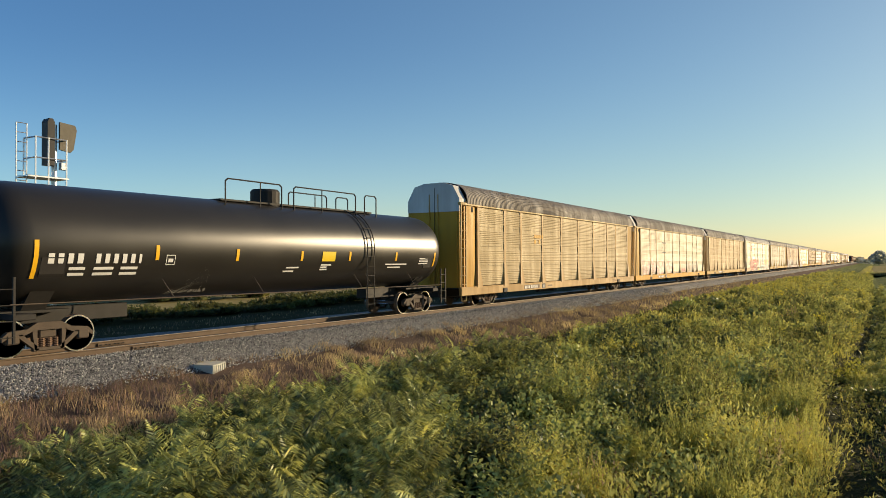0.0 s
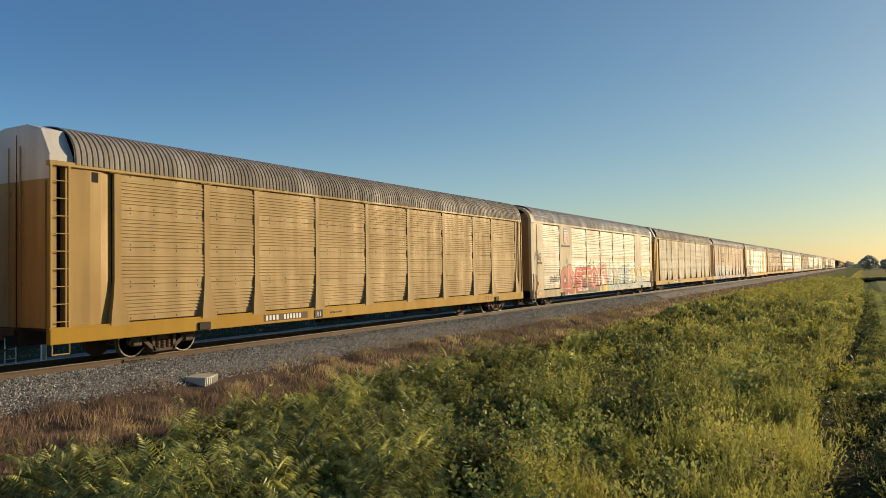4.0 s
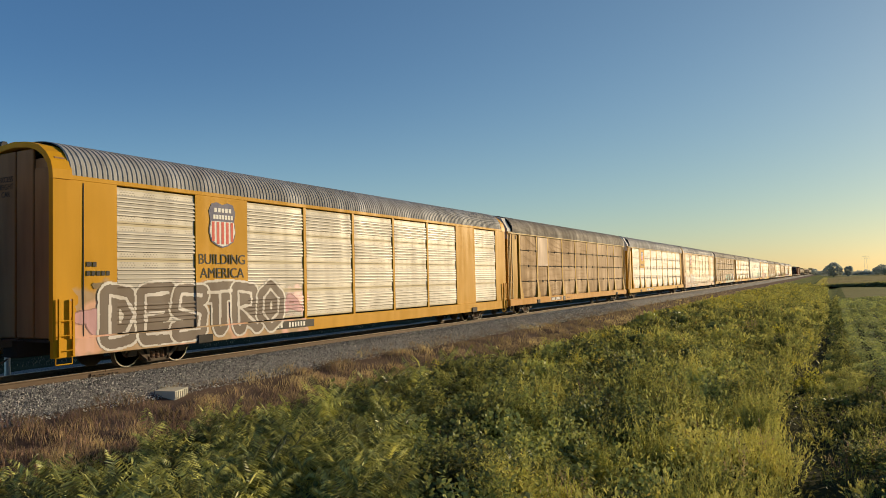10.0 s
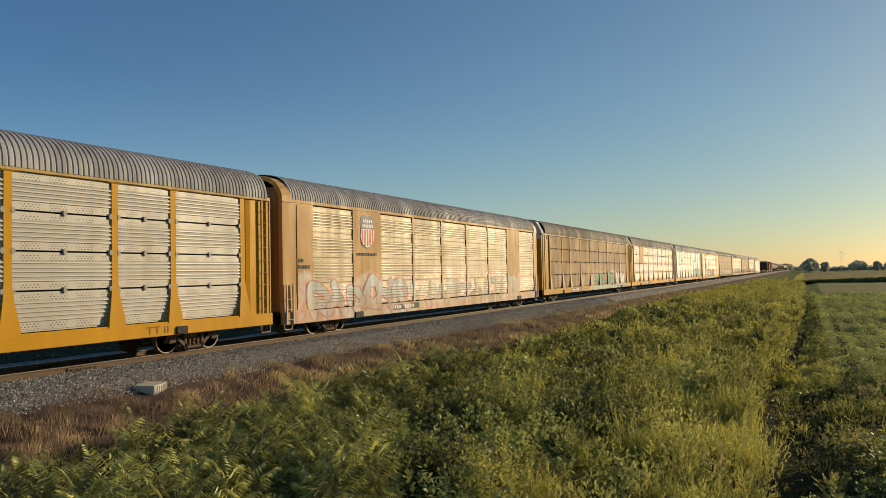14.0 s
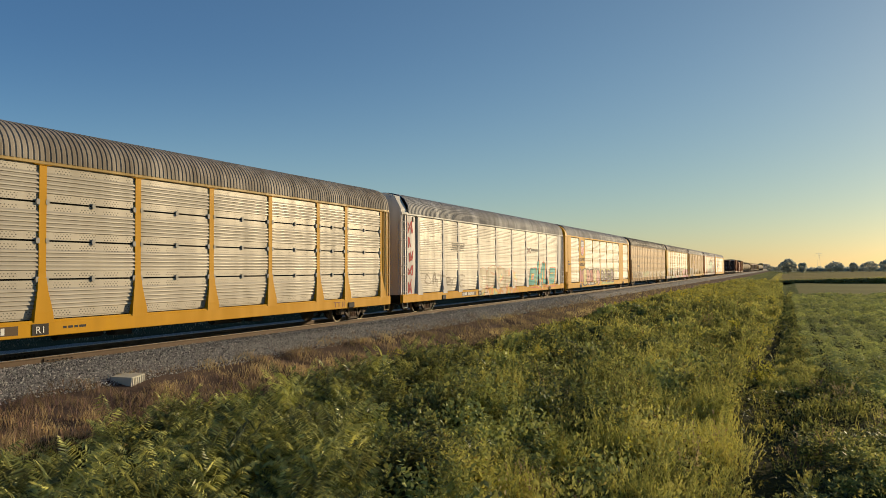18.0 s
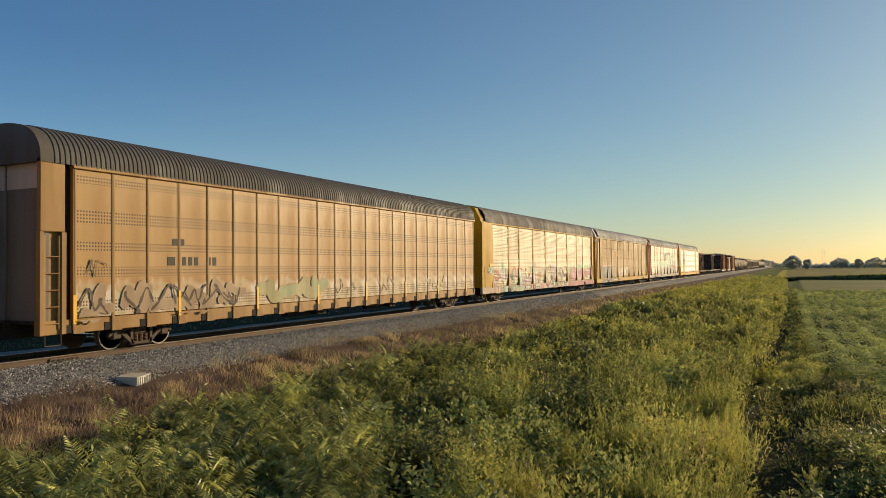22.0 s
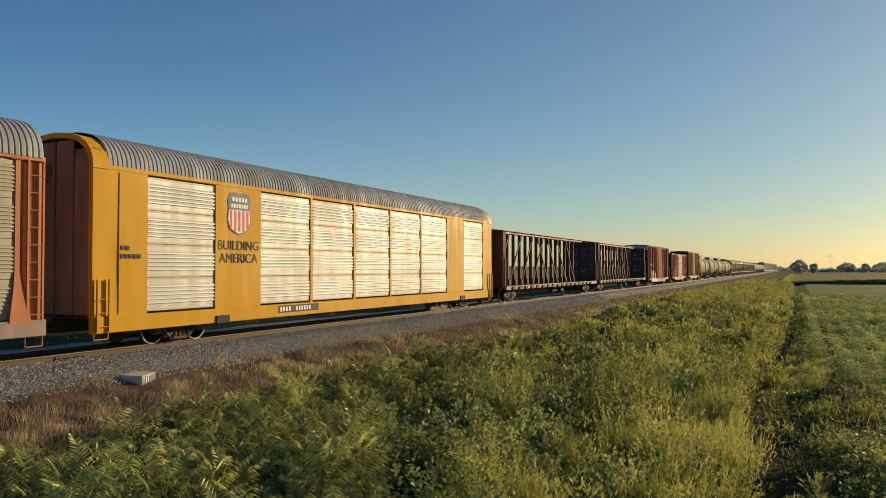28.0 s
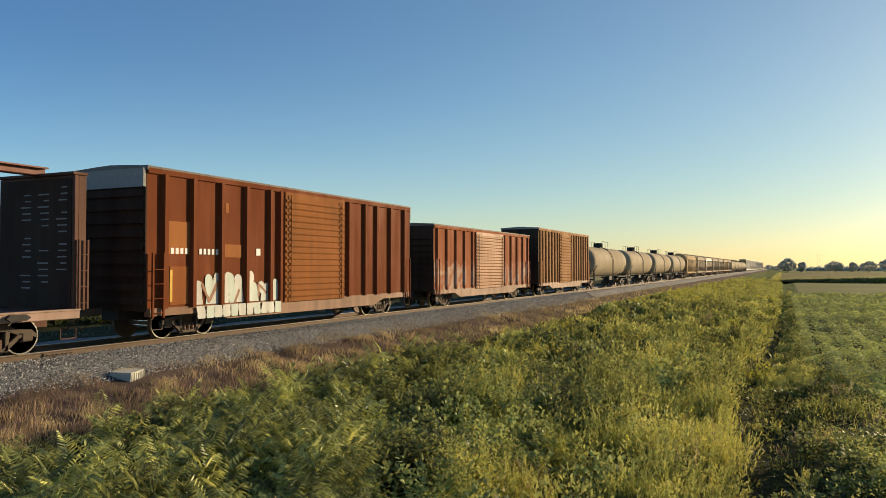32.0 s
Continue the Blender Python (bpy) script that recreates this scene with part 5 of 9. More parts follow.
def centrebeam(u0, u1, d0, d1, mat, label):
    """A centre-beam flat wagon: bulkheads, deck, and an open truss down the middle."""
    mid, half = (u0 + u1) / 2, (u1 - u0) / 2
    a, b = d0 - mid, d1 - mid
    car = thing("centrebeam_flatcar", label, "railway wagon", "centre-beam flatcars of the train")
    rail_mat = paint("worn_sill_pink", (0.42, 0.27, 0.20), amount=0.5)
    part("deck", Geo().box(a, b, -1.4, 1.4, 0.98, 1.06).box(a, b, -0.3, 0.3, 0.6, 0.98), mat, car)
    part("side_sill", Geo().box(a, b, SIDE, SIDE + 0.14, 0.86, 1.1, 0.015).box(a, b, SIDE - 0.03, SIDE + 0.14, 1.07, 1.11), rail_mat, car, "worn pinkish-brown side sill")
    part("far_side_sill", Geo().box(a, b, 1.4, 1.54, 0.86, 1.1), rail_mat, car)
    n = int((b - a - 1.5) / 1.22)
    for i in range(n):
        x = a + 1.2 + i * 1.22
        part("strap_winch", shared("strap_winch", lambda g: g.prism([(-0.3, 0.97), (-0.2, 0.9), (0.2, 0.9), (0.32, 0.97), (0.2, 1.05), (-0.2, 1.05)], SIDE - 0.09, SIDE, "y")), UNDER, car, m=pose(x, 0, 0))
        if i % 5 == 2:
            part("reflector", shared("beam_reflector", lambda g: g.box(-0.2, 0.2, SIDE - 0.006, SIDE, 0.9, 1.06)), REFLECT, car, "yellow reflective strip", pose(x + 0.6, 0, 0))
    for s, x in ((-1, a), (1, b)):
        w = part("bulkhead", Geo().box(min(x, x - s * 0.14), max(x, x - s * 0.14), -1.48, 1.5, 1.06, 4.58, 0.02), mat, car, "dark brown end bulkhead")
        for y in (-1.46, -0.75, 0.0, 0.75, 1.3):
            part("bulkhead_post", Geo().box(x - s * 0.0, x + s * 0.24, y, y + 0.16, 1.06, 4.62, 0.015), mat, w)
        part("bulkhead_cap", Geo().box(min(x - s * 0.2, x + s * 0.26), max(x - s * 0.2, x + s * 0.26), -1.5, 1.5, 4.58, 4.66, 0.015), mat, w)
        ladder(car, x + s * 0.1, -1.54, 1.1, 2.9, mat, 0.3)
        stirrup(car, x - s * 0.3, mat)
    inner = part("warning_panel", Geo().box(b - 0.17, b - 0.142, -1.4, 1.4, 1.1, 4.5), paint("brown_black_panel", (0.05, 0.030, 0.024), amount=0.4, rough=0.85, gloss=0.03), car, "dark warning panel with small white writing")
    rng = random.Random(3)
    for y, wmax in ((-1.25, 0.55), (-0.55, 0.6), (0.15, 0.6)):
        for r in range(17):
            ww = wmax * rng.uniform(0.35, 0.95)
            if rng.random() < 0.8:
                z = 4.25 - r * 0.165
                part("lettering_bar", Geo().box(b - 0.176, b - 0.171, y, y + ww * 0.8, z, z + 0.035), plain("chalk_lettering", (0.26, 0.24, 0.23), 0.7), inner)
    part("top_beam", Geo().box(a, b, -0.17, 0.17, 4.62, 4.82, 0.02).box(a, b, -0.3, 0.3, 4.80, 4.84), paint("red_oxide_beam", (0.25, 0.10, 0.075), amount=0.4), car, "red-brown top beam")
    k = 15
    xs = [(a + b) / 2 - 0.45 + (i - 7.5) * 1.257 for i in range(k + 1)]

    def post(g):
        for y in (-0.11, 0.08):
            g.prism([(-0.10, 1.06), (0.10, 1.06), (0.055, 4.64), (-0.055, 4.64)], y, y + 0.03, "y")
        g.box(-0.012, 0.012, -0.1, 0.1, 1.06, 4.64)
        g.prism([(-0.1, 1.06), (0.1, 1.06), (0.1, 1.5), (-0.1, 1.5)], -0.2, -0.11, "y")
    for i, x in enumerate(xs):
        part("beam_post", shared("beam_post", post), mat, car, m=pose(x, 0, 0))
        runs = []
        if i in (0, 2, 4, 6):
            runs.append(((x + 0.1, 1.25), (xs[i + 2] - 0.12, 4.4)))
        if i in (7, 9, 11, 13):
            runs.append(((x + 0.12, 4.4), (xs[i + 2] - 0.1, 1.25)))
        for p, q in runs:
            dxs = 0.08
            part("diagonal", Geo().poly([(p[0] + o, e, p[1]) for o in (-dxs, dxs) for e in (-0.17, -0.12)] + [(q[0] + o, e, q[1]) for o in (-dxs, dxs) for e in (-0.17, -0.12)], [(0, 1, 5, 4), (2, 6, 7, 3), (0, 4, 6, 2), (1, 3, 7, 5)]), mat, car)
            top = max(p, q, key=lambda v: v[1])
            part("gusset", shared("gusset", lambda g: g.prism([(-0.15, 0.2), (0.15, 0.2), (0.13, -0.02), (0.05, -0.24), (-0.05, -0.24), (-0.13, -0.02)], -0.185, -0.118, "y")), mat, car, m=pose(top[0], 0, top[1]))
    part("brake_gear", MESHES["brake_gear"], UNDER, car, m=pose(1.0, 0, 0.05))
    add_couplers(car, half)
    sets = add_truck(car, a + 1.95) + add_truck(car, b - 1.95)
    return finish_car(car, mid, half, sets)


def boxcar(u0, u1, d0, d1, zt, skin, door_mat, end_mat, roof_mat, ribs, door, label, pale_foot=None, patches=(), depth=0.09, far=False):
    """A box wagon with pressed side posts, a sliding door and a low peaked roof."""
    mid, half = (u0 + u1) / 2, (u1 - u0) / 2
    a, b = d0 - mid, d1 - mid
    car = thing("boxcar", label, "railway wagon", "boxcars of the train")
    y = -1.46
    part("body", Geo().prism([(y, 0.95), (1.46, 0.95), (1.46, zt - 0.12), (y, zt - 0.12)], a, b), skin, car)
    part("side_sill", Geo().prism([(a, 0.75), (a, 0.98), (b, 0.98), (b, 0.75), (b - 2.6, 0.75), (b - 3.4, 0.5), (a + 3.4, 0.5), (a + 2.6, 0.75)], y - 0.04, y + 0.06, "y"), pale_foot or skin, car)
    part("roof", Geo().prism([(-1.5, zt - 0.12), (1.5, zt - 0.12), (1.52, zt), (0.5, zt + 0.06), (0, zt + 0.08), (-0.5, zt + 0.06), (-1.52, zt)], a - 0.03, b + 0.03), roof_mat, car)
    for i in range(int((b - a) / 1.0)):
        part("roof_rib", shared(("roof_rib", zt), lambda g: g.prism([(-1.53, zt), (0, zt + 0.11), (1.53, zt), (1.53, zt - 0.03), (0, zt + 0.05), (-1.53, zt - 0.03)], -0.05, 0.05)), roof_mat, car, m=pose(a + 0.5 + i, 0, 0))
    part("top_rail", Geo().box(a, b, y - 0.05, y + 0.03, zt - 0.22, zt - 0.04, 0.012), skin, car)
    da, db = d0 + door[0] - mid, d0 + door[1] - mid
    xs = [d0 + r - mid for r in ribs]
    rib = shared(("box_rib", zt, depth), lambda g: g.prism([(-0.14, y), (-0.07, y - depth), (0.07, y - depth), (0.14, y)], 0.96, zt - 0.2, "z"))
    for x in xs:
        part("side_post", rib, skin, car, m=pose(x, 0, 0))
    dr = part("sliding_door", Geo().box(da, db, y - 0.10, y - 0.01, 0.9, zt - 0.18, 0.02), door_mat, car, "ribbed sliding door")
    g = Geo()
    n = 16
    for i in range(n):
        z = 1.05 + i * (zt - 1.4) / n
        g.prism([(y - 0.1, z), (y - 0.135, z + 0.05), (y - 0.135, z + 0.1), (y - 0.1, z + 0.14)], da + 0.06, db - 0.06)
    part("door_rib", g, door_mat, dr)
    for x in (da + 0.3, db - 0.3):
        part("door_bar", Geo().rod((x, y - 0.16, 0.95), (x, y - 0.16, zt - 0.3), 0.02, 6), door_mat, dr)
    for s, x in ((-1, a), (1, b)):
        e = part("end_wall", Geo().box(min(x, x + s * 0.05), max(x, x + s * 0.05), -1.46, 1.46, 0.9, zt - 0.1), end_mat, car, "corrugated end wall")
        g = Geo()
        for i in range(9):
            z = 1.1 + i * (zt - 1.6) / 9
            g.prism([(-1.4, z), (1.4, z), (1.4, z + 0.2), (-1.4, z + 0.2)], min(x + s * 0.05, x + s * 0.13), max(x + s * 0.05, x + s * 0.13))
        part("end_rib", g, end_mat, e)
        if patches:
            part("end_band", Geo().box(min(x + s * 0.05, x + s * 0.14), max(x + s * 0.05, x + s * 0.14), -1.46, 1.46, zt - 0.62, zt - 0.08), plain("streaked_grey", (0.30, 0.29, 0.26), 0.8, vary=0.5), e, "grey streaked band along the top")
        ladder(car, x - s * 0.35, y - 0.1, 0.7, 2.6 if not far else 2.2, skin, 0.46, 0.42)
        stirrup(car, x - s * 0.35)
    for px0, px1, pz0, pz1, m in patches:
        part("paint_patch", Geo().box(d0 + px0 - mid, d0 + px1 - mid, y - 0.012, y, pz0, pz1), m, car, "mismatched paint patch")
    part("centre_sill", Geo().box(a, b, -0.35, 0.35, 0.6, 0.95, 0.02), UNDER, car)
    add_couplers(car, half)
    sets = add_truck(car, a + 2.1) + add_truck(car, b - 2.1)
    return finish_car(car, mid, half, sets)


def hopper(u0, u1, skin, label):
    """A covered hopper: curved sides, sloped bays below, running board on the roof."""
    mid, half = (u0 + u1) / 2, (u1 - u0) / 2
    car = thing("covered_hopper", label, "railway wagon", "covered hoppers of the train")
    a = half - 0.7
    arc = [(-1.2, 1.15), (-1.45, 1.5), (-1.55, 2.4), (-1.55, 3.3), (-1.45, 3.9), (-1.15, 4.3), (-0.5, 4.5), (0.5, 4.5), (1.15, 4.3), (1.45, 3.9), (1.55, 3.3), (1.55, 2.4), (1.45, 1.5), (1.2, 1.15)]
    part("body", shared(("hopper_body", round(half, 1)), lambda g: g.prism(arc, -a + 1.6, a - 1.6)), skin, car)
    part("end_slope", shared(("hopper_slope", round(half, 1)), lambda g: [g.poly([(s * (a - 1.6), y, z) for y, z in arc] + [(s * (a if z > 2.6 else a - 1.4), y * 0.97, z) for y, z in arc], [(i, (i + 1) % 14, 14 + (i + 1) % 14, 14 + i) for i in range(14)] + [tuple(range(14, 28))]) for s in (-1, 1)]), skin, car)
    for i in range(3):
        part("bay", shared("hopper_bay", lambda g: g.poly([(-2.1, -1.2, 1.15), (2.1, -1.2, 1.15), (2.1, 1.2, 1.15), (-2.1, 1.2, 1.15), (-0.5, -0.4, 0.4), (0.5, -0.4, 0.4), (0.5, 0.4, 0.4), (-0.5, 0.4, 0.4)], [(0, 1, 5, 4), (1, 2, 6, 5), (2, 3, 7, 6), (3, 0, 4, 7), (4, 5, 6, 7)])), skin, car, m=pose((i - 1) * 4.4, 0, 0))
    for i in range(9):
        part("side_post", shared("hopper_post", lambda g: g.box(-0.05, 0.05, -1.62, -1.5, 1.3, 3.6)), skin, car, m=pose((i - 4) * (a - 1.6) / 4.3, 0, 0))
    part("running_board", shared(("running_board", round(half, 1)), lambda g: g.box(-a, a, -0.45, 0.45, 4.6, 4.66).box(-a, a, -0.3, 0.3, 4.5, 4.6)), UNDER, car)
    part("side_sill", shared(("hopper_sill", round(half, 1)), lambda g: g.box(-a, a, -1.5, -1.38, 0.95, 1.2).box(-a, a, 1.38, 1.5, 0.95, 1.2).box(-a - 0.3, a + 0.3, -0.3, 0.3, 0.7, 1.1)), skin, car)
    for s in (-1, 1):
        ladder(car, s * (a - 0.3), -1.52, 0.7, 4.3, skin, 0.45)
    add_couplers(car, half)
    sets = add_truck(car, -half + 1.9) + add_truck(car, half - 1.9)
    return finish_car(car, mid, half, sets)


def rack_face(kind, car_style="fine"):
    """Where the outer face lies along a rack's side at a height: (from, to, depth at a height)."""
    def ribbed(y, z0, z1, style):
        prof = panel_profile(y, z0, z1, style)
        zs, ys = [q for _, q in prof], [min(p, y) for p, _ in prof]
        return lambda z: float(np.interp(z, zs, ys))
    flat = lambda y: (lambda z: y)
    if kind.startswith("posted"):
        foot = lambda z: float(np.interp(z, [0.93, 1.2, 1.75, 2.15], [-1.565, -1.555, -1.50, -1.470]))
        sheet = ribbed(-1.435, 1.02, 4.86, car_style)
        posts = [p - 14.2 for p in POSTS]

        def at(z):
            half = float(np.interp(z, [0.93, 1.2, 1.75, 2.15], [0.27, 0.24, 0.14, 0.1]))
            out = []
            for a, b in zip(posts, posts[1:]):
                out += [(a - half, a + half, foot), (a + half, b - half, sheet)]
            return out + [(posts[-1] - half, posts[-1] + half, foot)]
        return at
    if kind.startswith("flush"):
        edges = [0.1] + [v for ab in FLUSH for v in ab] + [27.15]
        out = [(a - 14.2, b - 14.2, ribbed(-1.49, 1.02, 4.86, "belted") if i % 2 else flat(-1.532)) for i, (a, b) in enumerate(zip(edges, edges[1:]))]
    else:
        out = [(-13.0, 13.0, flat(-1.483))]
    return lambda z: out


STROKES = [
    [(0.1, 0.1), (0.1, 0.9), (0.6, 0.95), (0.85, 0.5), (0.6, 0.08), (0.1, 0.1)],
    [(0.9, 0.85), (0.4, 0.98), (0.1, 0.75), (0.5, 0.5), (0.9, 0.25), (0.5, 0.02), (0.1, 0.15)],
    [(0.1, 0.0), (0.15, 1.0), (0.12, 0.5), (0.8, 0.5), (0.85, 1.0), (0.9, 0.0)],
    [(0.0, 0.0), (0.35, 0.55), (0.5, 1.0), (0.65, 0.55), (1.0, 0.0), (0.65, 0.4), (0.3, 0.4)],
    [(0.85, 0.8), (0.5, 1.0), (0.15, 0.7), (0.12, 0.3), (0.5, 0.02), (0.9, 0.2)],
    [(0.15, 0.0), (0.12, 1.0), (0.75, 0.85), (0.7, 0.55), (0.2, 0.5), (0.95, 0.0)],
    [(0.5, 0.02), (0.1, 0.4), (0.4, 0.98), (0.9, 0.6), (0.5, 0.02)],
    [(0.05, 0.95), (0.95, 1.0), (0.5, 0.95), (0.45, 0.0)],
    [(0.9, 0.95), (0.15, 0.9), (0.12, 0.5), (0.7, 0.52), (0.12, 0.5), (0.15, 0.05), (0.95, 0.05)],
]


def glyph_path(rng, ox, oz, w, hz):
    """One smooth looping stroke."""
    shape = STROKES[rng.randrange(len(STROKES))]
    slant = rng.uniform(-0.15, 0.25)
    pts = [(ox + ((px + rng.uniform(-0.22, 0.22)) * 0.9 + slant * pz * 0.5) * w, oz + (pz + rng.uniform(-0.2, 0.16)) * hz) for px, pz in shape]
    fine = []
    for j in range(len(pts) - 1):
        p0, p1, p2, p3 = pts[max(0, j - 1)], pts[j], pts[j + 1], pts[min(len(pts) - 1, j + 2)]
        for k in range(6):
            t = k / 6
            fine.append(tuple(0.5 * (2 * p1[c] + (p2[c] - p0[c]) * t + (2 * p0[c] - 5 * p1[c] + 4 * p2[c] - p3[c]) * t * t + (3 * p1[c] - p0[c] - 3 * p2[c] + p3[c]) * t ** 3) for c in (0, 1)))
    return fine + [pts[-1]]


def mural(car, kind, strokes, thick, colour, line, edge, label, style="fine", lift=0.006, curved=False):
    """Letter-like strokes of one colour with an outline, sprayed over the ribs and posts of a side."""
    segs = []
    for pts in strokes:
        if curved:
            pts = [tuple(0.5 * (2 * p1[c] + (p2[c] - p0[c]) * t + (2 * p0[c] - 5 * p1[c] + 4 * p2[c] - p3[c]) * t * t + (3 * p1[c] - p0[c] - 3 * p2[c] + p3[c]) * t ** 3) for c in (0, 1)) for j in range(len(pts) - 1) for p0, p1, p2, p3 in [(pts[max(0, j - 1)], pts[j], pts[j + 1], pts[min(len(pts) - 1, j + 2)])] for t in (0, 0.17, 0.33, 0.5, 0.67, 0.83)] + [pts[-1]]
        segs += list(zip(pts, pts[1:]))
    A, B = np.array([s[0] for s in segs], float), np.array([s[1] for s in segs], float)
    D = B - A
    L = np.maximum((D ** 2).sum(1), 1e-6)
    lo, hi = np.minimum(A.min(0), B.min(0)) - thick - edge, np.maximum(A.max(0), B.max(0)) + thick + edge
    dx = dz = 0.023
    xs = np.arange(lo[0], hi[0], dx)
    geos = [Geo(), Geo()]
    faces = rack_face(kind, style)
    for z in np.arange(max(0.57, lo[1]), min(4.8, hi[1]), dz):
        if 0.94 < z < 1.0:
            continue
        P = np.stack([xs, np.full(len(xs), z + dz / 2)], 1)
        t = np.clip(((P[:, None] - A) * D).sum(2) / L, 0, 1)
        fray = np.array([0.03 * noise.noise((x * 4, z * 4, thick)) for x in xs])
        d = np.linalg.norm(P[:, None] - A - t[..., None] * D, axis=2).min(1) - thick + fray
        cls = np.where(d < 0, 0, np.where(d < edge, 1, -1))
        for a, b, depth in faces(z):
            ya, yb = (SIDE - lift, SIDE - lift) if z < 1.0 else (depth(z) - lift, depth(z + dz) - lift)
            run = None
            for k in list(np.nonzero((xs + dx / 2 >= a) & (xs + dx / 2 < b))[0]) + [None]:
                if run and k is not None and cls[k] == run[2]:
                    run[1] = xs[k] + dx
                    continue
                if run and run[2] >= 0:
                    geos[run[2]].poly([(run[0], ya, z), (run[1], ya, z), (run[1], yb, z + dz), (run[0], yb, z + dz)], [(0, 1, 2, 3)])
                run = [xs[k], xs[k] + dx, cls[k]] if k is not None else None
    for g, c in zip(geos, (colour, line)):
        if g.v and c:
            me = bpy.data.meshes.new("graffiti")
            me.from_pydata(g.v, [], g.f)
            part("graffiti", me, paint("spray_paint", c, (0.16, 0.12, 0.08), 0.3, 0.5, gloss=0.25), car, label)


def spray(car, kind, x0, x1, z0, z1, fills, line, seed, wide=1.0, thick=0.15, edge=0.07, label="spray-painted graffiti", style="fine"):
    """Fat looping strokes sprayed over the ribs, posts and sheets of a side; fills from bottom to top, one outline colour."""
    rng = random.Random(seed)
    n = max(1, round((x1 - x0) / (1.15 * wide)))
    w = (x1 - x0) / n
    faces = rack_face(kind, style)
    dz, dx = 0.025, 0.025
    for i in range(n):
        ox, oz, hz = x0 + i * w + rng.uniform(-0.1, 0.1), z0 + 0.12 + rng.uniform(-0.08, 0.1), (z1 - z0 - 0.3) * rng.uniform(0.8, 1.05)
        fine = glyph_path(rng, ox, oz, w, hz)
        r = thick * rng.uniform(0.85, 1.2)
        A, B = np.array(fine[:-1]), np.array(fine[1:])
        R = r * (1 + 0.3 * np.sin(np.arange(len(A)) * 0.9))
        D = B - A
        L = np.maximum((D ** 2).sum(1), 1e-6)
        lo, hi = np.minimum(A.min(0), B.min(0)) - thick * 1.8 - edge, np.maximum(A.max(0), B.max(0)) + thick * 1.8 + edge
        xs = np.arange(lo[0], hi[0], dx)
        geos = [Geo() for _ in range(len(fills) + 1)]
        lift = 0.004 + 0.0025 * (i % 3)
        for z in np.arange(max(0.6, lo[1]), min(4.8, hi[1]), dz):
            P = np.stack([xs, np.full(len(xs), z + dz / 2)], 1)
            t = np.clip(((P[:, None] - A) * D).sum(2) / L, 0, 1)
            d = (np.linalg.norm(P[:, None] - A - t[..., None] * D, axis=2) - R).min(1)
            tone = [min(len(fills) - 1, max(0, int((z - z0) / (z1 - z0) * len(fills) + 0.55 * noise.noise((x * 1.6, z * 1.6, seed))))) for x in xs]
            cls = np.where(d < 0, np.array(tone), np.where(d < edge, len(fills), -1))
            if z < 1.0 and z + dz > 0.95:
                continue
            for a, b, depth in faces(z):
                ya, yb = (SIDE - lift, SIDE - lift) if z < 1.0 else (depth(z) - lift, depth(z + dz) - lift)
                run = None
                for k in list(np.nonzero((xs + dx / 2 >= a) & (xs + dx / 2 < b))[0]) + [None]:
                    if run and k is not None and cls[k] == run[2]:
                        run[1] = xs[k] + dx
                        continue
                    if run and run[2] >= 0:
                        geos[run[2]].poly([(run[0], ya, z), (run[1], ya, z), (run[1], yb, z + dz), (run[0], yb, z + dz)], [(0, 1, 2, 3)])
                    run = [xs[k], xs[k] + dx, cls[k]] if k is not None else None
        for g, colour in zip(geos, list(fills) + [line]):
            if g.v:
                me = bpy.data.meshes.new("graffiti")
                me.from_pydata(g.v, [], g.f)
                part("graffiti", me, paint("spray_paint", colour, (0.16, 0.12, 0.08), 0.45, 0.48, gloss=0.3), car, label)


GLYPHS = {
    "A": [[(0.0, 0.0), (0.42, 1.0), (0.58, 1.0), (1.0, 0.0)], [(0.2, 0.36), (0.8, 0.36)]],
    "B": [[(0.1, 0.0), (0.1, 1.0), (0.7, 0.95), (0.8, 0.7), (0.2, 0.53), (0.9, 0.4), (0.85, 0.1), (0.1, 0.0)]],
    "D": [[(0.1, 0.0), (0.12, 1.0), (0.65, 0.92), (0.92, 0.5), (0.65, 0.06), (0.1, 0.0)]],
    "E": [[(0.9, 1.0), (0.1, 0.95), (0.08, 0.5), (0.7, 0.52), (0.08, 0.5), (0.1, 0.02), (0.92, 0.0)]],
    "H": [[(0.1, 0.0), (0.1, 1.0)], [(0.1, 0.5), (0.9, 0.52)], [(0.9, 0.0), (0.9, 1.0)]],
}
GLYPHS.update({
    "N": [[(0.08, 0.0), (0.1, 1.0), (0.9, 0.0), (0.92, 1.0)]],
    "O": [[(0.45, 0.0), (0.1, 0.3), (0.15, 0.75), (0.5, 1.0), (0.88, 0.72), (0.85, 0.25), (0.45, 0.0)]],
    "R": [[(0.12, 0.0), (0.1, 1.0), (0.75, 0.92), (0.72, 0.58), (0.18, 0.5), (0.95, 0.0)]],
    "S": [[(0.92, 0.95), (0.2, 1.0), (0.08, 0.62), (0.85, 0.42), (0.8, 0.04), (0.06, 0.0)]],
    "T": [[(0.0, 0.96), (1.0, 1.0)], [(0.5, 0.97), (0.48, 0.0)]],
    "U": [[(0.1, 1.0), (0.1, 0.25), (0.45, 0.0), (0.85, 0.2), (0.9, 1.0)]],
    "X": [[(0.0, 0.0), (1.0, 1.0)], [(0.05, 1.0), (0.95, 0.0)]],
    "0": [[(0.35, 0.1), (0.4, 0.5), (0.38, 0.92)], [(0.62, 0.1), (0.6, 0.92)]],
})


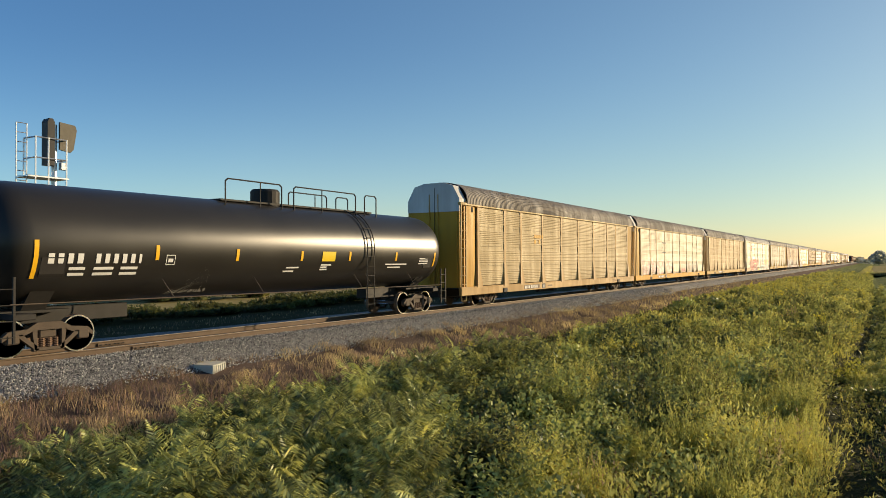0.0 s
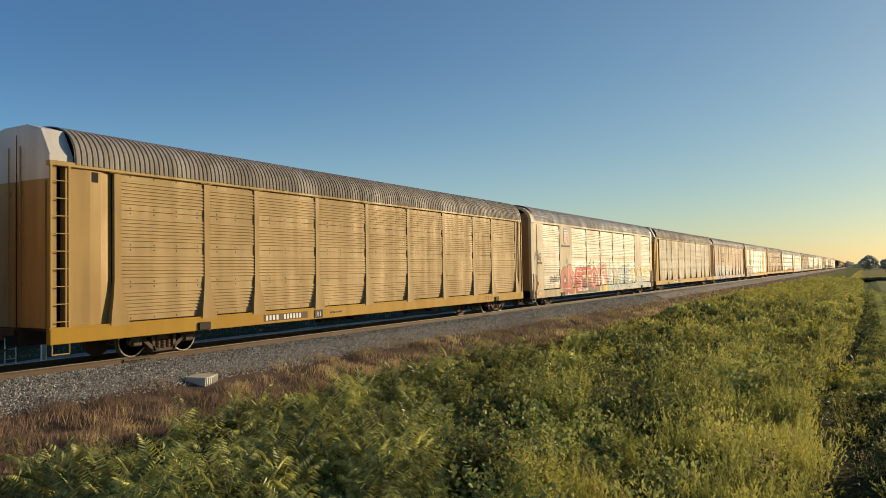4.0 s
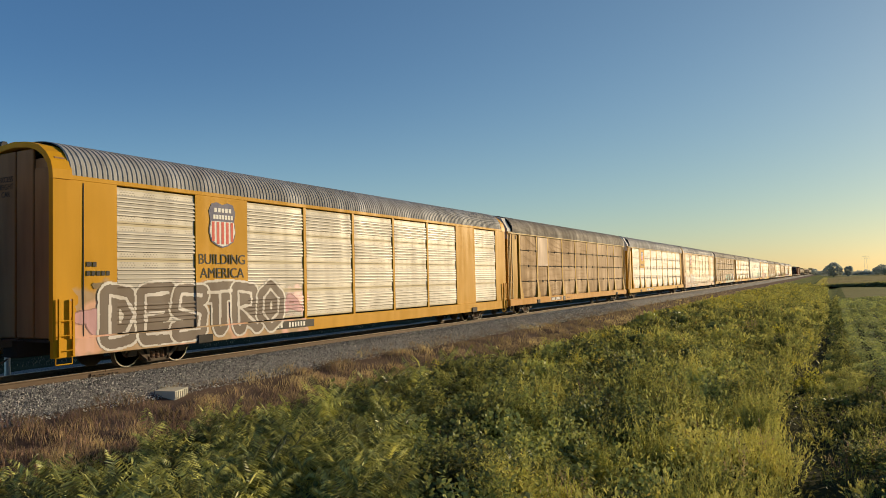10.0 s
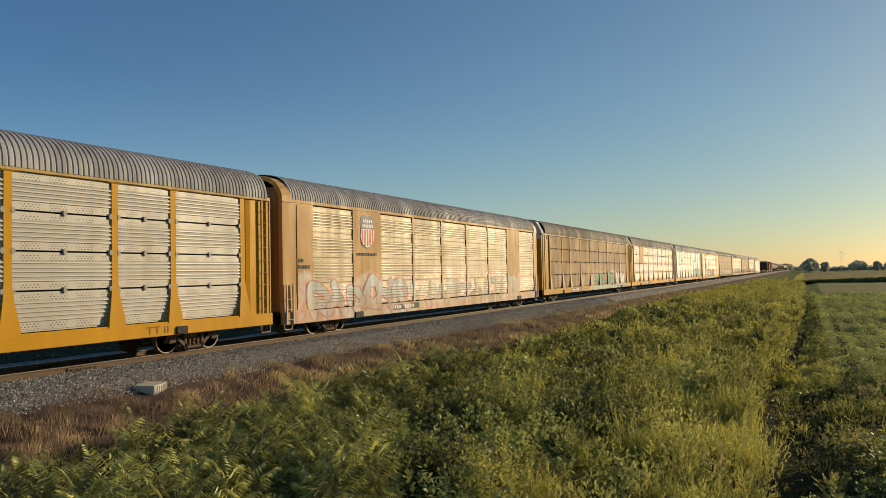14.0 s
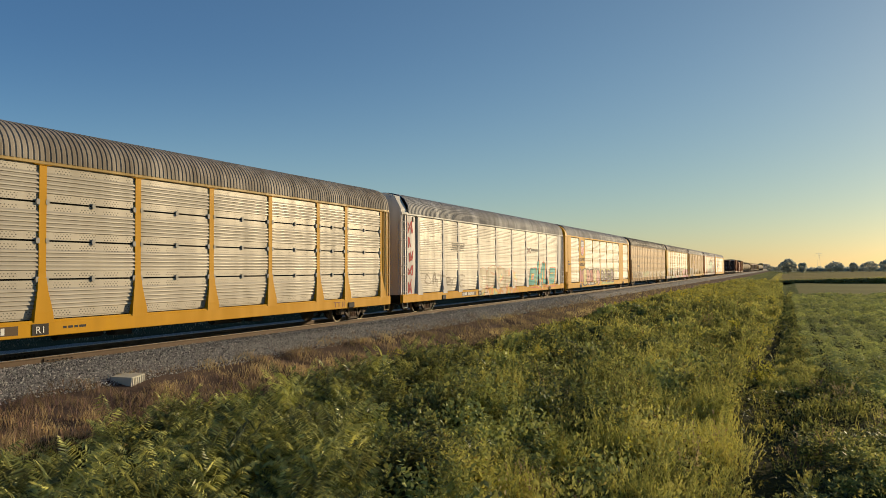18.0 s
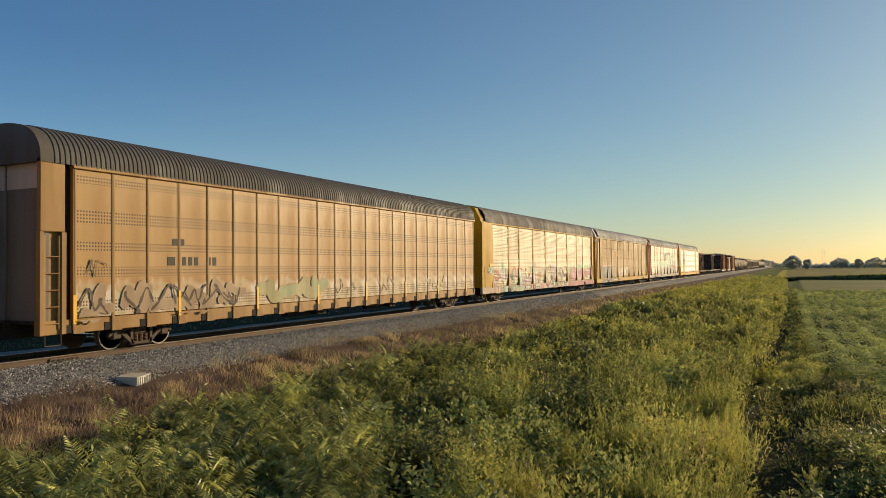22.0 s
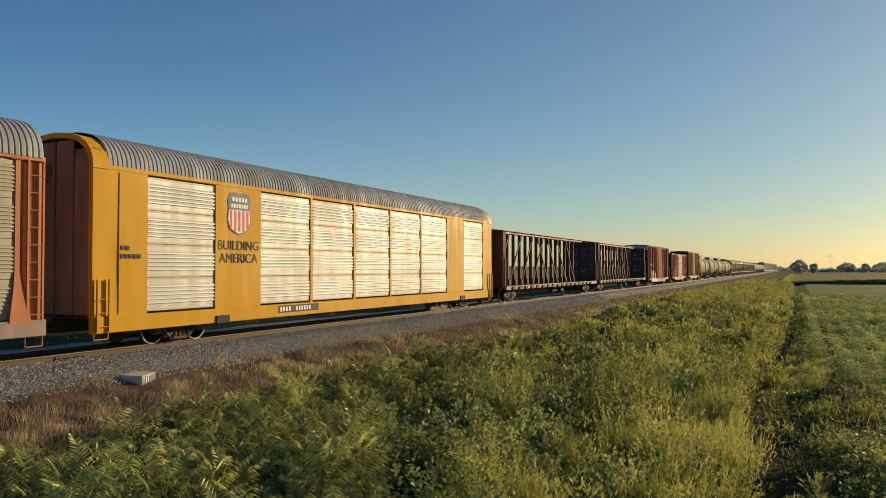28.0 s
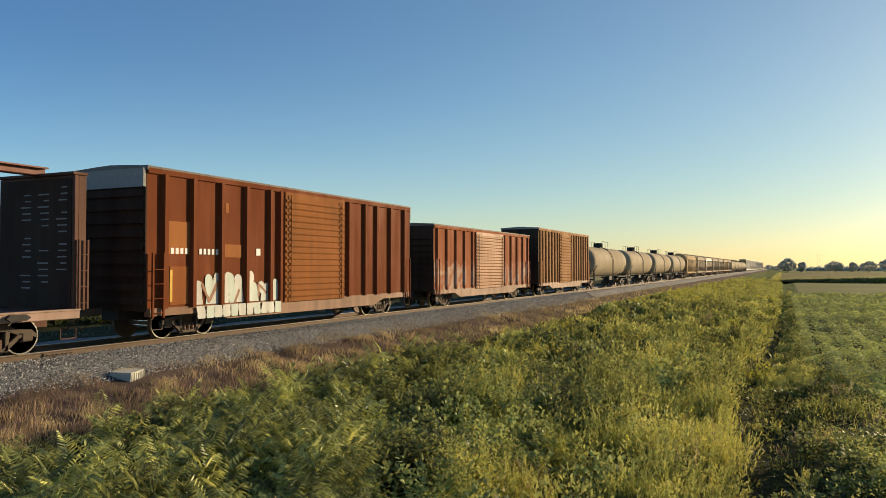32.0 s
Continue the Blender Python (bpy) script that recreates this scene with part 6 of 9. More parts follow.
def word(car, kind, text, x0, x1, z0, z1, thick, fill, line, edge, label, style="fine", lift=0.008, lean=0.0, inner=None):
    """Sprayed letter shapes side by side, each outlined, with an optional thin inner line."""
    w = (x1 - x0) / len(text)
    rng = random.Random(len(text) * 7 + int(x0 * 10))
    for n, c in enumerate(text):
        low, high = z0 + rng.uniform(-0.06, 0.06), z1 + rng.uniform(-0.06, 0.06)
        put = lambda p: (x0 + (n + 0.08 + 0.84 * p[0]) * w + lean * p[1], low + p[1] * (high - low))
        strokes = [[put(p) for p in stroke] for stroke in GLYPHS[c]]
        shade = fill[n % len(fill)] if isinstance(fill[0], tuple) else fill
        mural(car, kind, strokes, thick, shade, line, edge, label, style, lift + 0.0007 * (n % 3))
        if inner:
            mural(car, kind, strokes, thick * 0.16, inner, None, 0.0, "thin inner line of the lettering", style, lift + 0.004 + 0.0007 * (n % 3))


# colours of the wagons
def galv(tone=0.0, g=None, dirt=0.35, warm=0.0, belts=False):
    return paint("galvanised_panel", (0.40 - tone, 0.395 - tone - warm * 0.4, 0.375 - tone - warm), (0.22, 0.17, 0.10), dirt * 0.4, 0.46, 0.18, 0.0, g, belts or "rivets", 0.8, 0.2, 0.32)


def tanned(c=(0.40, 0.33, 0.23), g=None, dirt=0.4):
    return paint("weathered_panel", c, (0.16, 0.11, 0.065), dirt * 0.7, 0.55, 0.08, 0.0, g, "rivets", 1.0, 0.25)


def ylw(g=None, c=YELLOW, amount=0.3):
    return paint("yellow_paint", c, (0.16, 0.10, 0.045), amount * 0.7, 0.42, 0.0, 0.0, g, dent=5.0, gloss=0.13)


PALE = paint("pale_grey_paint", (0.62, 0.61, 0.58), amount=0.3)
BUFF = paint("faded_yellow", (0.46, 0.31, 0.10), amount=0.35)
REDBR = paint("red_brown_paint", (0.22, 0.085, 0.05), amount=0.4)
BLK, WHT = (0.02, 0.02, 0.02), (0.75, 0.74, 0.72)
MIX = ((0.55, 0.05, 0.03), (0.09, 0.42, 0.40), (0.62, 0.42, 0.05), (0.30, 0.32, 0.33), (0.65, 0.64, 0.6))

def tank_black():
    n = Nodes("black_tank_gloss")
    dust = n.noise(0.8, 5, (0.6, 1, 1))
    col = n.mix(n.math("MULTIPLY", dust, 0.5), (0.016, 0.015, 0.014), (0.045, 0.040, 0.032))
    return n.done(Base_Color=col, Roughness=n.math("ADD", 0.27, n.math("MULTIPLY", dust, 0.12)), Normal=n.bump(n.noise(0.5, 2), 0.12, 0.01), Specular_IOR_Level=0.35)


tank_wagon(7.4, 28.2, tank_black(), "black tank wagon with yellow reflective strips and white lettering", True)

car1 = rack_posted(1, "autorack wagon with tan ribbed panels and tan-yellow posts", tanned((0.40, 0.315, 0.175), None, 0.3), paint("tan_yellow_post", (0.47, 0.29, 0.10), amount=0.3), paint("tan_yellow_sill", (0.45, 0.27, 0.075), amount=0.4), ylw(c=(0.50, 0.27, 0.03)), BUFF, end_top=PALE, rear=13.65)
g2 = (-13, -1, 1.0, 2.3, 1.6, 2, ((0.55, 0.30, 0.25), (0.62, 0.58, 0.5), (0.35, 0.30, 0.27), (0.5, 0.18, 0.2)), (0.3, 0.25, 0.2))
car2 = rack_posted(2, "autorack wagon with silver ribbed panels, yellow sill and faded graffiti", galv(0.16, g2, 0.6, 0.07), paint("cream_post", (0.42, 0.31, 0.15), amount=0.4), ylw(), ylw(c=(0.48, 0.265, 0.018)), BUFF, end_top=PALE)
rack_posted(3, "autorack wagon with pale tan ribbed panels", tanned((0.42, 0.30, 0.14)), paint("tan_post", (0.42, 0.27, 0.09)), ylw(c=DULL_YELLOW), paint("tan_post", (0.42, 0.27, 0.09)), BUFF, end_top=PALE, flare=True)
g4 = (-9.5, 12.6, 0.9, 2.6, 1.1, 5, ((0.62, 0.06, 0.03), (0.42, 0.58, 0.60), (0.66, 0.44, 0.06), (0.45, 0.10, 0.05), (0.55, 0.62, 0.62)), BLK)
car4 = rack_flush(4, "cream and silver autorack wagon with faded red and blue graffiti", galv(0.03, g4, 0.35, 0.08, "belted"), paint("cream_paint", (0.50, 0.42, 0.28), (0.3, 0.2, 0.1), 0.3, graffiti=g4), paint("cream_sill", (0.46, 0.37, 0.23), amount=0.4, graffiti=(-9.5, 12.6, 0.4, 4, 1.1, 5, g4[6], BLK)), paint("worn_door", (0.30, 0.17, 0.07), amount=0.5), slogan=False, old=True, trim=paint("cream_paint", (0.50, 0.42, 0.28)))
rack_posted(5, "autorack wagon with tan-streaked silver panels and yellow sill", tanned((0.42, 0.385, 0.29), None, 0.3), ylw(c=DULL_YELLOW), ylw(c=(0.45, 0.26, 0.03)), ylw(c=(0.46, 0.255, 0.015)), BUFF, end_top=PALE, rear=13.65)
g6 = (-14, 13, 0.5, 2.25, 1.25, 7, ((0.30, 0.29, 0.28), (0.20, 0.50, 0.48), (0.60, 0.10, 0.05), (0.36, 0.34, 0.30), (0.55, 0.5, 0.42)), (0.08, 0.07, 0.07))
car6 = rack_posted(6, "brown-trimmed autorack wagon with tan panels and teal and red graffiti", tanned((0.36, 0.245, 0.13), g6), paint("brown_post", (0.36, 0.155, 0.09), amount=0.3), paint("painted_sill", (0.42, 0.26, 0.10), amount=0.4, graffiti=(-14, 13, 0.3, 4, 1.25, 7, g6[6], g6[7])), REDBR, paint("brown_rail", (0.30, 0.17, 0.10), amount=0.3), paint("roof_dark_grey", (0.20, 0.20, 0.20), (0.09, 0.08, 0.07), 0.5, 0.55, 0.15), end_top=PALE, style="dashed")
g7 = (-13.6, -4.4, 0.6, 2.25, 1.0, 9, ((0.30, 0.28, 0.27), (0.36, 0.34, 0.33), (0.27, 0.26, 0.26), (0.72, 0.45, 0.46)), WHT)
car7 = rack_flush(7, "yellow autorack wagon with silver panels, striped shield and grey graffiti", galv(0.0, g7, 0.25, 0.04, "belted"), ylw(g7), ylw(g7), paint("worn_door", (0.30, 0.17, 0.07), amount=0.5), rear=13.65)
rack_posted(8, "autorack wagon with brown weathered panels and yellow posts", tanned((0.30, 0.18, 0.07), None, 0.55), ylw(c=(0.48, 0.26, 0.015)), ylw(c=(0.52, 0.235, 0.02)), ylw(c=(0.46, 0.245, 0.015)), BUFF, end_top=PALE, logo=(1, paint("faded_sign", (0.58, 0.42, 0.30)), False), style="slotted")
rack_posted(9, "yellow-framed autorack wagon with bright silver panels and shield sign", galv(0.0, None, 0.25, 0.03, "holes"), ylw(), ylw(), ylw(), BUFF, ROOF_GREY, end_top=PALE, logo=(1, ylw(), True), style="seamed", rear=13.65)
g10 = (-13.4, 13, 0.6, 2.2, 1.2, 11, ((0.62, 0.44, 0.36), (0.55, 0.60, 0.58), (0.66, 0.30, 0.25), (0.60, 0.50, 0.30)), (0.4, 0.3, 0.22))
car10 = rack_flush(10, "faded buff autorack wagon with silver panels and washed-out graffiti", galv(0.06, g10, 0.45, 0.12, "belted"), paint("faded_buff", (0.48, 0.27, 0.07), (0.3, 0.2, 0.12), 0.4, graffiti=g10), paint("buff_sill", (0.42, 0.27, 0.12), amount=0.4, graffiti=g10), paint("worn_door", (0.30, 0.17, 0.07), amount=0.5), slogan=False)
g11 = (-2, 13, 0.5, 2.2, 1.2, 13, ((0.16, 0.38, 0.26), (0.45, 0.44, 0.40), (0.62, 0.25, 0.05), (0.34, 0.33, 0.31)), WHT)
car11 = rack_posted(11, "autorack wagon with dark tan panels and green and white graffiti", tanned((0.25, 0.15, 0.06), g11, 0.5), ylw(g11, (0.48, 0.26, 0.015)), ylw(g11, (0.47, 0.255, 0.015)), ylw(c=(0.46, 0.255, 0.015)), BUFF, end_top=PALE, style="slotted", rear=13.65)
rack_posted(12, "yellow-framed autorack wagon with clean silver panels and a blank sign", galv(0.04, None, 0.3, 0.05, "holes"), ylw(), ylw(), ylw(c=(0.50, 0.275, 0.012)), BUFF, end_top=PALE, logo=(1, ylw(c=(0.52, 0.30, 0.06)), False), style="seamed")
g13 = (-4.5, 2.5, 0.9, 2.1, 1.3, 15, ((0.58, 0.50, 0.36), (0.10, 0.42, 0.38), (0.62, 0.48, 0.10), (0.55, 0.16, 0.10), (0.5, 0.48, 0.44)), (0.35, 0.3, 0.25))
car13 = rack_posted(13, "silver and white autorack wagon with teal and orange graffiti", galv(0.0, g13, 0.25, 0.05), paint("white_post", (0.60, 0.58, 0.54)), ylw(g13), paint("white_door", (0.60, 0.58, 0.56), (0.30, 0.20, 0.17), 0.4), PALE, ROOF_GREY, end_top=PALE, rear=13.65)
g14 = (-7, 9, 0.9, 2.1, 1.1, 17, ((0.42, 0.16, 0.13), (0.30, 0.42, 0.12), (0.20, 0.16, 0.20), (0.50, 0.42, 0.34)), (0.08, 0.06, 0.06))
car14 = rack_flush(14, "yellow autorack wagon with silver panels and dark bubble graffiti", galv(-0.05, g14, 0.25, 0.06, "belted"), ylw(None), ylw(), paint("worn_door", (0.30, 0.17, 0.07), amount=0.5))
g15 = (-12, 8, 0.9, 1.9, 1.5, 19, ((0.62, 0.50, 0.38), (0.42, 0.40, 0.28), (0.56, 0.44, 0.30), (0.70, 0.66, 0.60)), (0.25, 0.16, 0.1))
car15 = rack_ribbed(15, "orange-tan autorack wagon with flat punched panels and slim ribs", paint("orange_tan_skin", (0.43, 0.255, 0.083), (0.27, 0.13, 0.055), 0.45, 0.42, 0.0, 0.16, g15, "punched", 1.0, 1.6, 0.25), paint("orange_tan_frame", (0.40, 0.235, 0.08), (0.17, 0.085, 0.045), 0.45), paint("roof_dark", (0.10, 0.095, 0.085), amount=0.4, rough=0.55, metal=0.1))
car16 = rack_posted(16, "autorack wagon with yellow ends, pale panels and pink and red graffiti", galv(0.03, None, 0.7, 0.13), ylw(None, DULL_YELLOW), paint("sprayed_sill", (0.46, 0.37, 0.27), (0.24, 0.12, 0.08), amount=0.6), ylw(c=(0.52, 0.285, 0.012)), ylw(c=(0.48, 0.27, 0.025)), end_top=ylw(c=(0.52, 0.285, 0.012)), end_bays=True)
g17 = (-12.5, -5, 0.8, 1.9, 1.2, 23, ((0.17, 0.15, 0.14), (0.20, 0.18, 0.16), (0.24, 0.2, 0.17)), (0.6, 0.58, 0.54))
car17 = rack_posted(17, "autorack wagon with golden tan panels and black and white graffiti", tanned((0.35, 0.22, 0.085), g17), ylw(c=(0.44, 0.25, 0.025)), ylw(c=(0.47, 0.26, 0.015)), ylw(c=(0.47, 0.26, 0.015)), BUFF, paint("roof_pale", (0.44, 0.42, 0.39), amount=0.3, rough=0.6, metal=0.1), end_top=PALE, style="dashed", slots=True)
g18 = (1, 10, 1.0, 3.6, 0.55, 25, ((0.36, 0.52, 0.36), (0.38, 0.54, 0.40), (0.30, 0.26, 0.22)), (0.25, 0.22, 0.2))
car18 = rack_posted(18, "autorack wagon with orange-red posts, silver panels and mint green paint", galv(0.06, g18, 0.4, 0.10), paint("orange_red_post", (0.52, 0.17, 0.055), amount=0.3), paint("worn_lilac_sill", (0.36, 0.26, 0.22), amount=0.4), paint("orange_red_post", (0.52, 0.17, 0.055), amount=0.3), paint("orange_red_post", (0.52, 0.17, 0.055), amount=0.3), ROOF_GREY)
rack_flush(19, "clean yellow autorack wagon with silver panels and a striped shield", galv(-0.07, None, 0.2, 0.04, "belted"), ylw(amount=0.15), ylw(amount=0.2), paint("worn_door", (0.27, 0.16, 0.10), amount=0.5), rear=13.65)

rng13 = random.Random(13)
for n, (z0, z1) in enumerate(((1.0, 1.75), (1.76, 2.45), (2.46, 3.2), (3.21, 3.9), (3.91, 4.6))):
    corners = [(-13.55 + rng13.uniform(0, 0.62), z0 + (z1 - z0) * (v % 2 * 0.7 + rng13.uniform(0, 0.3))) for v in range(7)]
    g = Geo()
    for m, ((xa, za), (xb, zb)) in enumerate(zip(corners, corners[1:])):
        wide = 0.03 / max(0.2, math.hypot(xb - xa, zb - za))
        ox, oz, y = -(zb - za) * wide, (xb - xa) * wide, -1.461 - 0.0008 * m
        g.poly([(xa - ox, y, za - oz), (xb - ox, y, zb - oz), (xb + ox, y, zb + oz), (xa + ox, y, za + oz)], [(0, 1, 2, 3)])
    part("graffiti", g, paint("spray_paint", (0.50, 0.06, 0.07), (0.16, 0.12, 0.08), 0.3, 0.6), car13, "red sprayed scrawl")
bars(car1, ylw(), -5.6, -1.468, 3.5, 0.2, (0.2, 0.2, 0.2, 0.2, 0.2)), bars(car1, ylw(), -5.6, -1.468, 3.2, 0.2, (0.25, -0.2, 0.25))
bars(car17, ylw(), -5.6, -1.468, 3.5, 0.2, (0.2, 0.2, 0.2, 0.2)), bars(car17, ylw(), -5.6, -1.468, 3.2, 0.2, (0.22, 0.22, 0.22, 0.22))
bars(car2, INK, -5.4, -1.468, 3.75, 0.1, (1.3,)), bars(car2, INK, -5.4, -1.468, 3.3, 0.1, (0.1, -0.9, 0.1)), bars(car2, INK, -5.4, -1.468, 2.9, 0.1, (1.3,))
for k in range(4):
    bars(car6, INK, -7.0, -1.468, 3.5 + 0.13 * k, 0.07, (0.75 + 0.06 * k, -0.05, 0.7))
bars(car6, INK, -6.9, -1.468, 3.15, 0.17, (0.16,) * 7, gap=0.3), bars(car6, INK, -7.1, -1.468, 2.85, 0.17, (0.16,) * 8, gap=0.3)
for k in range(4):
    bars(car13, INK, -8.3, -1.468, 3.25 + 0.12 * k, 0.06, (0.8 + 0.06 * k, -0.05, 0.7))
bars(car13, INK, 5.5, -1.468, 3.47, 0.17, (0.14,) * 9, gap=0.3)
part("emblem", Geo().poly([(4.54, -1.472, 3.38), (4.74, -1.472, 3.34), (5.44, -1.472, 3.66), (5.39, -1.472, 3.74)], [(0, 1, 2, 3)]).poly([(4.49, -1.473, 3.76), (4.54, -1.473, 3.66), (5.34, -1.473, 3.33), (5.44, -1.473, 3.40)], [(0, 1, 2, 3)]), plain("maroon_mark", (0.14, 0.05, 0.04), 0.6), car13, "crossed dark red emblem")
spray(car2, "posted", -11.8, -6.0, 1.05, 1.95, ((0.55, 0.40, 0.36), (0.60, 0.45, 0.38)), (0.42, 0.20, 0.17), 2, 0.9, 0.06, 0.04)
spray(car2, "posted", 4.2, 9.6, 1.05, 2.0, ((0.36, 0.31, 0.25), (0.44, 0.38, 0.30)), (0.26, 0.21, 0.16), 3, 1.1, 0.16, 0.05)
spray(car2, "posted", 2.4, 3.8, 1.1, 1.6, ((0.55, 0.12, 0.16),), (0.5, 0.2, 0.2), 4, 1.0, 0.1, 0.04)
spray(car4, "flush", -9.4, -6.9, 0.72, 2.45, ((0.60, 0.05, 0.03), (0.58, 0.09, 0.06)), (0.07, 0.05, 0.05), 41, 1.3, 0.24, 0.06, "bold red block graffiti with black outline")
mural(car4, "flush", [[(-6.8, 1.2), (-2.4, 1.3)], [(-6.6, 0.8), (-2.2, 0.85)]], 0.32, (0.07, 0.045, 0.035), (0.62, 0.50, 0.08), 0.10, "black ground of the graffiti edged in yellow", lift=0.003)
word(car4, "flush", "STO", -6.9, -2.2, 0.92, 2.12, 0.24, (0.62, 0.045, 0.03), (0.05, 0.03, 0.03), 0.05, "bold red block letters edged in black", lift=0.008, inner=(0.72, 0.55, 0.50))
mural(car4, "flush", [[(-2.0, 2.35), (-1.3, 0.8)], [(-1.7, 2.2), (-0.4, 2.4), (-0.2, 1.7)], [(-0.9, 1.8), (0.1, 1.2)]], 0.20, (0.55, 0.16, 0.12), (0.70, 0.55, 0.50), 0.04, "faded red sprayed shapes", lift=0.006)
mural(car4, "flush", [[(-1.0, 0.75), (0.0, 0.8), (0.6, 1.2)], [(1.3, 0.9), (1.9, 1.4)]], 0.2, (0.66, 0.50, 0.06), (0.25, 0.18, 0.05), 0.03, "yellow sprayed patch", lift=0.007)
mural(car4, "flush", [[(-4.2, 2.4), (-3.6, 2.85), (-3.7, 2.4), (-3.0, 2.75), (-3.3, 2.35), (-2.7, 2.5)], [(-2.1, 2.75), (-1.7, 2.5), (-1.0, 2.7)]], 0.02, (0.16, 0.11, 0.08), None, 0.0, "thin dark sprayed spikes", lift=0.012)
mural(car4, "flush", [[(0.6, 1.1), (0.7, 1.8), (0.9, 2.6)], [(0.4, 0.8), (1.2, 1.0)]], 0.30, (0.42, 0.56, 0.58), (0.20, 0.22, 0.22), 0.03, "pale blue sprayed figure", lift=0.009)
mural(car4, "flush", [[(0.2, 0.72), (12.4, 0.74)]], 0.11, (0.42, 0.54, 0.52), None, 0.0, "pale blue band along the sill", lift=0.003)
spray(car4, "flush", 1.6, 6.5, 0.85, 2.6, ((0.40, 0.56, 0.58), (0.50, 0.62, 0.62)), (0.08, 0.10, 0.12), 42, 1.2, 0.18, 0.05, "pale blue graffiti")
spray(car4, "flush", 6.4, 11.4, 0.8, 2.3, ((0.40, 0.56, 0.56), (0.64, 0.52, 0.12)), (0.30, 0.20, 0.18), 43, 1.2, 0.17, 0.05)
spray(car4, "flush", -13.6, -12.5, 2.7, 3.4, ((0.12, 0.11, 0.1),), (0.2, 0.18, 0.16), 44, 0.6, 0.03, 0.015, "thin black scrawl")
mural(car4, "flush", [[(-8.15, 1.9), (-8.45, 2.25), (-8.95, 2.3), (-8.55, 2.4), (-8.40, 2.95), (-8.15, 2.5), (-7.65, 2.5), (-7.95, 2.2), (-7.45, 1.8), (-7.95, 2.0)]], 0.02, (0.34, 0.24, 0.14), None, 0.0, "brown sprayed star outline")
spray(car4, "flush", -11.2, -9.7, 1.3, 1.9, ((0.08, 0.08, 0.08),), (0.15, 0.14, 0.13), 45, 0.5, 0.05, 0.02, "thin black scrawl")
for n, x in enumerate((-11.6, -9.4, -7.2, -5.0, -3.0, -0.9)):
    mural(car6, "posted", [[(x - 0.8, 0.9), (x - 0.75, 1.7), (x - 0.2, 2.05 - 0.1 * (n % 3)), (x + 0.5, 1.75), (x + 0.75, 0.95)]], 0.36, (0.27, 0.26, 0.25), (0.62, 0.60, 0.55), 0.05, "grey graffiti edged in white", lift=0.005 + 0.0006 * n, curved=True, style="dashed")
for n, (c, pts) in enumerate(((0, [(-12.2, 0.8), (-11.9, 1.5), (-11.3, 1.2), (-11.0, 0.75)]), (0, [(-10.0, 0.75), (-9.3, 1.5), (-8.9, 1.1), (-8.6, 0.7)]), (1, [(-9.9, 1.9), (-9.4, 2.3), (-9.1, 1.7), (-9.6, 1.5)]), (0, [(-7.8, 0.72), (-7.5, 1.5), (-6.9, 1.7), (-6.6, 0.9)]), (1, [(-8.3, 1.1), (-7.9, 0.75), (-7.2, 1.0)]), (0, [(-5.6, 2.3), (-5.5, 1.4), (-4.9, 1.9), (-5.3, 1.2), (-4.4, 0.75)]), (1, [(-4.6, 1.9), (-3.9, 1.75), (-4.1, 1.2), (-4.5, 0.8)]), (0, [(-3.6, 0.7), (-3.2, 1.3), (-2.4, 1.2), (-2.6, 0.75)]), (1, [(-3.1, 1.7), (-2.5, 1.6), (-2.0, 1.3)]), (0, [(-1.7, 0.75), (-1.1, 1.1), (-0.4, 0.7)]), (2, [(-2.2, 0.7), (-1.4, 0.9), (-0.2, 1.5)]), (2, [(0.2, 0.7), (0.7, 1.0), (1.3, 0.7)]))):
    mural(car6, "posted", [pts], (0.11, 0.10, 0.12)[c], ((0.16, 0.48, 0.48), (0.60, 0.08, 0.05), (0.62, 0.28, 0.03))[c], (0.58, 0.57, 0.52), 0.03, ("teal", "red", "orange")[c] + " graffiti ribbon", lift=0.012 + 0.0005 * n, curved=True, style="dashed")
spray(car6, "posted", 1.8, 12.0, 0.9, 2.0, ((0.34, 0.29, 0.22), (0.40, 0.33, 0.24)), (0.17, 0.13, 0.10), 63, 1.0, 0.15, 0.05, style="dashed")
word(car7, "flush", "DESTRO", -12.75, -5.75, 0.95, 1.98, 0.30, (0.17, 0.135, 0.11), (0.72, 0.69, 0.64), 0.07, "dark brown bubble graffiti outlined in white", lift=0.0105, inner=(0.70, 0.66, 0.62))
spray(car7, "flush", -13.3, -12.5, 1.0, 1.7, ((0.66, 0.36, 0.40),), (0.4, 0.2, 0.2), 73, 1, 0.12, 0.03, "pink sprayed patch")
spray(car7, "flush", -13.3, -12.5, 2.1, 2.5, ((0.20, 0.14, 0.06),), (0.3, 0.2, 0.08), 74, 0.5, 0.025, 0.012, "thin dark scrawl")
spray(car7, "flush", -5.6, -4.7, 1.2, 1.8, ((0.70, 0.40, 0.44),), (0.4, 0.2, 0.2), 72, 1, 0.1, 0.03)
spray(car10, "flush", -12.6, -5.0, 0.8, 2.1, ((0.56, 0.50, 0.44), (0.50, 0.56, 0.54)), (0.58, 0.24, 0.20), 101, 1.2, 0.16, 0.06, "faded pink and blue graffiti")
spray(car10, "flush", -4.6, 9.0, 0.8, 2.0, ((0.58, 0.50, 0.38), (0.52, 0.54, 0.46)), (0.56, 0.36, 0.26), 102, 1.2, 0.13, 0.04, "faded graffiti")
mural(car11, "posted", [[(-0.8, 0.78), (11.0, 0.78)]], 0.16, (0.36, 0.46, 0.36), None, 0.0, "pale mint band along the sill", lift=0.002, style="slotted")
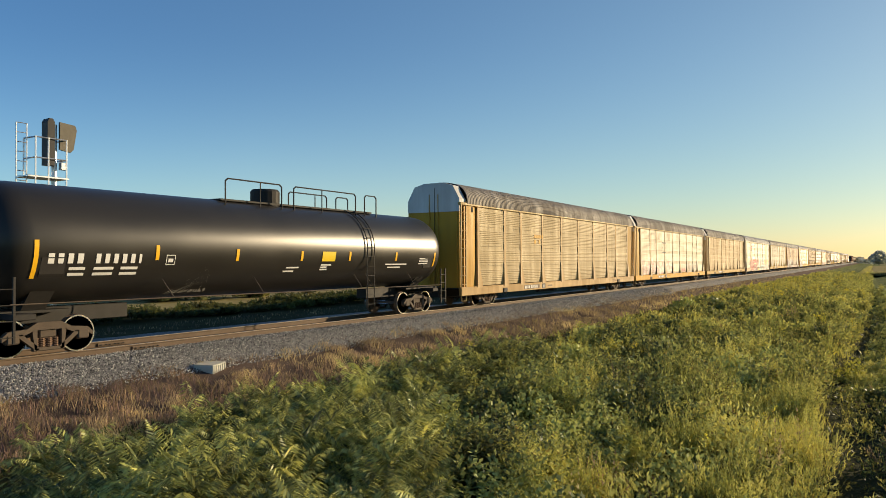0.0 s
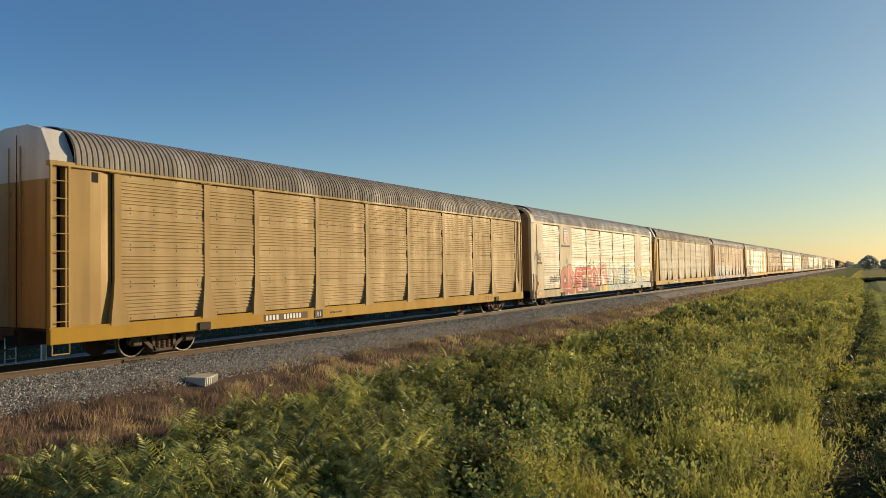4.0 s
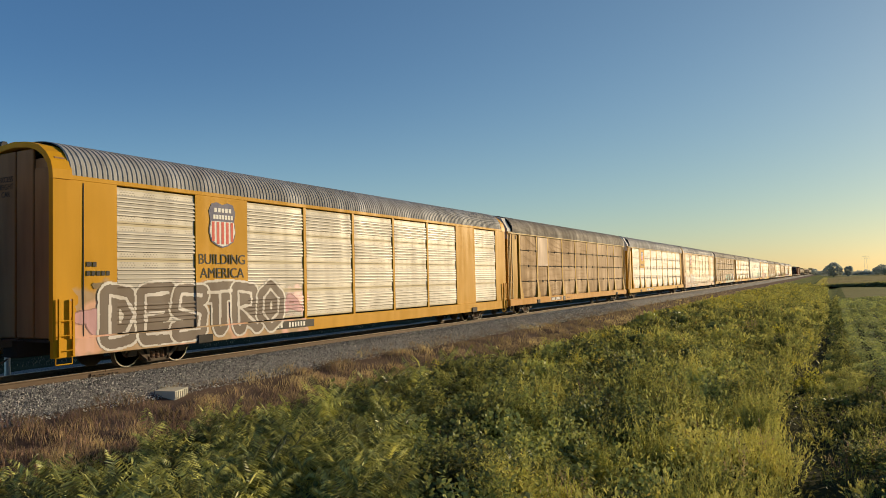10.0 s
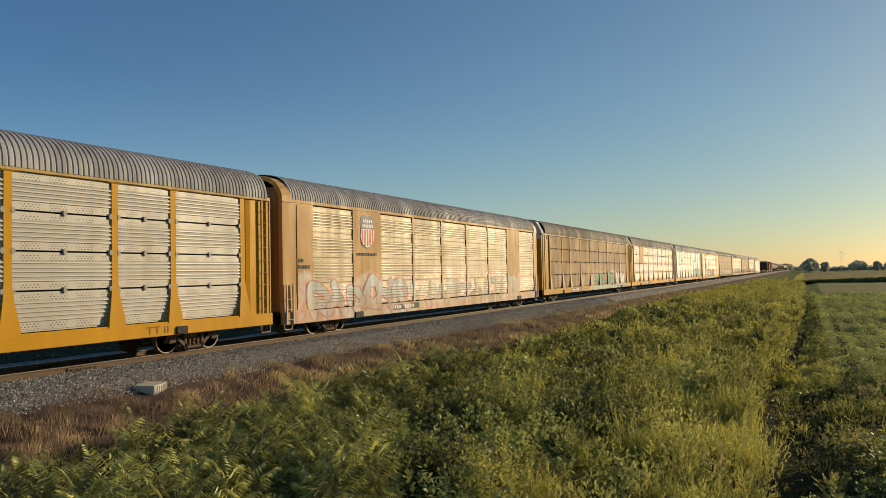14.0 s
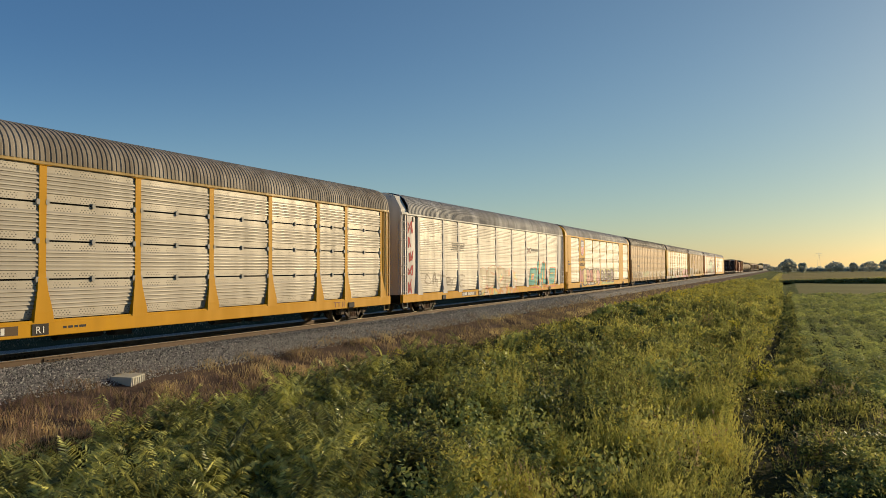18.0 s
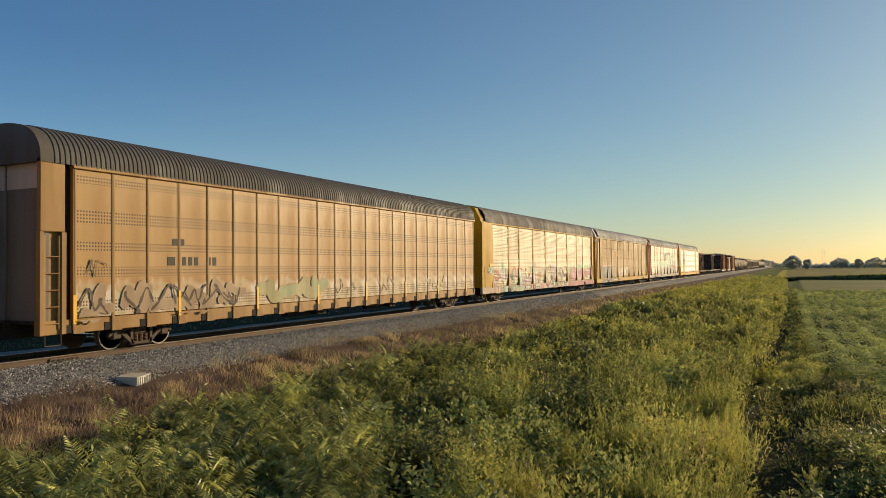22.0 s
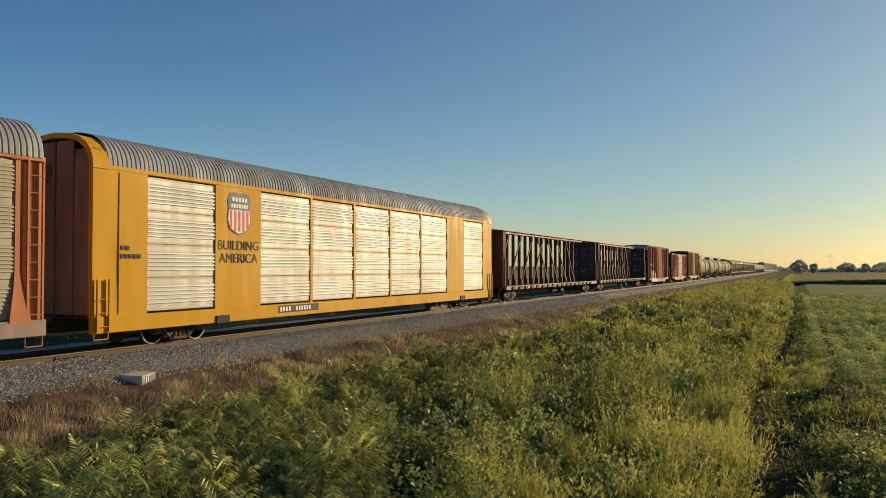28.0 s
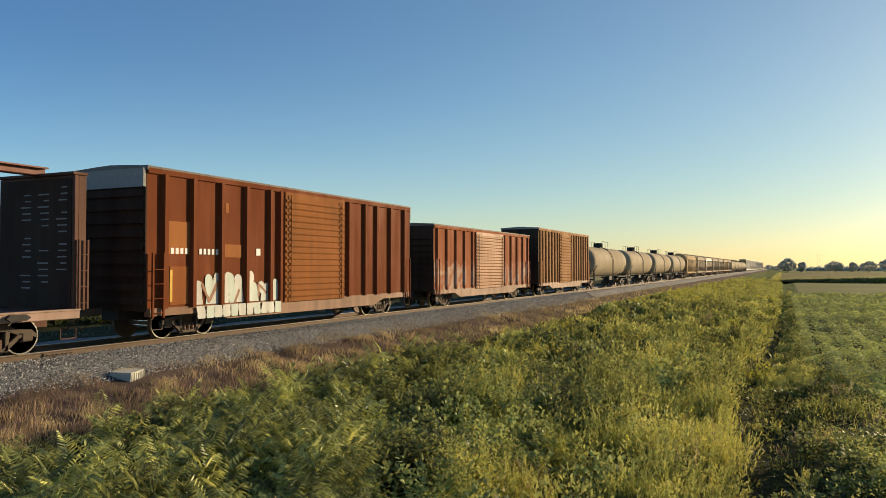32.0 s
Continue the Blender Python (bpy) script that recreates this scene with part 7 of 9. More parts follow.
mural(car11, "posted", [[(-0.6, 1.3), (7.2, 1.45)], [(6.9, 1.0), (7.3, 1.9)], [(11.1, 1.5), (11.3, 1.9)]], 0.30, (0.52, 0.17, 0.03), None, 0.0, "orange sprayed ground", lift=0.003, style="slotted")
word(car11, "posted", "HOUAN", -0.6, 6.85, 1.12, 1.95, 0.17, (0.055, 0.26, 0.16), (0.05, 0.04, 0.03), 0.06, "dark green graffiti letters edged in black", style="slotted", inner=(0.30, 0.46, 0.34))
word(car11, "posted", "OXN", 7.45, 11.0, 0.98, 1.86, 0.26, (0.60, 0.60, 0.52), (0.06, 0.05, 0.04), 0.12, "white graffiti letters edged in black", style="slotted")
spray(car13, "posted", -11.7, -6.5, 1.2, 2.1, ((0.30, 0.27, 0.22),), (0.34, 0.30, 0.25), 131, 0.7, 0.03, 0.015, "thin black scrawl")
spray(car13, "posted", -4.5, 1.6, 1.1, 2.3, ((0.56, 0.50, 0.36), (0.60, 0.52, 0.36)), (0.55, 0.30, 0.20), 132, 1.3, 0.18, 0.05)
piece = [[(5.09, 1.22), (5.46, 2.05), (6.49, 2.05), (6.14, 1.22), (5.09, 1.22)], [(6.64, 1.15), (7.14, 2.6)], [(7.19, 1.62), (7.84, 1.72)], [(7.59, 1.0), (8.26, 2.5)], [(8.64, 2.5), (8.42, 1.28), (8.99, 1.22)], [(10.24, 2.08), (11.34, 2.08), (11.02, 1.22), (9.89, 1.22), (10.14, 1.62), (11.04, 1.62)]]
for n, stroke in enumerate(piece):
    mural(car13, "posted", [[(x + 0.13, z - 0.08) for x, z in stroke]], 0.22, (0.66, 0.46, 0.03), (0.62, 0.13, 0.04), 0.11, "yellow graffiti edged in orange-red", lift=0.005 + 0.001 * n)
    mural(car13, "posted", [stroke], 0.17, (0.05, 0.40, 0.36), (0.10, 0.16, 0.12), 0.025, "teal graffiti letter shape", lift=0.014 + 0.001 * n)
word(car14, "flush", "NSDEUO", -9.4, -1.8, 0.98, 1.88, 0.25, ((0.55, 0.20, 0.17), (0.58, 0.48, 0.20), (0.54, 0.24, 0.20)), (0.05, 0.035, 0.035), 0.12, "pink and yellow bubble graffiti edged in black", lift=0.005)
word(car14, "flush", "OADB", -1.3, 4.7, 0.98, 1.88, 0.29, (0.10, 0.06, 0.085), (0.42, 0.50, 0.13), 0.07, "dark purple bubble graffiti outlined in light green", lift=0.005, inner=(0.42, 0.36, 0.30))
mural(car14, "flush", [[(-1.2, 0.72), (4.4, 0.72)]], 0.10, (0.42, 0.50, 0.13), None, 0.0, "light green band on the sill", lift=0.003)
rngs = random.Random(15)
scrawl = lambda x, w, z0, z1, n: [(x + w * (i / n + rngs.uniform(-0.9, 0.9) / n), rngs.uniform(z0, z1)) for i in range(n + 1)]
for n, (x, w) in enumerate(((-13.0, 0.9), (-11.6, 1.0), (-10.6, 1.3), (-9.3, 0.8), (-8.6, 1.2), (-7.7, 0.9))):
    mural(car15, "ribbed", [scrawl(x, w, 1.0, 1.75, 6)], 0.11, (0.36, 0.25, 0.15), (0.40, 0.30, 0.20), 0.03, "faded brown graffiti", lift=0.003 + 0.0005 * n, curved=True)
    mural(car15, "ribbed", [scrawl(x, w, 1.0, 1.85, 5)], 0.032, (0.07, 0.05, 0.04), None, 0.0, "thin black scrawl", lift=0.008 + 0.0005 * n, curved=True)
mural(car15, "ribbed", [scrawl(-12.8, 0.7, 2.0, 2.5, 7)], 0.02, (0.13, 0.10, 0.06), None, 0.0, "thin black scrawl")
for n, x in enumerate((-5.7, -4.6, -3.6, -2.7)):
    mural(car15, "ribbed", [scrawl(x, 0.8, 1.2, 1.7, 4)], 0.17, ((0.36, 0.33, 0.16), (0.30, 0.34, 0.18))[n % 2], (0.38, 0.31, 0.15), 0.06, "dull green graffiti", lift=0.003 + 0.0006 * n, curved=True)
for n, x in enumerate((-1.2, -0.2, 2.3, 3.1, 6.9, 7.6, 8.4)):
    mural(car15, "ribbed", [scrawl(x, 0.6, 1.15, 1.8, 4)], 0.025 if n < 4 else 0.045, (0.62, 0.52, 0.38) if n > 3 else (0.50, 0.38, 0.22), None, 0.0, "white scrawl", lift=0.004 + 0.0006 * n, curved=True)
# the spray-painted side of the sixteenth rack, rear part first
mural(car16, "posted", [[(-4.16, 1.66), (-2.12, 1.81)], [(-1.94, 1.59), (1.26, 1.66)], [(-3.94, 1.0), (-1.94, 0.94)]], 0.3, (0.52, 0.44, 0.3), None, 0, "buff sprayed ground", lift=0.003)
mural(car16, "posted", [[(-2.12, 1.24), (-1.5, 1.8), (-0.45, 2.24)], [(-0.84, 1.56), (0.16, 2.08)], [(0.27, 1.37), (1.26, 1.91)], [(-1.4, 1.28), (-0.84, 1.11)]], 0.17, (0.31, 0.22, 0.12), None, 0, "brown sprayed arrows", lift=0.0033)
mural(car16, "posted", [[(-0.04, 1.54), (1.04, 1.1)], [(-1.77, 1.59), (-1.55, 1.14)], [(-3.72, 1.11), (-3.1, 1.22)]], 0.13, (0.2, 0.24, 0.13), None, 0, "olive sprayed wedges", lift=0.0036)
mural(car16, "posted", [[(-1.76, 0.93), (-1.12, 0.75)], [(-0.44, 0.93), (0.17, 0.82)], [(-3.42, 1.23), (-2.86, 1.0)]], 0.13, (0.08, 0.08, 0.16), None, 0, "navy sprayed patches", lift=0.0039)
mural(car16, "posted", [[(-4.77, 0.86), (-4.29, 0.76)], [(-5.36, 1.7), (-5.17, 1.44)], [(-1.03, 0.89), (-0.84, 0.8)], [(-2.62, 0.77), (-2.28, 0.82)]], 0.15, (0.55, 0.14, 0.11), None, 0, "red sprayed patches", lift=0.0042)
mural(car16, "posted", [[(-3.41, 0.76), (-2.86, 0.79)], [(-4.5, 1.54), (-4.36, 1.15)], [(1.15, 1.17), (1.45, 1.08)]], 0.13, (0.36, 0.28, 0.38), None, 0, "violet sprayed patches", lift=0.0045)
mural(car16, "posted", [[(-2.54, 1.12), (-2.2, 1.46), (-2.38, 1.89), (-1.94, 1.74), (-1.56, 2.32), (-1.55, 1.58)], [(-1.55, 1.07), (-0.25, 1.7), (0.16, 2.24), (0.64, 2.0), (1.15, 2.32), (1.26, 1.5)], [(-3.86, 0.92), (-3.57, 1.31), (-3.18, 0.95), (-2.78, 1.2)], [(-1.03, 0.66), (-0.04, 0.99), (1.15, 1.01)], [(1.85, 1.31), (2.46, 1.81), (3.24, 1.88), (3.78, 1.6)], [(-4.15, 1.27), (-3.72, 2.31), (-2.63, 2.38), (-2.37, 1.75)]], 0.03, (0.68, 0.65, 0.56), None, 0, "white sprayed arrow outlines", lift=0.0048)
mural(car16, "posted", [[(4.76, 1.62), (5.24, 1.94), (6.02, 2.14), (7.23, 2.15), (9.22, 2.12), (12.32, 2.02)]], 0.24, (0.4, 0.55, 0.31), None, 0, "pale green sprayed halo", lift=0.0051)
mural(car16, "posted", [[(4.76, 0.77), (7.43, 0.78), (13.44, 0.79)]], 0.2, (0.42, 0.15, 0.17), None, 0, "maroon paint over the sill", lift=0.0054)
mural(car16, "posted", [[(5.19, 1.24), (5.74, 1.68), (6.37, 1.92), (7.05, 1.69), (7.17, 1.37), (5.19, 1.15)], [(7.69, 1.72), (8.36, 1.52), (9.15, 1.78), (9.07, 1.4)], [(9.97, 1.67), (10.61, 1.46), (11.35, 1.75), (12.14, 1.73), (12.14, 1.36)]], 0.33, (0.46, 0.21, 0.22), (0.52, 0.56, 0.36), 0.035, "dusty pink bubble letters edged in pale green", lift=0.0057)
mural(car16, "posted", [[(5.18, 1.69), (5.4, 1.93), (5.74, 1.79), (6.1, 2.16), (6.43, 2.16), (6.67, 1.98), (7.23, 2.0)], [(5.74, 1.03), (5.85, 1.19), (6.32, 1.23), (6.44, 1.1), (5.85, 1.0)], [(6.08, 1.67), (6.2, 1.32), (6.92, 1.56), (7.05, 1.2)], [(7.58, 1.93), (7.95, 1.26), (8.43, 1.33), (9.22, 2.1)], [(10.13, 2.05), (10.37, 1.76), (10.94, 2.09), (11.44, 1.92), (12.23, 2.1)], [(9.97, 1.28), (10.77, 1.55), (11.61, 1.43)]], 0.018, (0.2, 0.09, 0.09), None, 0, "thin dark letter lines", lift=0.006)
mural(car16, "posted", [[(0.0, 1.56), (0.35, 1.05), (0.63, 0.76)], [(1.44, 1.22), (1.8, 0.89)], [(2.36, 1.87), (2.8, 1.41)]], 0.27, (0.21, 0.27, 0.13), None, 0, "dull green sprayed blocks", lift=0.0063)
mural(car16, "posted", [[(0.07, 2.07), (0.94, 2.1)], [(2.71, 1.93), (2.89, 1.6)], [(1.32, 1.89), (1.4, 1.4)]], 0.22, (0.42, 0.36, 0.4), None, 0, "lilac sprayed blocks", lift=0.0066)
mural(car16, "posted", [[(0.66, 1.3), (1.21, 1.24)], [(2.16, 0.79), (2.29, 0.75)], [(1.71, 1.7), (1.99, 1.62)]], 0.17, (0.5, 0.15, 0.08), None, 0, "brick red sprayed blocks", lift=0.0069)
mural(car16, "posted", [[(-0.1, 1.5), (-0.14, 0.92)], [(1.03, 0.94), (1.14, 0.79)], [(1.69, 1.46), (1.91, 1.52)], [(3.2, 0.87), (3.76, 0.91)]], 0.15, (0.07, 0.08, 0.15), None, 0, "navy sprayed blocks", lift=0.0072)
mural(car16, "posted", [[(2.95, 1.87), (3.57, 1.47), (4.15, 1.58)], [(-0.2, 2.17), (-0.12, 2.07)], [(2.58, 0.91), (2.84, 0.97)]], 0.12, (0.13, 0.09, 0.06), None, 0, "dark brown sprayed wedges", lift=0.0075)
mural(car16, "posted", [[(-0.0, 2.03), (0.04, 1.99)], [(1.89, 1.88), (1.94, 1.83)], [(2.43, 0.9), (2.46, 0.86)]], 0.09, (0.64, 0.5, 0.1), None, 0, "yellow sprayed dots", lift=0.0078)
mural(car16, "posted", [[(-0.2, 1.63), (0.43, 1.59), (0.46, 1.31), (0.86, 0.95), (1.27, 1.71)], [(-0.19, 0.75), (0.49, 0.83), (-0.13, 1.13)], [(1.37, 0.98), (2.0, 0.7), (2.25, 0.82), (1.6, 1.38), (1.99, 1.52), (2.1, 1.08), (2.52, 0.73), (3.29, 1.15), (4.15, 1.04)], [(1.99, 1.77), (2.24, 2.14), (2.67, 1.62), (3.02, 2.14), (4.05, 1.83)], [(2.67, 0.68), (3.48, 0.87), (4.15, 0.73)]], 0.032, (0.68, 0.65, 0.56), None, 0, "white sprayed outlines", lift=0.0081)
mural(car16, "posted", [[(3.38, 2.23), (3.52, 2.11), (3.66, 2.27), (3.81, 2.09), (3.95, 2.23), (4.15, 2.13)]], 0.016, (0.1, 0.08, 0.06), None, 0, "thin black scrawl", lift=0.0084)
mural(car16, "posted", [[(-7.12, 1.3), (-4.58, 1.28)], [(-12.07, 1.31), (-11.94, 0.91)], [(-7.01, 0.81), (-7.11, 0.77)]], 0.27, (0.55, 0.42, 0.4), None, 0, "faded pink sprayed ground", lift=0.0087)
mural(car16, "posted", [[(-8.4, 1.85), (-8.4, 1.12)], [(-7.38, 1.79), (-7.4, 0.71)], [(-10.58, 2.3), (-10.29, 1.99)], [(-10.59, 0.89), (-10.0, 0.81)], [(-9.03, 0.78), (-8.4, 0.89)], [(-8.11, 0.64), (-7.22, 0.66)], [(-4.83, 2.05), (-4.64, 1.91)]], 0.19, (0.31, 0.52, 0.38), None, 0, "mint green sprayed shapes", lift=0.009)
mural(car16, "posted", [[(-8.7, 1.51), (-8.63, 2.0), (-8.36, 2.17), (-8.1, 2.03), (-8.0, 1.53)], [(-9.26, 1.9), (-8.77, 1.59)], [(-9.55, 0.94), (-9.07, 0.78)], [(-7.83, 1.51), (-7.73, 1.95), (-7.53, 2.15)], [(-11.67, 0.63), (-11.53, 0.95)], [(-11.88, 1.94), (-11.26, 1.87), (-11.04, 1.59), (-11.6, 1.41), (-11.94, 1.56)], [(-4.64, 0.75), (-4.19, 0.77)]], 0.08, (0.54, 0.16, 0.13), None, 0, "red sprayed loops", lift=0.0093)
mural(car16, "posted", [[(-11.91, 1.81), (-11.33, 1.73), (-11.18, 1.6), (-11.67, 1.53)], [(-9.47, 1.21), (-9.03, 1.04)], [(-9.47, 1.43), (-8.86, 1.32)]], 0.07, (0.6, 0.36, 0.33), None, 0, "pink sprayed loops", lift=0.0096)
mural(car16, "posted", [[(-9.51, 1.68), (-8.77, 1.44)], [(-9.97, 2.02), (-10.0, 1.45)], [(-9.88, 0.84), (-9.38, 0.97)], [(-10.17, 1.63), (-9.88, 1.62)], [(-6.03, 2.06), (-5.97, 1.99)]], 0.1, (0.11, 0.1, 0.11), None, 0, "dark grey sprayed bars", lift=0.0099)
mural(car16, "posted", [[(-10.78, 1.67), (-10.48, 1.71), (-10.24, 1.61)], [(-10.63, 1.92), (-10.58, 1.54)], [(-10.36, 1.53), (-10.48, 1.4)], [(-6.91, 1.53), (-6.14, 1.43)], [(-11.39, 1.24), (-11.46, 0.65)]], 0.16, (0.58, 0.55, 0.55), (0.16, 0.14, 0.14), 0.025, "pale lilac sprayed shapes", lift=0.0102)
mural(car16, "posted", [[(-11.22, 1.13), (-10.74, 1.07)], [(-8.21, 0.72), (-8.06, 0.66)], [(-12.0, 0.76), (-11.87, 0.73)]], 0.16, (0.62, 0.43, 0.19), None, 0, "orange-tan sprayed patch", lift=0.0105)
mural(car16, "posted", [[(-7.22, 2.11), (-6.7, 2.02), (-6.14, 1.76), (-5.74, 1.37), (-6.02, 1.04), (-6.58, 0.95), (-7.06, 1.13)], [(-6.47, 1.44), (-6.14, 1.26), (-6.58, 1.11)], [(-5.68, 1.37), (-4.83, 1.87)], [(-11.04, 1.12), (-10.55, 0.75)], [(-10.55, 1.54), (-10.45, 1.12), (-10.36, 1.15)]], 0.022, (0.09, 0.07, 0.06), None, 0, "thin black sprayed curves", lift=0.0108)
mural(car16, "posted", [[(-3.72, 1.53), (-2.73, 1.55)]], 0.24, (0.44, 0.27, 0.15), None, 0, "brown sprayed torso", lift=0.0111)
mural(car16, "posted", [[(-3.92, 2.36), (-3.99, 1.99), (-3.65, 1.85), (-3.79, 1.35), (-4.05, 1.08)], [(-3.65, 2.45), (-3.72, 2.04)], [(-3.45, 2.41), (-3.44, 1.99), (-2.95, 1.94)], [(-2.29, 2.41), (-2.58, 1.98), (-2.95, 1.94)], [(-2.06, 2.22), (-2.28, 1.73), (-2.21, 1.34), (-2.66, 1.02)], [(-4.06, 2.41), (-3.95, 2.04)]], 0.03, (0.66, 0.62, 0.54), None, 0, "white sprayed figure outline", lift=0.0114)
word(car16, "flush", "UOND", -13.15, -12.2, 1.85, 2.15, 0.05, (0.10, 0.26, 0.16), (0.68, 0.64, 0.52), 0.04, "small green tag edged in white")
part("warning_label", Geo().box(-12.95, -12.35, -1.545, -1.537, 2.25, 2.42), plain("yellow_label", (0.70, 0.42, 0.03), 0.5), car16, "yellow warning label")
mural(car17, "posted", [[(-12.1, 0.82), (-7.8, 0.82)]], 0.2, (0.10, 0.08, 0.065), None, 0.0, "black sprayed band", lift=0.003, style="dashed")
for n, (x, w) in enumerate(((-11.85, 0.0), (-10.95, 0.05), (-10.0, 0.1), (-8.95, 0.1), (-8.1, 0.05))):
    mural(car17, "posted", [[(x - w, 1.0), (x - 0.08, 1.75), (x + 0.1 + w, 1.72), (x + w, 0.95)]], 0.40, (0.13, 0.105, 0.08), (0.66, 0.63, 0.57), 0.045, "black bubble graffiti outlined in white", lift=0.006 + 0.0007 * n, style="dashed", curved=True)
word(car17, "posted", "NEXT", -3.1, 1.05, 1.28, 1.92, 0.085, (0.50, 0.42, 0.32), (0.56, 0.47, 0.36), 0.03, "faded white letters", style="dashed")
spray(car18, "posted", -6.0, 0.8, 0.9, 2.6, ((0.36, 0.50, 0.36), (0.48, 0.44, 0.36)), (0.22, 0.17, 0.15), 181, 1.6, 0.25, 0.08, "mint green and grey graffiti")
for n, (c, r, pts) in enumerate(((0, 0.62, [(-3.4, 2.3), (-1.4, 2.7), (0.6, 2.2)]), (1, 0.5, [(-1.2, 3.3), (0.8, 3.6), (2.0, 3.4)]), (0, 0.75, [(1.2, 2.6), (3.2, 2.5), (4.5, 2.7), (4.6, 3.4)]), (0, 0.42, [(4.4, 3.5), (4.5, 4.25)]), (0, 0.5, [(1.0, 3.2), (2.8, 3.3), (4.6, 3.2)]), (1, 0.26, [(2.2, 4.1), (3.4, 3.95), (4.2, 3.9)]), (1, 0.20, [(4.4, 2.6), (5.3, 2.75), (5.5, 3.6)]), (2, 0.14, [(5.6, 2.2), (7.0, 2.1), (8.6, 2.0), (10.6, 2.05)]), (1, 0.10, [(5.9, 3.55), (7.4, 3.5), (8.0, 3.5)]), (3, 0.45, [(-6.0, 1.35), (2.0, 1.4), (10.8, 1.4)]))):
    mural(car18, "posted", [pts], r, ((0.42, 0.56, 0.40), (0.21, 0.175, 0.145), (0.42, 0.17, 0.13), (0.33, 0.29, 0.24))[c], None, 0.0, ("mint green", "dark grey-brown", "faded red", "grey-brown")[c] + " sprayed shape", lift=0.0112 + 0.0011 * n, curved=True)
spray(car18, "posted", 6.4, 10.8, 2.2, 3.0, ((0.20, 0.17, 0.14),), (0.36, 0.31, 0.26), 183, 0.8, 0.06, 0.03, "dark scrawled writing")
spray(car18, "posted", 1.4, 11.0, 1.05, 1.85, ((0.44, 0.40, 0.34),), (0.24, 0.20, 0.17), 184, 1.6, 0.03, 0.02, "thin pale scrawl")
for n, x in enumerate((3.38, 6.33, 8.35)):
    mural(car18, "posted", [[(x, 1.0), (x, 1.5 + 0.9 * (n == 0))]], 0.22, (0.42, 0.56, 0.40), None, 0.0, "mint green paint on the post foot", lift=0.0245)

BROWN = paint("dark_brown_steel", (0.16, 0.075, 0.050), (0.05, 0.035, 0.028), 0.5, 0.6, gloss=0.12)
centrebeam(570.00, 594.20, 570.40, 593.50, BROWN, "empty dark brown centre-beam flatcar with open truss")
centrebeam(594.20, 618.40, 594.90, 617.35, BROWN, "second empty dark brown centre-beam flatcar")
# end faces turned from the sun: their shade is in the paint colour
end_shade = paint("shaded_end", (0.035, 0.020, 0.015), amount=0.4, rough=0.7, gloss=0.06)
box_brown = paint("boxcar_brown", (0.19, 0.050, 0.014), (0.10, 0.035, 0.02), 0.5, 0.65, gloss=0.06)
orange_patch = paint("orange_patch", (0.36, 0.13, 0.035), amount=0.35, rough=0.65, gloss=0.06)
box1 = boxcar(618.40, 637.20, 619.60, 635.83, 5.12, box_brown, paint("rusty_door", (0.30, 0.10, 0.02), amount=0.4, rough=0.65, gloss=0.06), end_shade, paint("boxcar_roof", (0.20, 0.17, 0.15)), (0.65, 1.8, 3.05, 4.27, 5.53, 6.1, 10.7, 12.0, 13.0, 14.25, 15.6), (6.3, 10.3), "rusty brown boxcar with ribbed door and white graffiti", paint("boxcar_sill", (0.26, 0.12, 0.06), amount=0.5), ((0.82, 1.73, 2.57, 3.56, orange_patch), (0.88, 1.64, 1.05, 2.2, paint("rust_patch", (0.28, 0.085, 0.02), amount=0.3, rough=0.65, gloss=0.06)), (3.2, 4.05, 2.5, 2.93, orange_patch), (3.26, 3.42, 3.97, 4.28, orange_patch)), 0.12)
rngb = random.Random(32)
for n in range(11):
    x = -6.1 + 0.38 * n
    mural(box1, "boxcar", [[(x, 0.66), (x + rngb.uniform(-0.1, 0.1), 1.3), (x + rngb.uniform(-0.15, 0.15), 1.45 + 0.45 * rngb.random())]], 0.17, ((0.62, 0.61, 0.54), (0.52, 0.58, 0.50))[n % 3 == 1], None, 0.0, "white sprayed drips", lift=0.003 + 0.0006 * n)
for n, pts in enumerate(([(-6.0, 1.6), (-5.7, 1.1), (-5.3, 1.7)], [(-4.5, 1.0), (-4.3, 1.4)], [(-3.3, 1.2), (-3.3, 1.6), (-2.9, 1.3)])):
    mural(box1, "boxcar", [pts], 0.05, (0.30, 0.13, 0.06), None, 0.0, "rust showing through the white", lift=0.012)
part("yellow_strip", Geo().box(-7.32, -7.22, -1.475, -1.46, 1.15, 2.1), plain("yellow_strip", (0.62, 0.36, 0.03), 0.6), box1, "faded yellow strip")
bars(box1, WHITE, -7.3, -1.475, 2.58, 0.18, (0.12, 0.12, 0.12, 0.12), gap=0.4), bars(box1, WHITE, -6.12, -1.475, 2.58, 0.18, (0.11,) * 5, gap=0.4), bars(box1, WHITE, -3.4, -1.475, 2.58, 0.24, (0.22,))
boxcar(637.20, 655.30, 638.56, 654.20, 4.45, paint("boxcar_red", (0.30, 0.09, 0.03), (0.15, 0.05, 0.03), 0.45, 0.65, gloss=0.06, graffiti=(-8, 8, 1.5, 2.4, 1.0, 28, ((0.36, 0.15, 0.08), (0.5, 0.4, 0.32), (0.34, 0.14, 0.07), (0.34, 0.14, 0.07)), (0.34, 0.14, 0.07))), paint("patched_door", (0.36, 0.15, 0.055), amount=0.4), end_shade, paint("boxcar_roof", (0.20, 0.17, 0.15)), (0.4, 1.6, 2.8, 4.0, 5.2, 10.6, 11.8, 13.0, 14.2, 15.3), (5.6, 10.2), "low red-brown boxcar with a paler patched door", paint("boxcar_sill", (0.26, 0.12, 0.06), amount=0.5), (), 0.1)
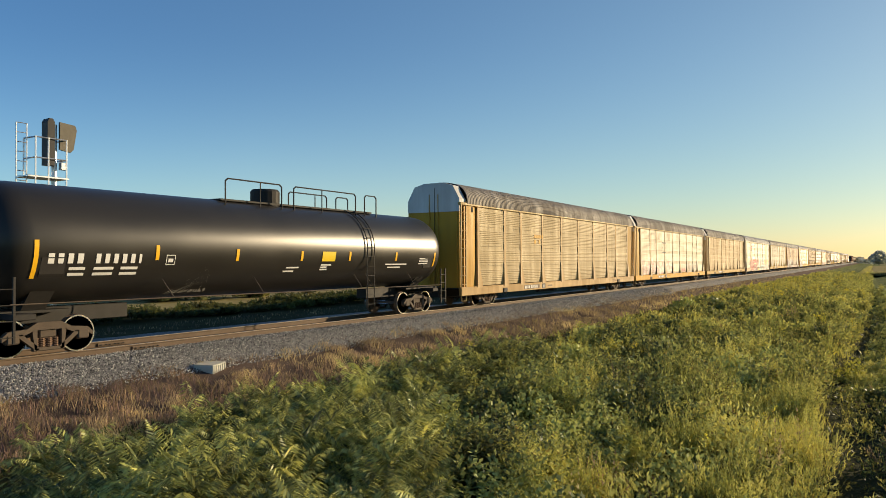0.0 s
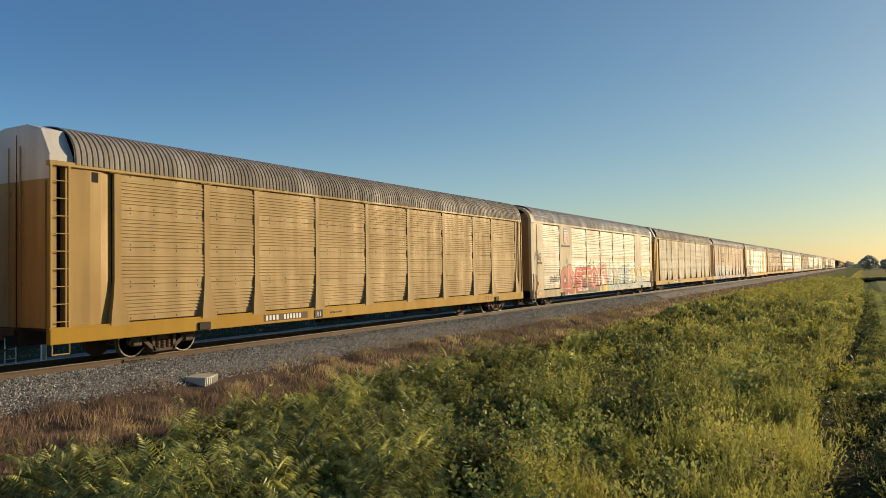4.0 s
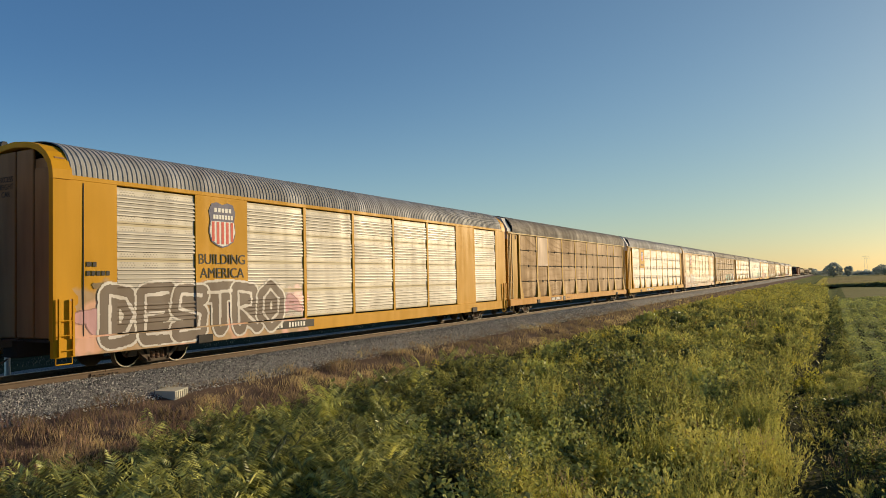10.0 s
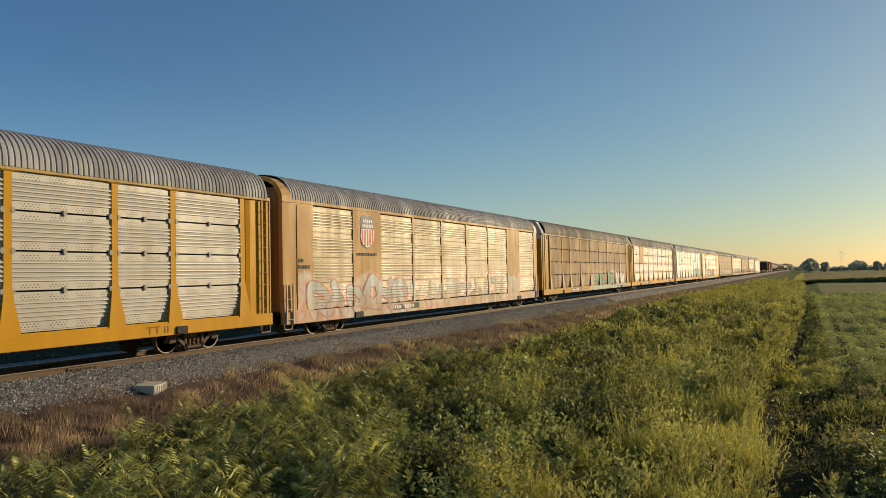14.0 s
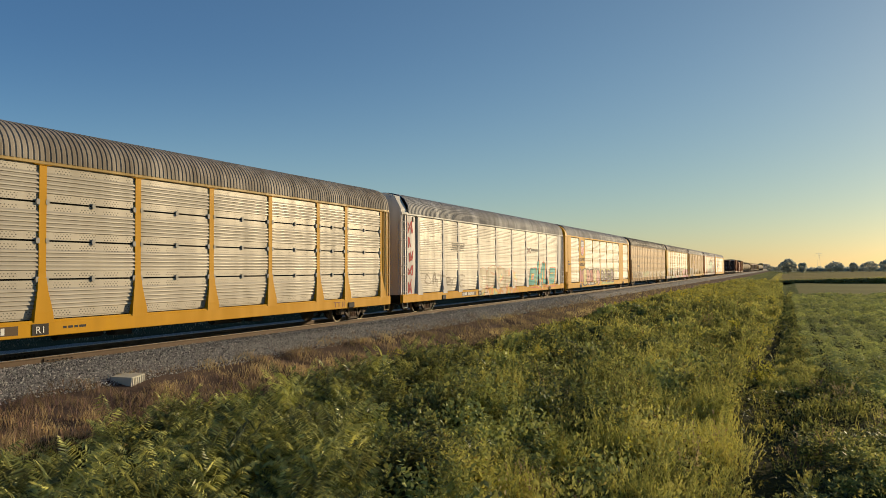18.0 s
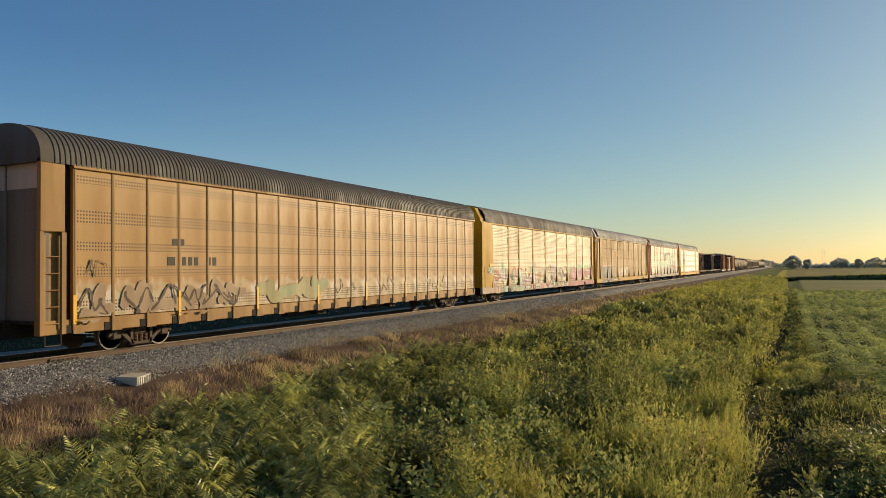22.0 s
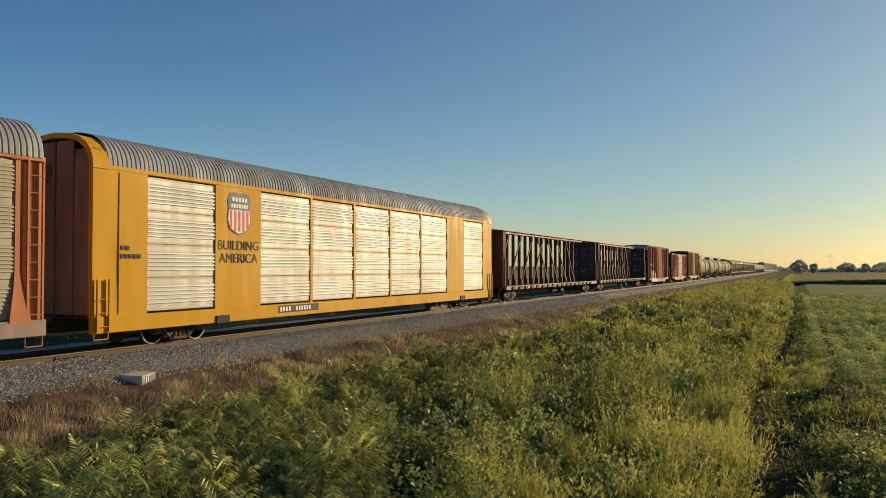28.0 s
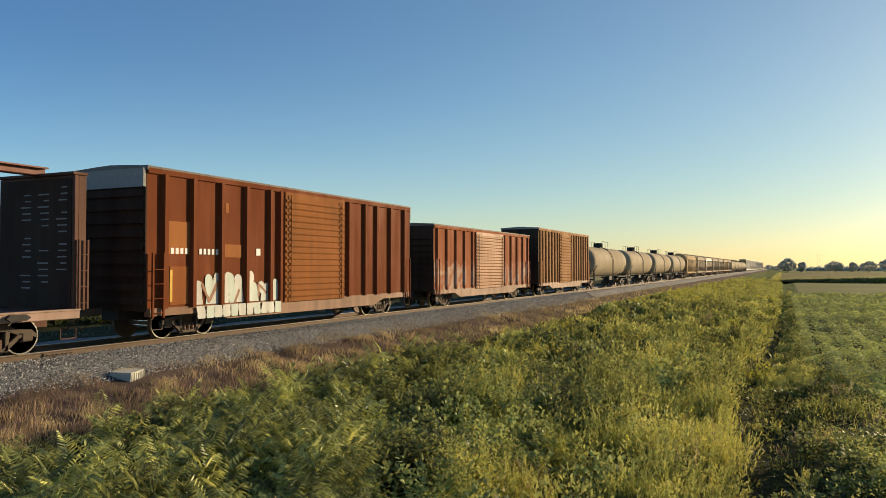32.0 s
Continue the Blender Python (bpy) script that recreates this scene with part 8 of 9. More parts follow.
boxcar(655.30, 672.80, 656.46, 671.65, 5.12, paint("boxcar_tan", (0.36, 0.17, 0.06), amount=0.4, rough=0.65, gloss=0.06), paint("boxcar_tan", (0.36, 0.17, 0.06), amount=0.4, rough=0.65, gloss=0.06), end_shade, paint("boxcar_roof_pale", (0.34, 0.30, 0.26)), (0.3, 1.0, 1.8, 2.6, 3.4, 4.2, 5.0, 9.2, 10.0, 10.8, 11.6, 12.4, 13.2, 14.0, 14.8), (5.4, 8.9), "tall tan-brown ribbed boxcar", paint("boxcar_sill", (0.26, 0.12, 0.06), amount=0.5), (), 0.1)
tank_skin = paint("grey_tank", (0.40, 0.33, 0.22), (0.18, 0.12, 0.07), 0.45, 0.7, gloss=0.08)
for i in range(4):
    tank_wagon(672.8 + 18.1 * i, 672.8 + 18.1 * (i + 1), tank_skin, "dusty grey tank wagon with a dark top platform")
hop = [paint("hopper_tan", (0.46, 0.32, 0.16), amount=0.4, rough=0.7, gloss=0.08), paint("hopper_grey", (0.38, 0.30, 0.20), amount=0.4, rough=0.7, gloss=0.08), paint("hopper_brown", (0.26, 0.16, 0.09), amount=0.4)]
for i, c in enumerate((0, 1, 2, 1, 1, 0, 1)):
    hopper(745.2 + 17.8 * i, 745.2 + 17.8 * (i + 1), hop[c], ("tan", "grey", "brown")[c] + " covered hopper wagon with three bays")
for i in range(5):
    tank_wagon(869.8 + 19.6 * i, 869.8 + 19.6 * (i + 1), tank_skin, "dusty grey tank wagon far down the train", near=False)
for i in range(10):
    boxcar(967.9 + 28.4 * i, 996.3 + 28.4 * i, 968.9 + 28.4 * i, 995.3 + 28.4 * i, 5.6, galv(0.04, None, 0.3, 0.06), galv(0.04, None, 0.3, 0.06), BUFF, ROOF_GREY, tuple(range(2, 26, 3)), (12.2, 14.0), "pale silver covered wagon at the tail of the train", far=True)

# ---- verge plants ----
SUMAC = leafy("compound_leaves", [(0.15, (0.045, 0.065, 0.02)), (0.4, (0.14, 0.175, 0.046)), (0.62, (0.38, 0.40, 0.115)), (0.88, (0.70, 0.69, 0.24))], 0.42, 0.28, 2.2, None, 0.22)
WEED = leafy("weed_leaves", [(0.15, (0.045, 0.068, 0.018)), (0.36, (0.18, 0.20, 0.044)), (0.58, (0.43, 0.44, 0.095)), (0.86, (0.70, 0.63, 0.20))], 0.65, 0.33, 1.1, (0.25, 0.13, 0.05), 0.04)
BUSH = leafy("shrub_leaves", [(0.2, (0.045, 0.072, 0.026)), (0.48, (0.15, 0.195, 0.055)), (0.86, (0.54, 0.56, 0.18))], 0.5, 0.28, 0.8, None, 0.10)
GOLD = leafy("goldenrod_bloom", [(0.3, (0.44, 0.36, 0.02)), (0.6, (0.62, 0.50, 0.03)), (0.9, (0.74, 0.62, 0.06))], 0.7, 0.45, 1.0)
BLOOM = leafy("yellow_bloom", [(0.2, (0.22, 0.23, 0.02)), (0.5, (0.46, 0.43, 0.03)), (0.9, (0.66, 0.58, 0.06))], 0.7, 0.4, 1.0)
GRASS = leafy("green_grass", [(0.15, (0.15, 0.18, 0.03)), (0.48, (0.40, 0.40, 0.06)), (0.86, (0.74, 0.64, 0.15))], 0.65, 0.35, 0.9, (0.40, 0.31, 0.14), 0.04)
HAY = leafy("dry_grass", [(0.25, (0.15, 0.088, 0.068)), (0.5, (0.26, 0.158, 0.117)), (0.72, (0.43, 0.29, 0.195)), (0.92, (0.68, 0.52, 0.34))], 0.7, 0.35, 1.2)
# leaf greens darkened to hold the shade under weeds and behind the train
COVER = leafy("low_leaves_shaded", [(0.2, (0.025, 0.035, 0.012)), (0.6, (0.05, 0.07, 0.022)), (0.95, (0.11, 0.13, 0.04))], 0.6, 0.2, 0.9)
BEAN = leafy("bean_leaves", [(0.2, (0.14, 0.20, 0.06)), (0.55, (0.30, 0.36, 0.115)), (0.95, (0.56, 0.60, 0.22))], 0.6, 0.35, 0.5)


def ditch_y(x):
    """The middle of the ditch along the verge."""
    return np.interp(x, [12, 15, 20, 24, 29, 41, 66, 130], [0.5, 0.45, 0.95, 1.15, 0.85, 0.55, 0.35, 0.2])


def unit(v):
    return v / np.maximum(np.linalg.norm(v, axis=-1, keepdims=True), 1e-9)


def spots(rng, n, r0, r1, a0, a1, y0, y1):
    """Places round the camera's post, thinning out with distance, between two lines along the track."""
    out = np.zeros((0, 2))
    while len(out) < n:
        r = r0 * (r1 / r0) ** rng.random(n)
        a = np.radians(rng.uniform(a0, a1, n))
        p = np.stack([r * np.cos(a), r * np.sin(a)], 1)
        out = np.concatenate([out, p[(p[:, 1] > y0) & (p[:, 1] < y1)]])
    return out[:n]


def swell(p, seed=0.0, scale=0.45):
    return np.array([noise.noise((x * scale, y * scale, seed)) for x, y in p])


def canopy(p):
    """How high the growth stands over the verge: billows with creases between them."""
    return 0.16 + 1.45 * np.abs(swell(p, 41.0, 0.36)) + 1.45 * np.abs(swell(p, 5.0, 0.85)) + 0.35 * swell(p, 2.0, 0.13)


def blades(rng, p, z, length, width, lean=0.35, upto=1.0):
    n = len(p)
    base = np.concatenate([p, z[:, None]], 1)
    a = rng.uniform(0, 2 * np.pi, n)
    tip = np.stack([np.cos(a) * lean, np.sin(a) * lean, np.ones(n)], 1) * (length * rng.uniform(0.6, upto, n))[:, None]
    side = np.stack([-np.sin(a + 1), np.cos(a + 1), 0 * a], 1) * (width * rng.uniform(0.6, 1.4, n))[:, None]
    mid = base + tip * 0.5 * (0.7, 0.7, 1.15)
    return np.stack([base, mid + side, base + tip, mid - side], 1)


def leaves(base, way, up, length, width, fold=0.0):
    """Pointed leaves from a base along a way."""
    side = unit(np.cross(way, up))
    mid = base + way * (length * 0.45)[:, None] + up * (fold * length)[:, None]
    return np.stack([base, mid + side * width[:, None], base + way * length[:, None], mid - side * width[:, None]], 1)


def lay_domes():
    """Where rounded mounds stand out of the weeds: places, widths and heights."""
    rng = np.random.default_rng(44)
    trial = np.concatenate([spots(rng, 500, 8.5, 24, 7, 44, 1.6, 11.0), spots(rng, 420, 20, 70, 2, 30, 1.8, 11.2)])
    spot, wide = [], []
    for p in trial:
        w = rng.uniform(0.5, 1.0) * (1 + 0.010 * np.hypot(*p))
        if swell([p], 88.0, 0.2)[0] > -0.25 and all(np.hypot(*(p - q)) > 0.8 * (w + v) for q, v in zip(spot, wide)):
            spot.append(p)
            wide.append(w)
    spot = np.array(spot)
    tall = np.clip(0.70 + 0.55 * canopy(spot) + rng.normal(0, 0.12, len(spot)), 0.6, 1.5) * np.clip((13.2 - spot[:, 1]) / 3, 0.5, 1)
    return spot, np.array(wide), tall


DOMES = lay_domes()


def clear_of_domes(rng, p, leave=0.1):
    """Which of the places lie outside the rounded mounds."""
    near = np.min(np.hypot(p[:, None, 0] - DOMES[0][None, :, 0], p[:, None, 1] - DOMES[0][None, :, 1]) / DOMES[1][None], axis=1)
    return (near > 1.0) | (rng.random(len(p)) < leave)


def build_domes():
    """Rounded leafy mounds, dense enough to shade one another."""
    rng = np.random.default_rng(45)
    spot, wide, tall = DOMES
    dist = np.hypot(spot[:, 0], spot[:, 1])
    edge = spot[:, 1] / np.maximum(dist, 1) + 0.25 * swell(spot, 77.0, 0.45)
    for name, mat, sel, slim, label in (
            ("broad_leaved_mounds", BUSH, edge > 0.25, 0.36, "rounded mounds of broad green leaves"),
            ("yellow_green_mounds", WEED, edge <= 0.25, 0.22, "rounded mounds of yellow-green weeds")):
        k = np.repeat(np.nonzero(sel)[0], 760)
        n = len(k)
        out = rng.normal(size=(n, 3))
        out[:, 2] = np.abs(out[:, 2]) * 0.9
        out = unit(out)
        az = np.arctan2(out[:, 1], out[:, 0])
        lobe = 0.86 + 0.16 * np.sin(3 * az + k * 1.7) * (1 - out[:, 2]) + rng.normal(0, 0.05, n)
        depth = 1 - 0.35 * rng.random(n) ** 2.5
        p = out * (lobe * depth)[:, None] * np.stack([wide[k], wide[k], tall[k]], 1)
        base = np.concatenate([spot[k], ground_z(spot[k, 1])[:, None]], 1) + p
        way = unit(out * 0.5 + rng.normal(0, 0.55, (n, 3)) + (0, 0, 0.35))
        up = unit(out + rng.normal(0, 0.24, (n, 3)) + (0, 0, 0.15))
        size = rng.uniform(0.07, 0.13, n) * np.clip(dist[k] / 17, 0.9, 3.2) ** 0.75
        quad_mesh(name, leaves(base, way, up, size, size * slim, 0.05), mat, label, "weeds")


def build_sumac():
    rng = np.random.default_rng(31)
    plants = np.concatenate([spots(rng, 950, 7.2, 16.5, 31, 76, 3.0, 11.9), spots(rng, 150, 15, 30, 22, 50, 9.5, 12.2)])
    lump = canopy(plants)
    keep = (lump + rng.normal(0, 0.05, len(plants)) > 0.47) & (swell(plants, 4.0, 1.9) > -0.06)
    plants, lump = plants[keep], lump[keep]
    gz = ground_z(plants[:, 1])
    tall = np.clip(0.12 + 1.05 * lump + rng.normal(0, 0.10, len(plants)), 0.3, 1.45) * np.clip((12.9 - plants[:, 1]) / 2.5, 0.4, 1)
    k = 12
    idx = np.repeat(np.arange(len(plants)), k)
    n = len(idx)
    az = np.tile(np.arange(k) * 2.4, len(plants)) + rng.uniform(-0.5, 0.5, n) + np.repeat(rng.uniform(0, 6.3, len(plants)), k)
    level = np.tile(np.linspace(0.32, 1.0, k), len(plants))
    root = np.stack([plants[idx, 0], plants[idx, 1], gz[idx] + tall[idx] * level], 1)
    rise = rng.uniform(0.8, 1.9, n) * (0.35 + level)
    ahead = np.stack([np.cos(az), np.sin(az), 0 * az], 1)
    length = rng.uniform(0.30, 0.52, n) * (1.2 - 0.4 * level)
    m = 13
    s = np.linspace(0.14, 1.0, m)
    spine = root[:, None] + ahead[:, None] * (length[:, None] * s)[..., None] + np.array([0, 0, 1.0]) * (length[:, None] * (rise[:, None] * s - 0.95 * s * s))[..., None]
    across = np.stack([-np.sin(az), np.cos(az), 0 * az], 1)
    out = []
    for sign in (-1, 1):
        way = unit(across[:, None] * sign + ahead[:, None] * (0.2 + 0.6 * s[None, :, None]) + np.array([0, 0, -0.55]) + rng.normal(0, 0.10, (n, m, 3)))
        size = (0.13 * np.sin(np.pi * (0.2 + 0.72 * s)))[None] * rng.uniform(0.8, 1.35, (n, 1))
        up = unit(np.array([0, 0, 0.8]) + across[:, None] * sign * 0.55 + rng.normal(0, 0.6, (n, 1, 3)) + rng.normal(0, 0.22, (n, m, 3)))
        out.append(leaves(spine.reshape(-1, 3), way.reshape(-1, 3), up.reshape(-1, 3), size.reshape(-1) * 1.25, size.reshape(-1) * 0.105, 0.05))
    quad_mesh("sumac_thicket", np.concatenate(out), SUMAC, "dense low thicket of drooping green compound leaves", "weeds")


def build_weeds():
    """Upright weeds, each a leafy spike on a stem, in lumps with gaps between."""
    rng = np.random.default_rng(32)
    plants = np.concatenate([spots(rng, 2200, 8, 26, 1, 60, 0.5, 12.5), spots(rng, 4300, 18, 80, 0, 36, 0.6, 12.4), spots(rng, 2000, 8, 30, -18, 3, -4.2, 0.9), spots(rng, 1300, 24, 120, -4, 2, -0.75, 0.9), spots(rng, 4300, 60, 210, 0, 14, 1.0, 13.0)])
    dist = np.hypot(plants[:, 0], plants[:, 1])
    far_off = np.clip((dist - 30) / 30, 0, 1)
    lump = canopy(plants)
    ditch = ditch_y(plants[:, 0])
    gap = np.abs(plants[:, 1] - ditch)
    keep = (lump + rng.normal(0, 0.05, len(dist)) > 0.47 - 0.35 * far_off) & (np.abs(swell(plants, 5.0, 0.85)) + 0.3 * far_off > 0.045) & (gap > rng.uniform(0.15, 0.55, len(dist)))
    sumac = (plants[:, 0] < 15) & (plants[:, 1] > 5) & (np.arctan2(plants[:, 1], plants[:, 0]) > 0.62)
    keep &= ~sumac | (rng.random(len(dist)) < 0.25)
    meadow = (plants[:, 1] > 0.8) & (plants[:, 1] < 4.6) & (swell(plants, 51.0, 0.3) > -0.1)
    keep &= ~meadow | (rng.random(len(dist)) < 0.35)
    keep &= clear_of_domes(rng, plants)
    keep &= (plants[:, 1] > ditch_y(plants[:, 0])) | (plants[:, 0] > 18) | (rng.random(len(dist)) < 0.5)
    plants, lump, gap, far_off, dist = plants[keep], lump[keep], gap[keep], far_off[keep], dist[keep]
    far = np.clip(dist / 21, 1, 3.4)
    gz = ground_z(plants[:, 1])
    h = lump * (0.82 + 0.03 * far_off) + rng.normal(0, 0.10, len(dist))
    h = np.clip(h, 0.22, 1.35) * np.clip((13.4 - plants[:, 1]) / 3, 0.45, 1) * np.clip(0.55 + gap * 0.4, 0.5, 1)
    h = np.where((plants[:, 1] < ditch_y(plants[:, 0]) - 0.2) & (plants[:, 0] > 18), h * 0.5, h)
    k = 26
    idx = np.repeat(np.arange(len(plants)), k)
    n = len(idx)
    lv = rng.random(n) ** 0.75
    az = rng.uniform(0, 2 * np.pi, n)
    lean = rng.normal(0, 0.14, (len(plants), 2)) + (-0.04, 0.05)
    girth = (0.03 + 0.13 * (1 - lv)) * rng.uniform(0.3, 1.2, n) * far[idx] ** 0.6
    base = np.stack([plants[idx, 0] + lean[idx, 0] * lv * h[idx] + girth * np.cos(az), plants[idx, 1] + lean[idx, 1] * lv * h[idx] + girth * np.sin(az), gz[idx] + h[idx] * (0.12 + 0.9 * lv)], 1)
    way = unit(np.stack([np.cos(az), np.sin(az), rng.uniform(0.1, 1.3, n)], 1))
    size = rng.uniform(0.07, 0.16, n) * (1.25 - 0.6 * lv) * far[idx] ** 0.75 * np.where(plants[idx, 1] < ditch_y(plants[idx, 0]), 0.6, 0.85)
    quad_mesh("weed_stand", leaves(base, way, unit(np.stack([np.cos(az), np.sin(az), 0.5 + 0 * az], 1) * 0.9 + rng.normal(0, 0.45, (n, 3))), size, size * 0.19, 0.05), WEED, "tall mixed weeds with narrow yellow-green leaves", "weeds")
    bloom = (swell(plants, 23.0, 0.28) > 0.12) & (rng.random(len(plants)) < 0.4) & (plants[:, 1] > 0.8)
    idx = np.repeat(np.nonzero(bloom)[0], 16)
    n = len(idx)
    lv = rng.random(n)
    base = np.stack([plants[idx, 0] + lean[idx, 0] * h[idx], plants[idx, 1] + lean[idx, 1] * h[idx], gz[idx] + h[idx] * (0.9 + 0.22 * lv)], 1) + rng.normal(0, 0.03, (n, 3)) * (1.4 - lv)[:, None] * far[idx, None]
    way = unit(rng.normal(size=(n, 3)) + (0, 0, 0.7))
    size = rng.uniform(0.025, 0.06, n) * far[idx] ** 0.9
    quad_mesh("goldenrod_flowers", leaves(base, way, unit(rng.normal(size=(n, 3))), size, size * 0.3), GOLD, "yellow goldenrod plumes above the weeds", "wildflowers")


def sprays(rng, spot, wide, tall, stems, per, size, ratio, upright, far):
    """Clumps of leafy stems that fan out from one root; leaves sit thickest towards the tips."""
    c = np.repeat(np.arange(len(spot)), stems)
    m = len(c)
    az = rng.uniform(0, 2 * np.pi, m)
    out = np.sqrt(rng.random(m))
    flat = np.stack([np.cos(az), np.sin(az)], 1)
    foot = np.concatenate([spot[c] + flat * (0.35 * out * wide[c])[:, None], (ground_z(spot[c, 1]))[:, None]], 1)
    tip = np.concatenate([spot[c] + flat * (out * wide[c])[:, None], (ground_z(spot[c, 1]) + tall[c] * (1.05 - 0.45 * out ** 2) * rng.uniform(0.72, 1.12, m))[:, None]], 1)
    k = np.repeat(np.arange(m), per)
    n = len(k)
    lv = 0.25 + 0.75 * rng.random(n) ** 0.7
    span = (tip - foot)[k]
    base = foot[k] + span * np.stack([lv ** 1.5, lv ** 1.5, lv], 1)
    ring = rng.uniform(0, 2 * np.pi, n)
    way = unit(unit(span) * upright + np.stack([np.cos(ring), np.sin(ring), rng.uniform(-0.35, 0.45, n)], 1))
    up = unit(np.cross(np.cross(way, (0, 0, 1.0)), way) + rng.normal(0, 0.35, (n, 3)))
    length = size * rng.uniform(0.6, 1.35, n) * (1.3 - 0.6 * lv) * far[c[k]] ** 0.7
    return leaves(base, way, up, length, length * ratio, 0.06)


def build_mounds():
    """Clumps of feathery and of broad-leaved weeds, with dark gaps between them."""
    rng = np.random.default_rng(39)
    spot = np.concatenate([spots(rng, 640, 8, 27, 1, 52, 0.4, 12.0), spots(rng, 620, 7.5, 22, 8, 36, 1.6, 9.5), spots(rng, 170, 9, 30, 1, 20, 0.8, 5.0), spots(rng, 640, 22, 95, 0.3, 30, 0.3, 12.0), spots(rng, 260, 9, 34, -17, 2, -3.8, 0.8)])
    gap = swell(spot, 61.0, 0.7)
    spot = spot[(gap > -0.22) & (canopy(spot) > 0.40) & (np.abs(spot[:, 1] - ditch_y(spot[:, 0])) > rng.uniform(0.25, 0.6, len(spot)))]
    spot = spot[(spot[:, 0] < 21) | (spot[:, 1] > -0.6 - np.clip((31 - spot[:, 0]) * 0.17, 0, 3))]
    spot = spot[clear_of_domes(rng, spot)]
    n = len(spot)
    dist = np.hypot(spot[:, 0], spot[:, 1])
    far = np.clip(dist / 17, 1, 3.6)
    angle = np.degrees(np.arctan2(spot[:, 1], spot[:, 0])) - 0.12 * np.clip(dist - 14, 0, 60)
    kind = 0.9 * swell(spot, 77.0, 0.45) + (np.clip(angle, -6, 40) - 13) / 26 + rng.normal(0, 0.14, n)
    bank = spot[:, 1] < ditch_y(spot[:, 0])
    kind = np.where(bank & (rng.random(n) < np.where(spot[:, 0] < 18, 0.55, 0.15)), 0.5, kind)
    lump = canopy(spot)
    wide = rng.uniform(0.28, 0.6, n) * far ** 0.3
    tall = np.clip(0.05 + 1.05 * lump + rng.normal(0, 0.09, n), 0.22, 1.4) * np.clip((13.2 - spot[:, 1]) / 3, 0.5, 1) * np.where(bank, np.where(spot[:, 0] > 20, 0.38, 0.62), 1.0)
    dry = rng.random(n) < np.where(bank, 0.12, 0.035)
    for name, mat, sel, stems, per, size, ratio, upright, label in (
            ("feathery_weeds", WEED, (kind < 0.12) & ~dry, 17, 30, 0.075, 0.15, 1.7, "feathery yellow-green weeds in upright plumes"),
            ("leafy_clumps", BUSH, (kind > 0.30) & ~dry, 15, 20, 0.115, 0.27, 0.45, "broad-leaved green clumps among the weeds"),
            ("yellow_green_clumps", WEED, (kind >= 0.12) & (kind <= 0.30) & ~dry, 16, 22, 0.10, 0.22, 0.7, "yellow-green leafy clumps among the weeds"),
            ("brown_seed_heads", HAY, dry, 12, 24, 0.06, 0.2, 1.5, "brown dead weed stalks with seed heads")):
        p = np.nonzero(sel)[0]
        quad_mesh(name, sprays(rng, spot[p], wide[p], tall[p], stems, per, size, ratio, upright, far[p]), mat, label, "weeds")


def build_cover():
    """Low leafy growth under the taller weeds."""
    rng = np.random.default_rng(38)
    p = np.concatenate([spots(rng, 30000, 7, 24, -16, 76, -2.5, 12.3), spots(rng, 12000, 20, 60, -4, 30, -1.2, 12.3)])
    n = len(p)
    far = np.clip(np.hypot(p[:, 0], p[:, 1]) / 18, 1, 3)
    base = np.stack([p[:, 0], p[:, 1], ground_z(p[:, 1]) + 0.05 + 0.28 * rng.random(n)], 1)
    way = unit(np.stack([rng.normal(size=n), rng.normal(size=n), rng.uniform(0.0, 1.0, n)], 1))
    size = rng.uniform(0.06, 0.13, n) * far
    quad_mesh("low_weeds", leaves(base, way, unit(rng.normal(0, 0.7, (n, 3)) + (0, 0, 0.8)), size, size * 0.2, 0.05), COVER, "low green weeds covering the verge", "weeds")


def shrub(x, y, w, h, seed, mat, label, leaf=0.075, count=420, group="shrubs in the ditch"):
    rng = np.random.default_rng(seed)
    base = float(ground_z(y))
    t = thing("shrub", label, "shrub", group, pose(x, y, base))
    g = Geo()
    for i in range(6):
        a = i * 1.1 + seed
        g.rod((0.05 * math.cos(a), 0.05 * math.sin(a), -0.05), (math.cos(a) * w * 0.3, math.sin(a) * w * 0.3, h * 0.75), 0.014, 5, 0.005)
    part("stem", g, BARK, t)
    q = []
    for i in range(6):
        a, out = i * 2.4 + seed, w * (0.0, 0.2, 0.22, 0.26, 0.3, 0.3)[i]
        tall = h * (1.0, 0.85, 0.8, 0.62, 0.55, 0.48)[i] * rng.uniform(0.9, 1.08)
        q.append(crown(rng, count // 6, w * 0.27, w * 0.27, tall * 0.52, leaf) + (out * math.cos(a), out * math.sin(a), tall * 0.5))
    q = np.concatenate(q)
    q[:, :, 2] = np.maximum(q[:, :, 2], 0.02 + 0.1 * np.abs(q[:, :, 0]))
    me = bpy.data.meshes.new("foliage")
    me.from_pydata(q.reshape(-1, 3).tolist(), [], np.arange(len(q) * 4).reshape(-1, 4).tolist())
    part("foliage", me, mat, t)


BEYOND = ((39.9, 47.5, 5.2, 4.2, 0), (43.0, 46.6, 4.4, 4.0, 1), (37.2, 47.6, 4.4, 2.5, 0), (45.6, 46.0, 2.6, 1.9, 1), (54.0, 47.0, 1.6, 1.2, 0))
# the sunlit side of the dark bush is put into this olive tone
OLIVE = leafy("sunlit_olive_leaves", [(0.2, (0.08, 0.10, 0.03)), (0.55, (0.20, 0.21, 0.06)), (0.9, (0.36, 0.33, 0.11))], 0.8, 0.35, 0.4)


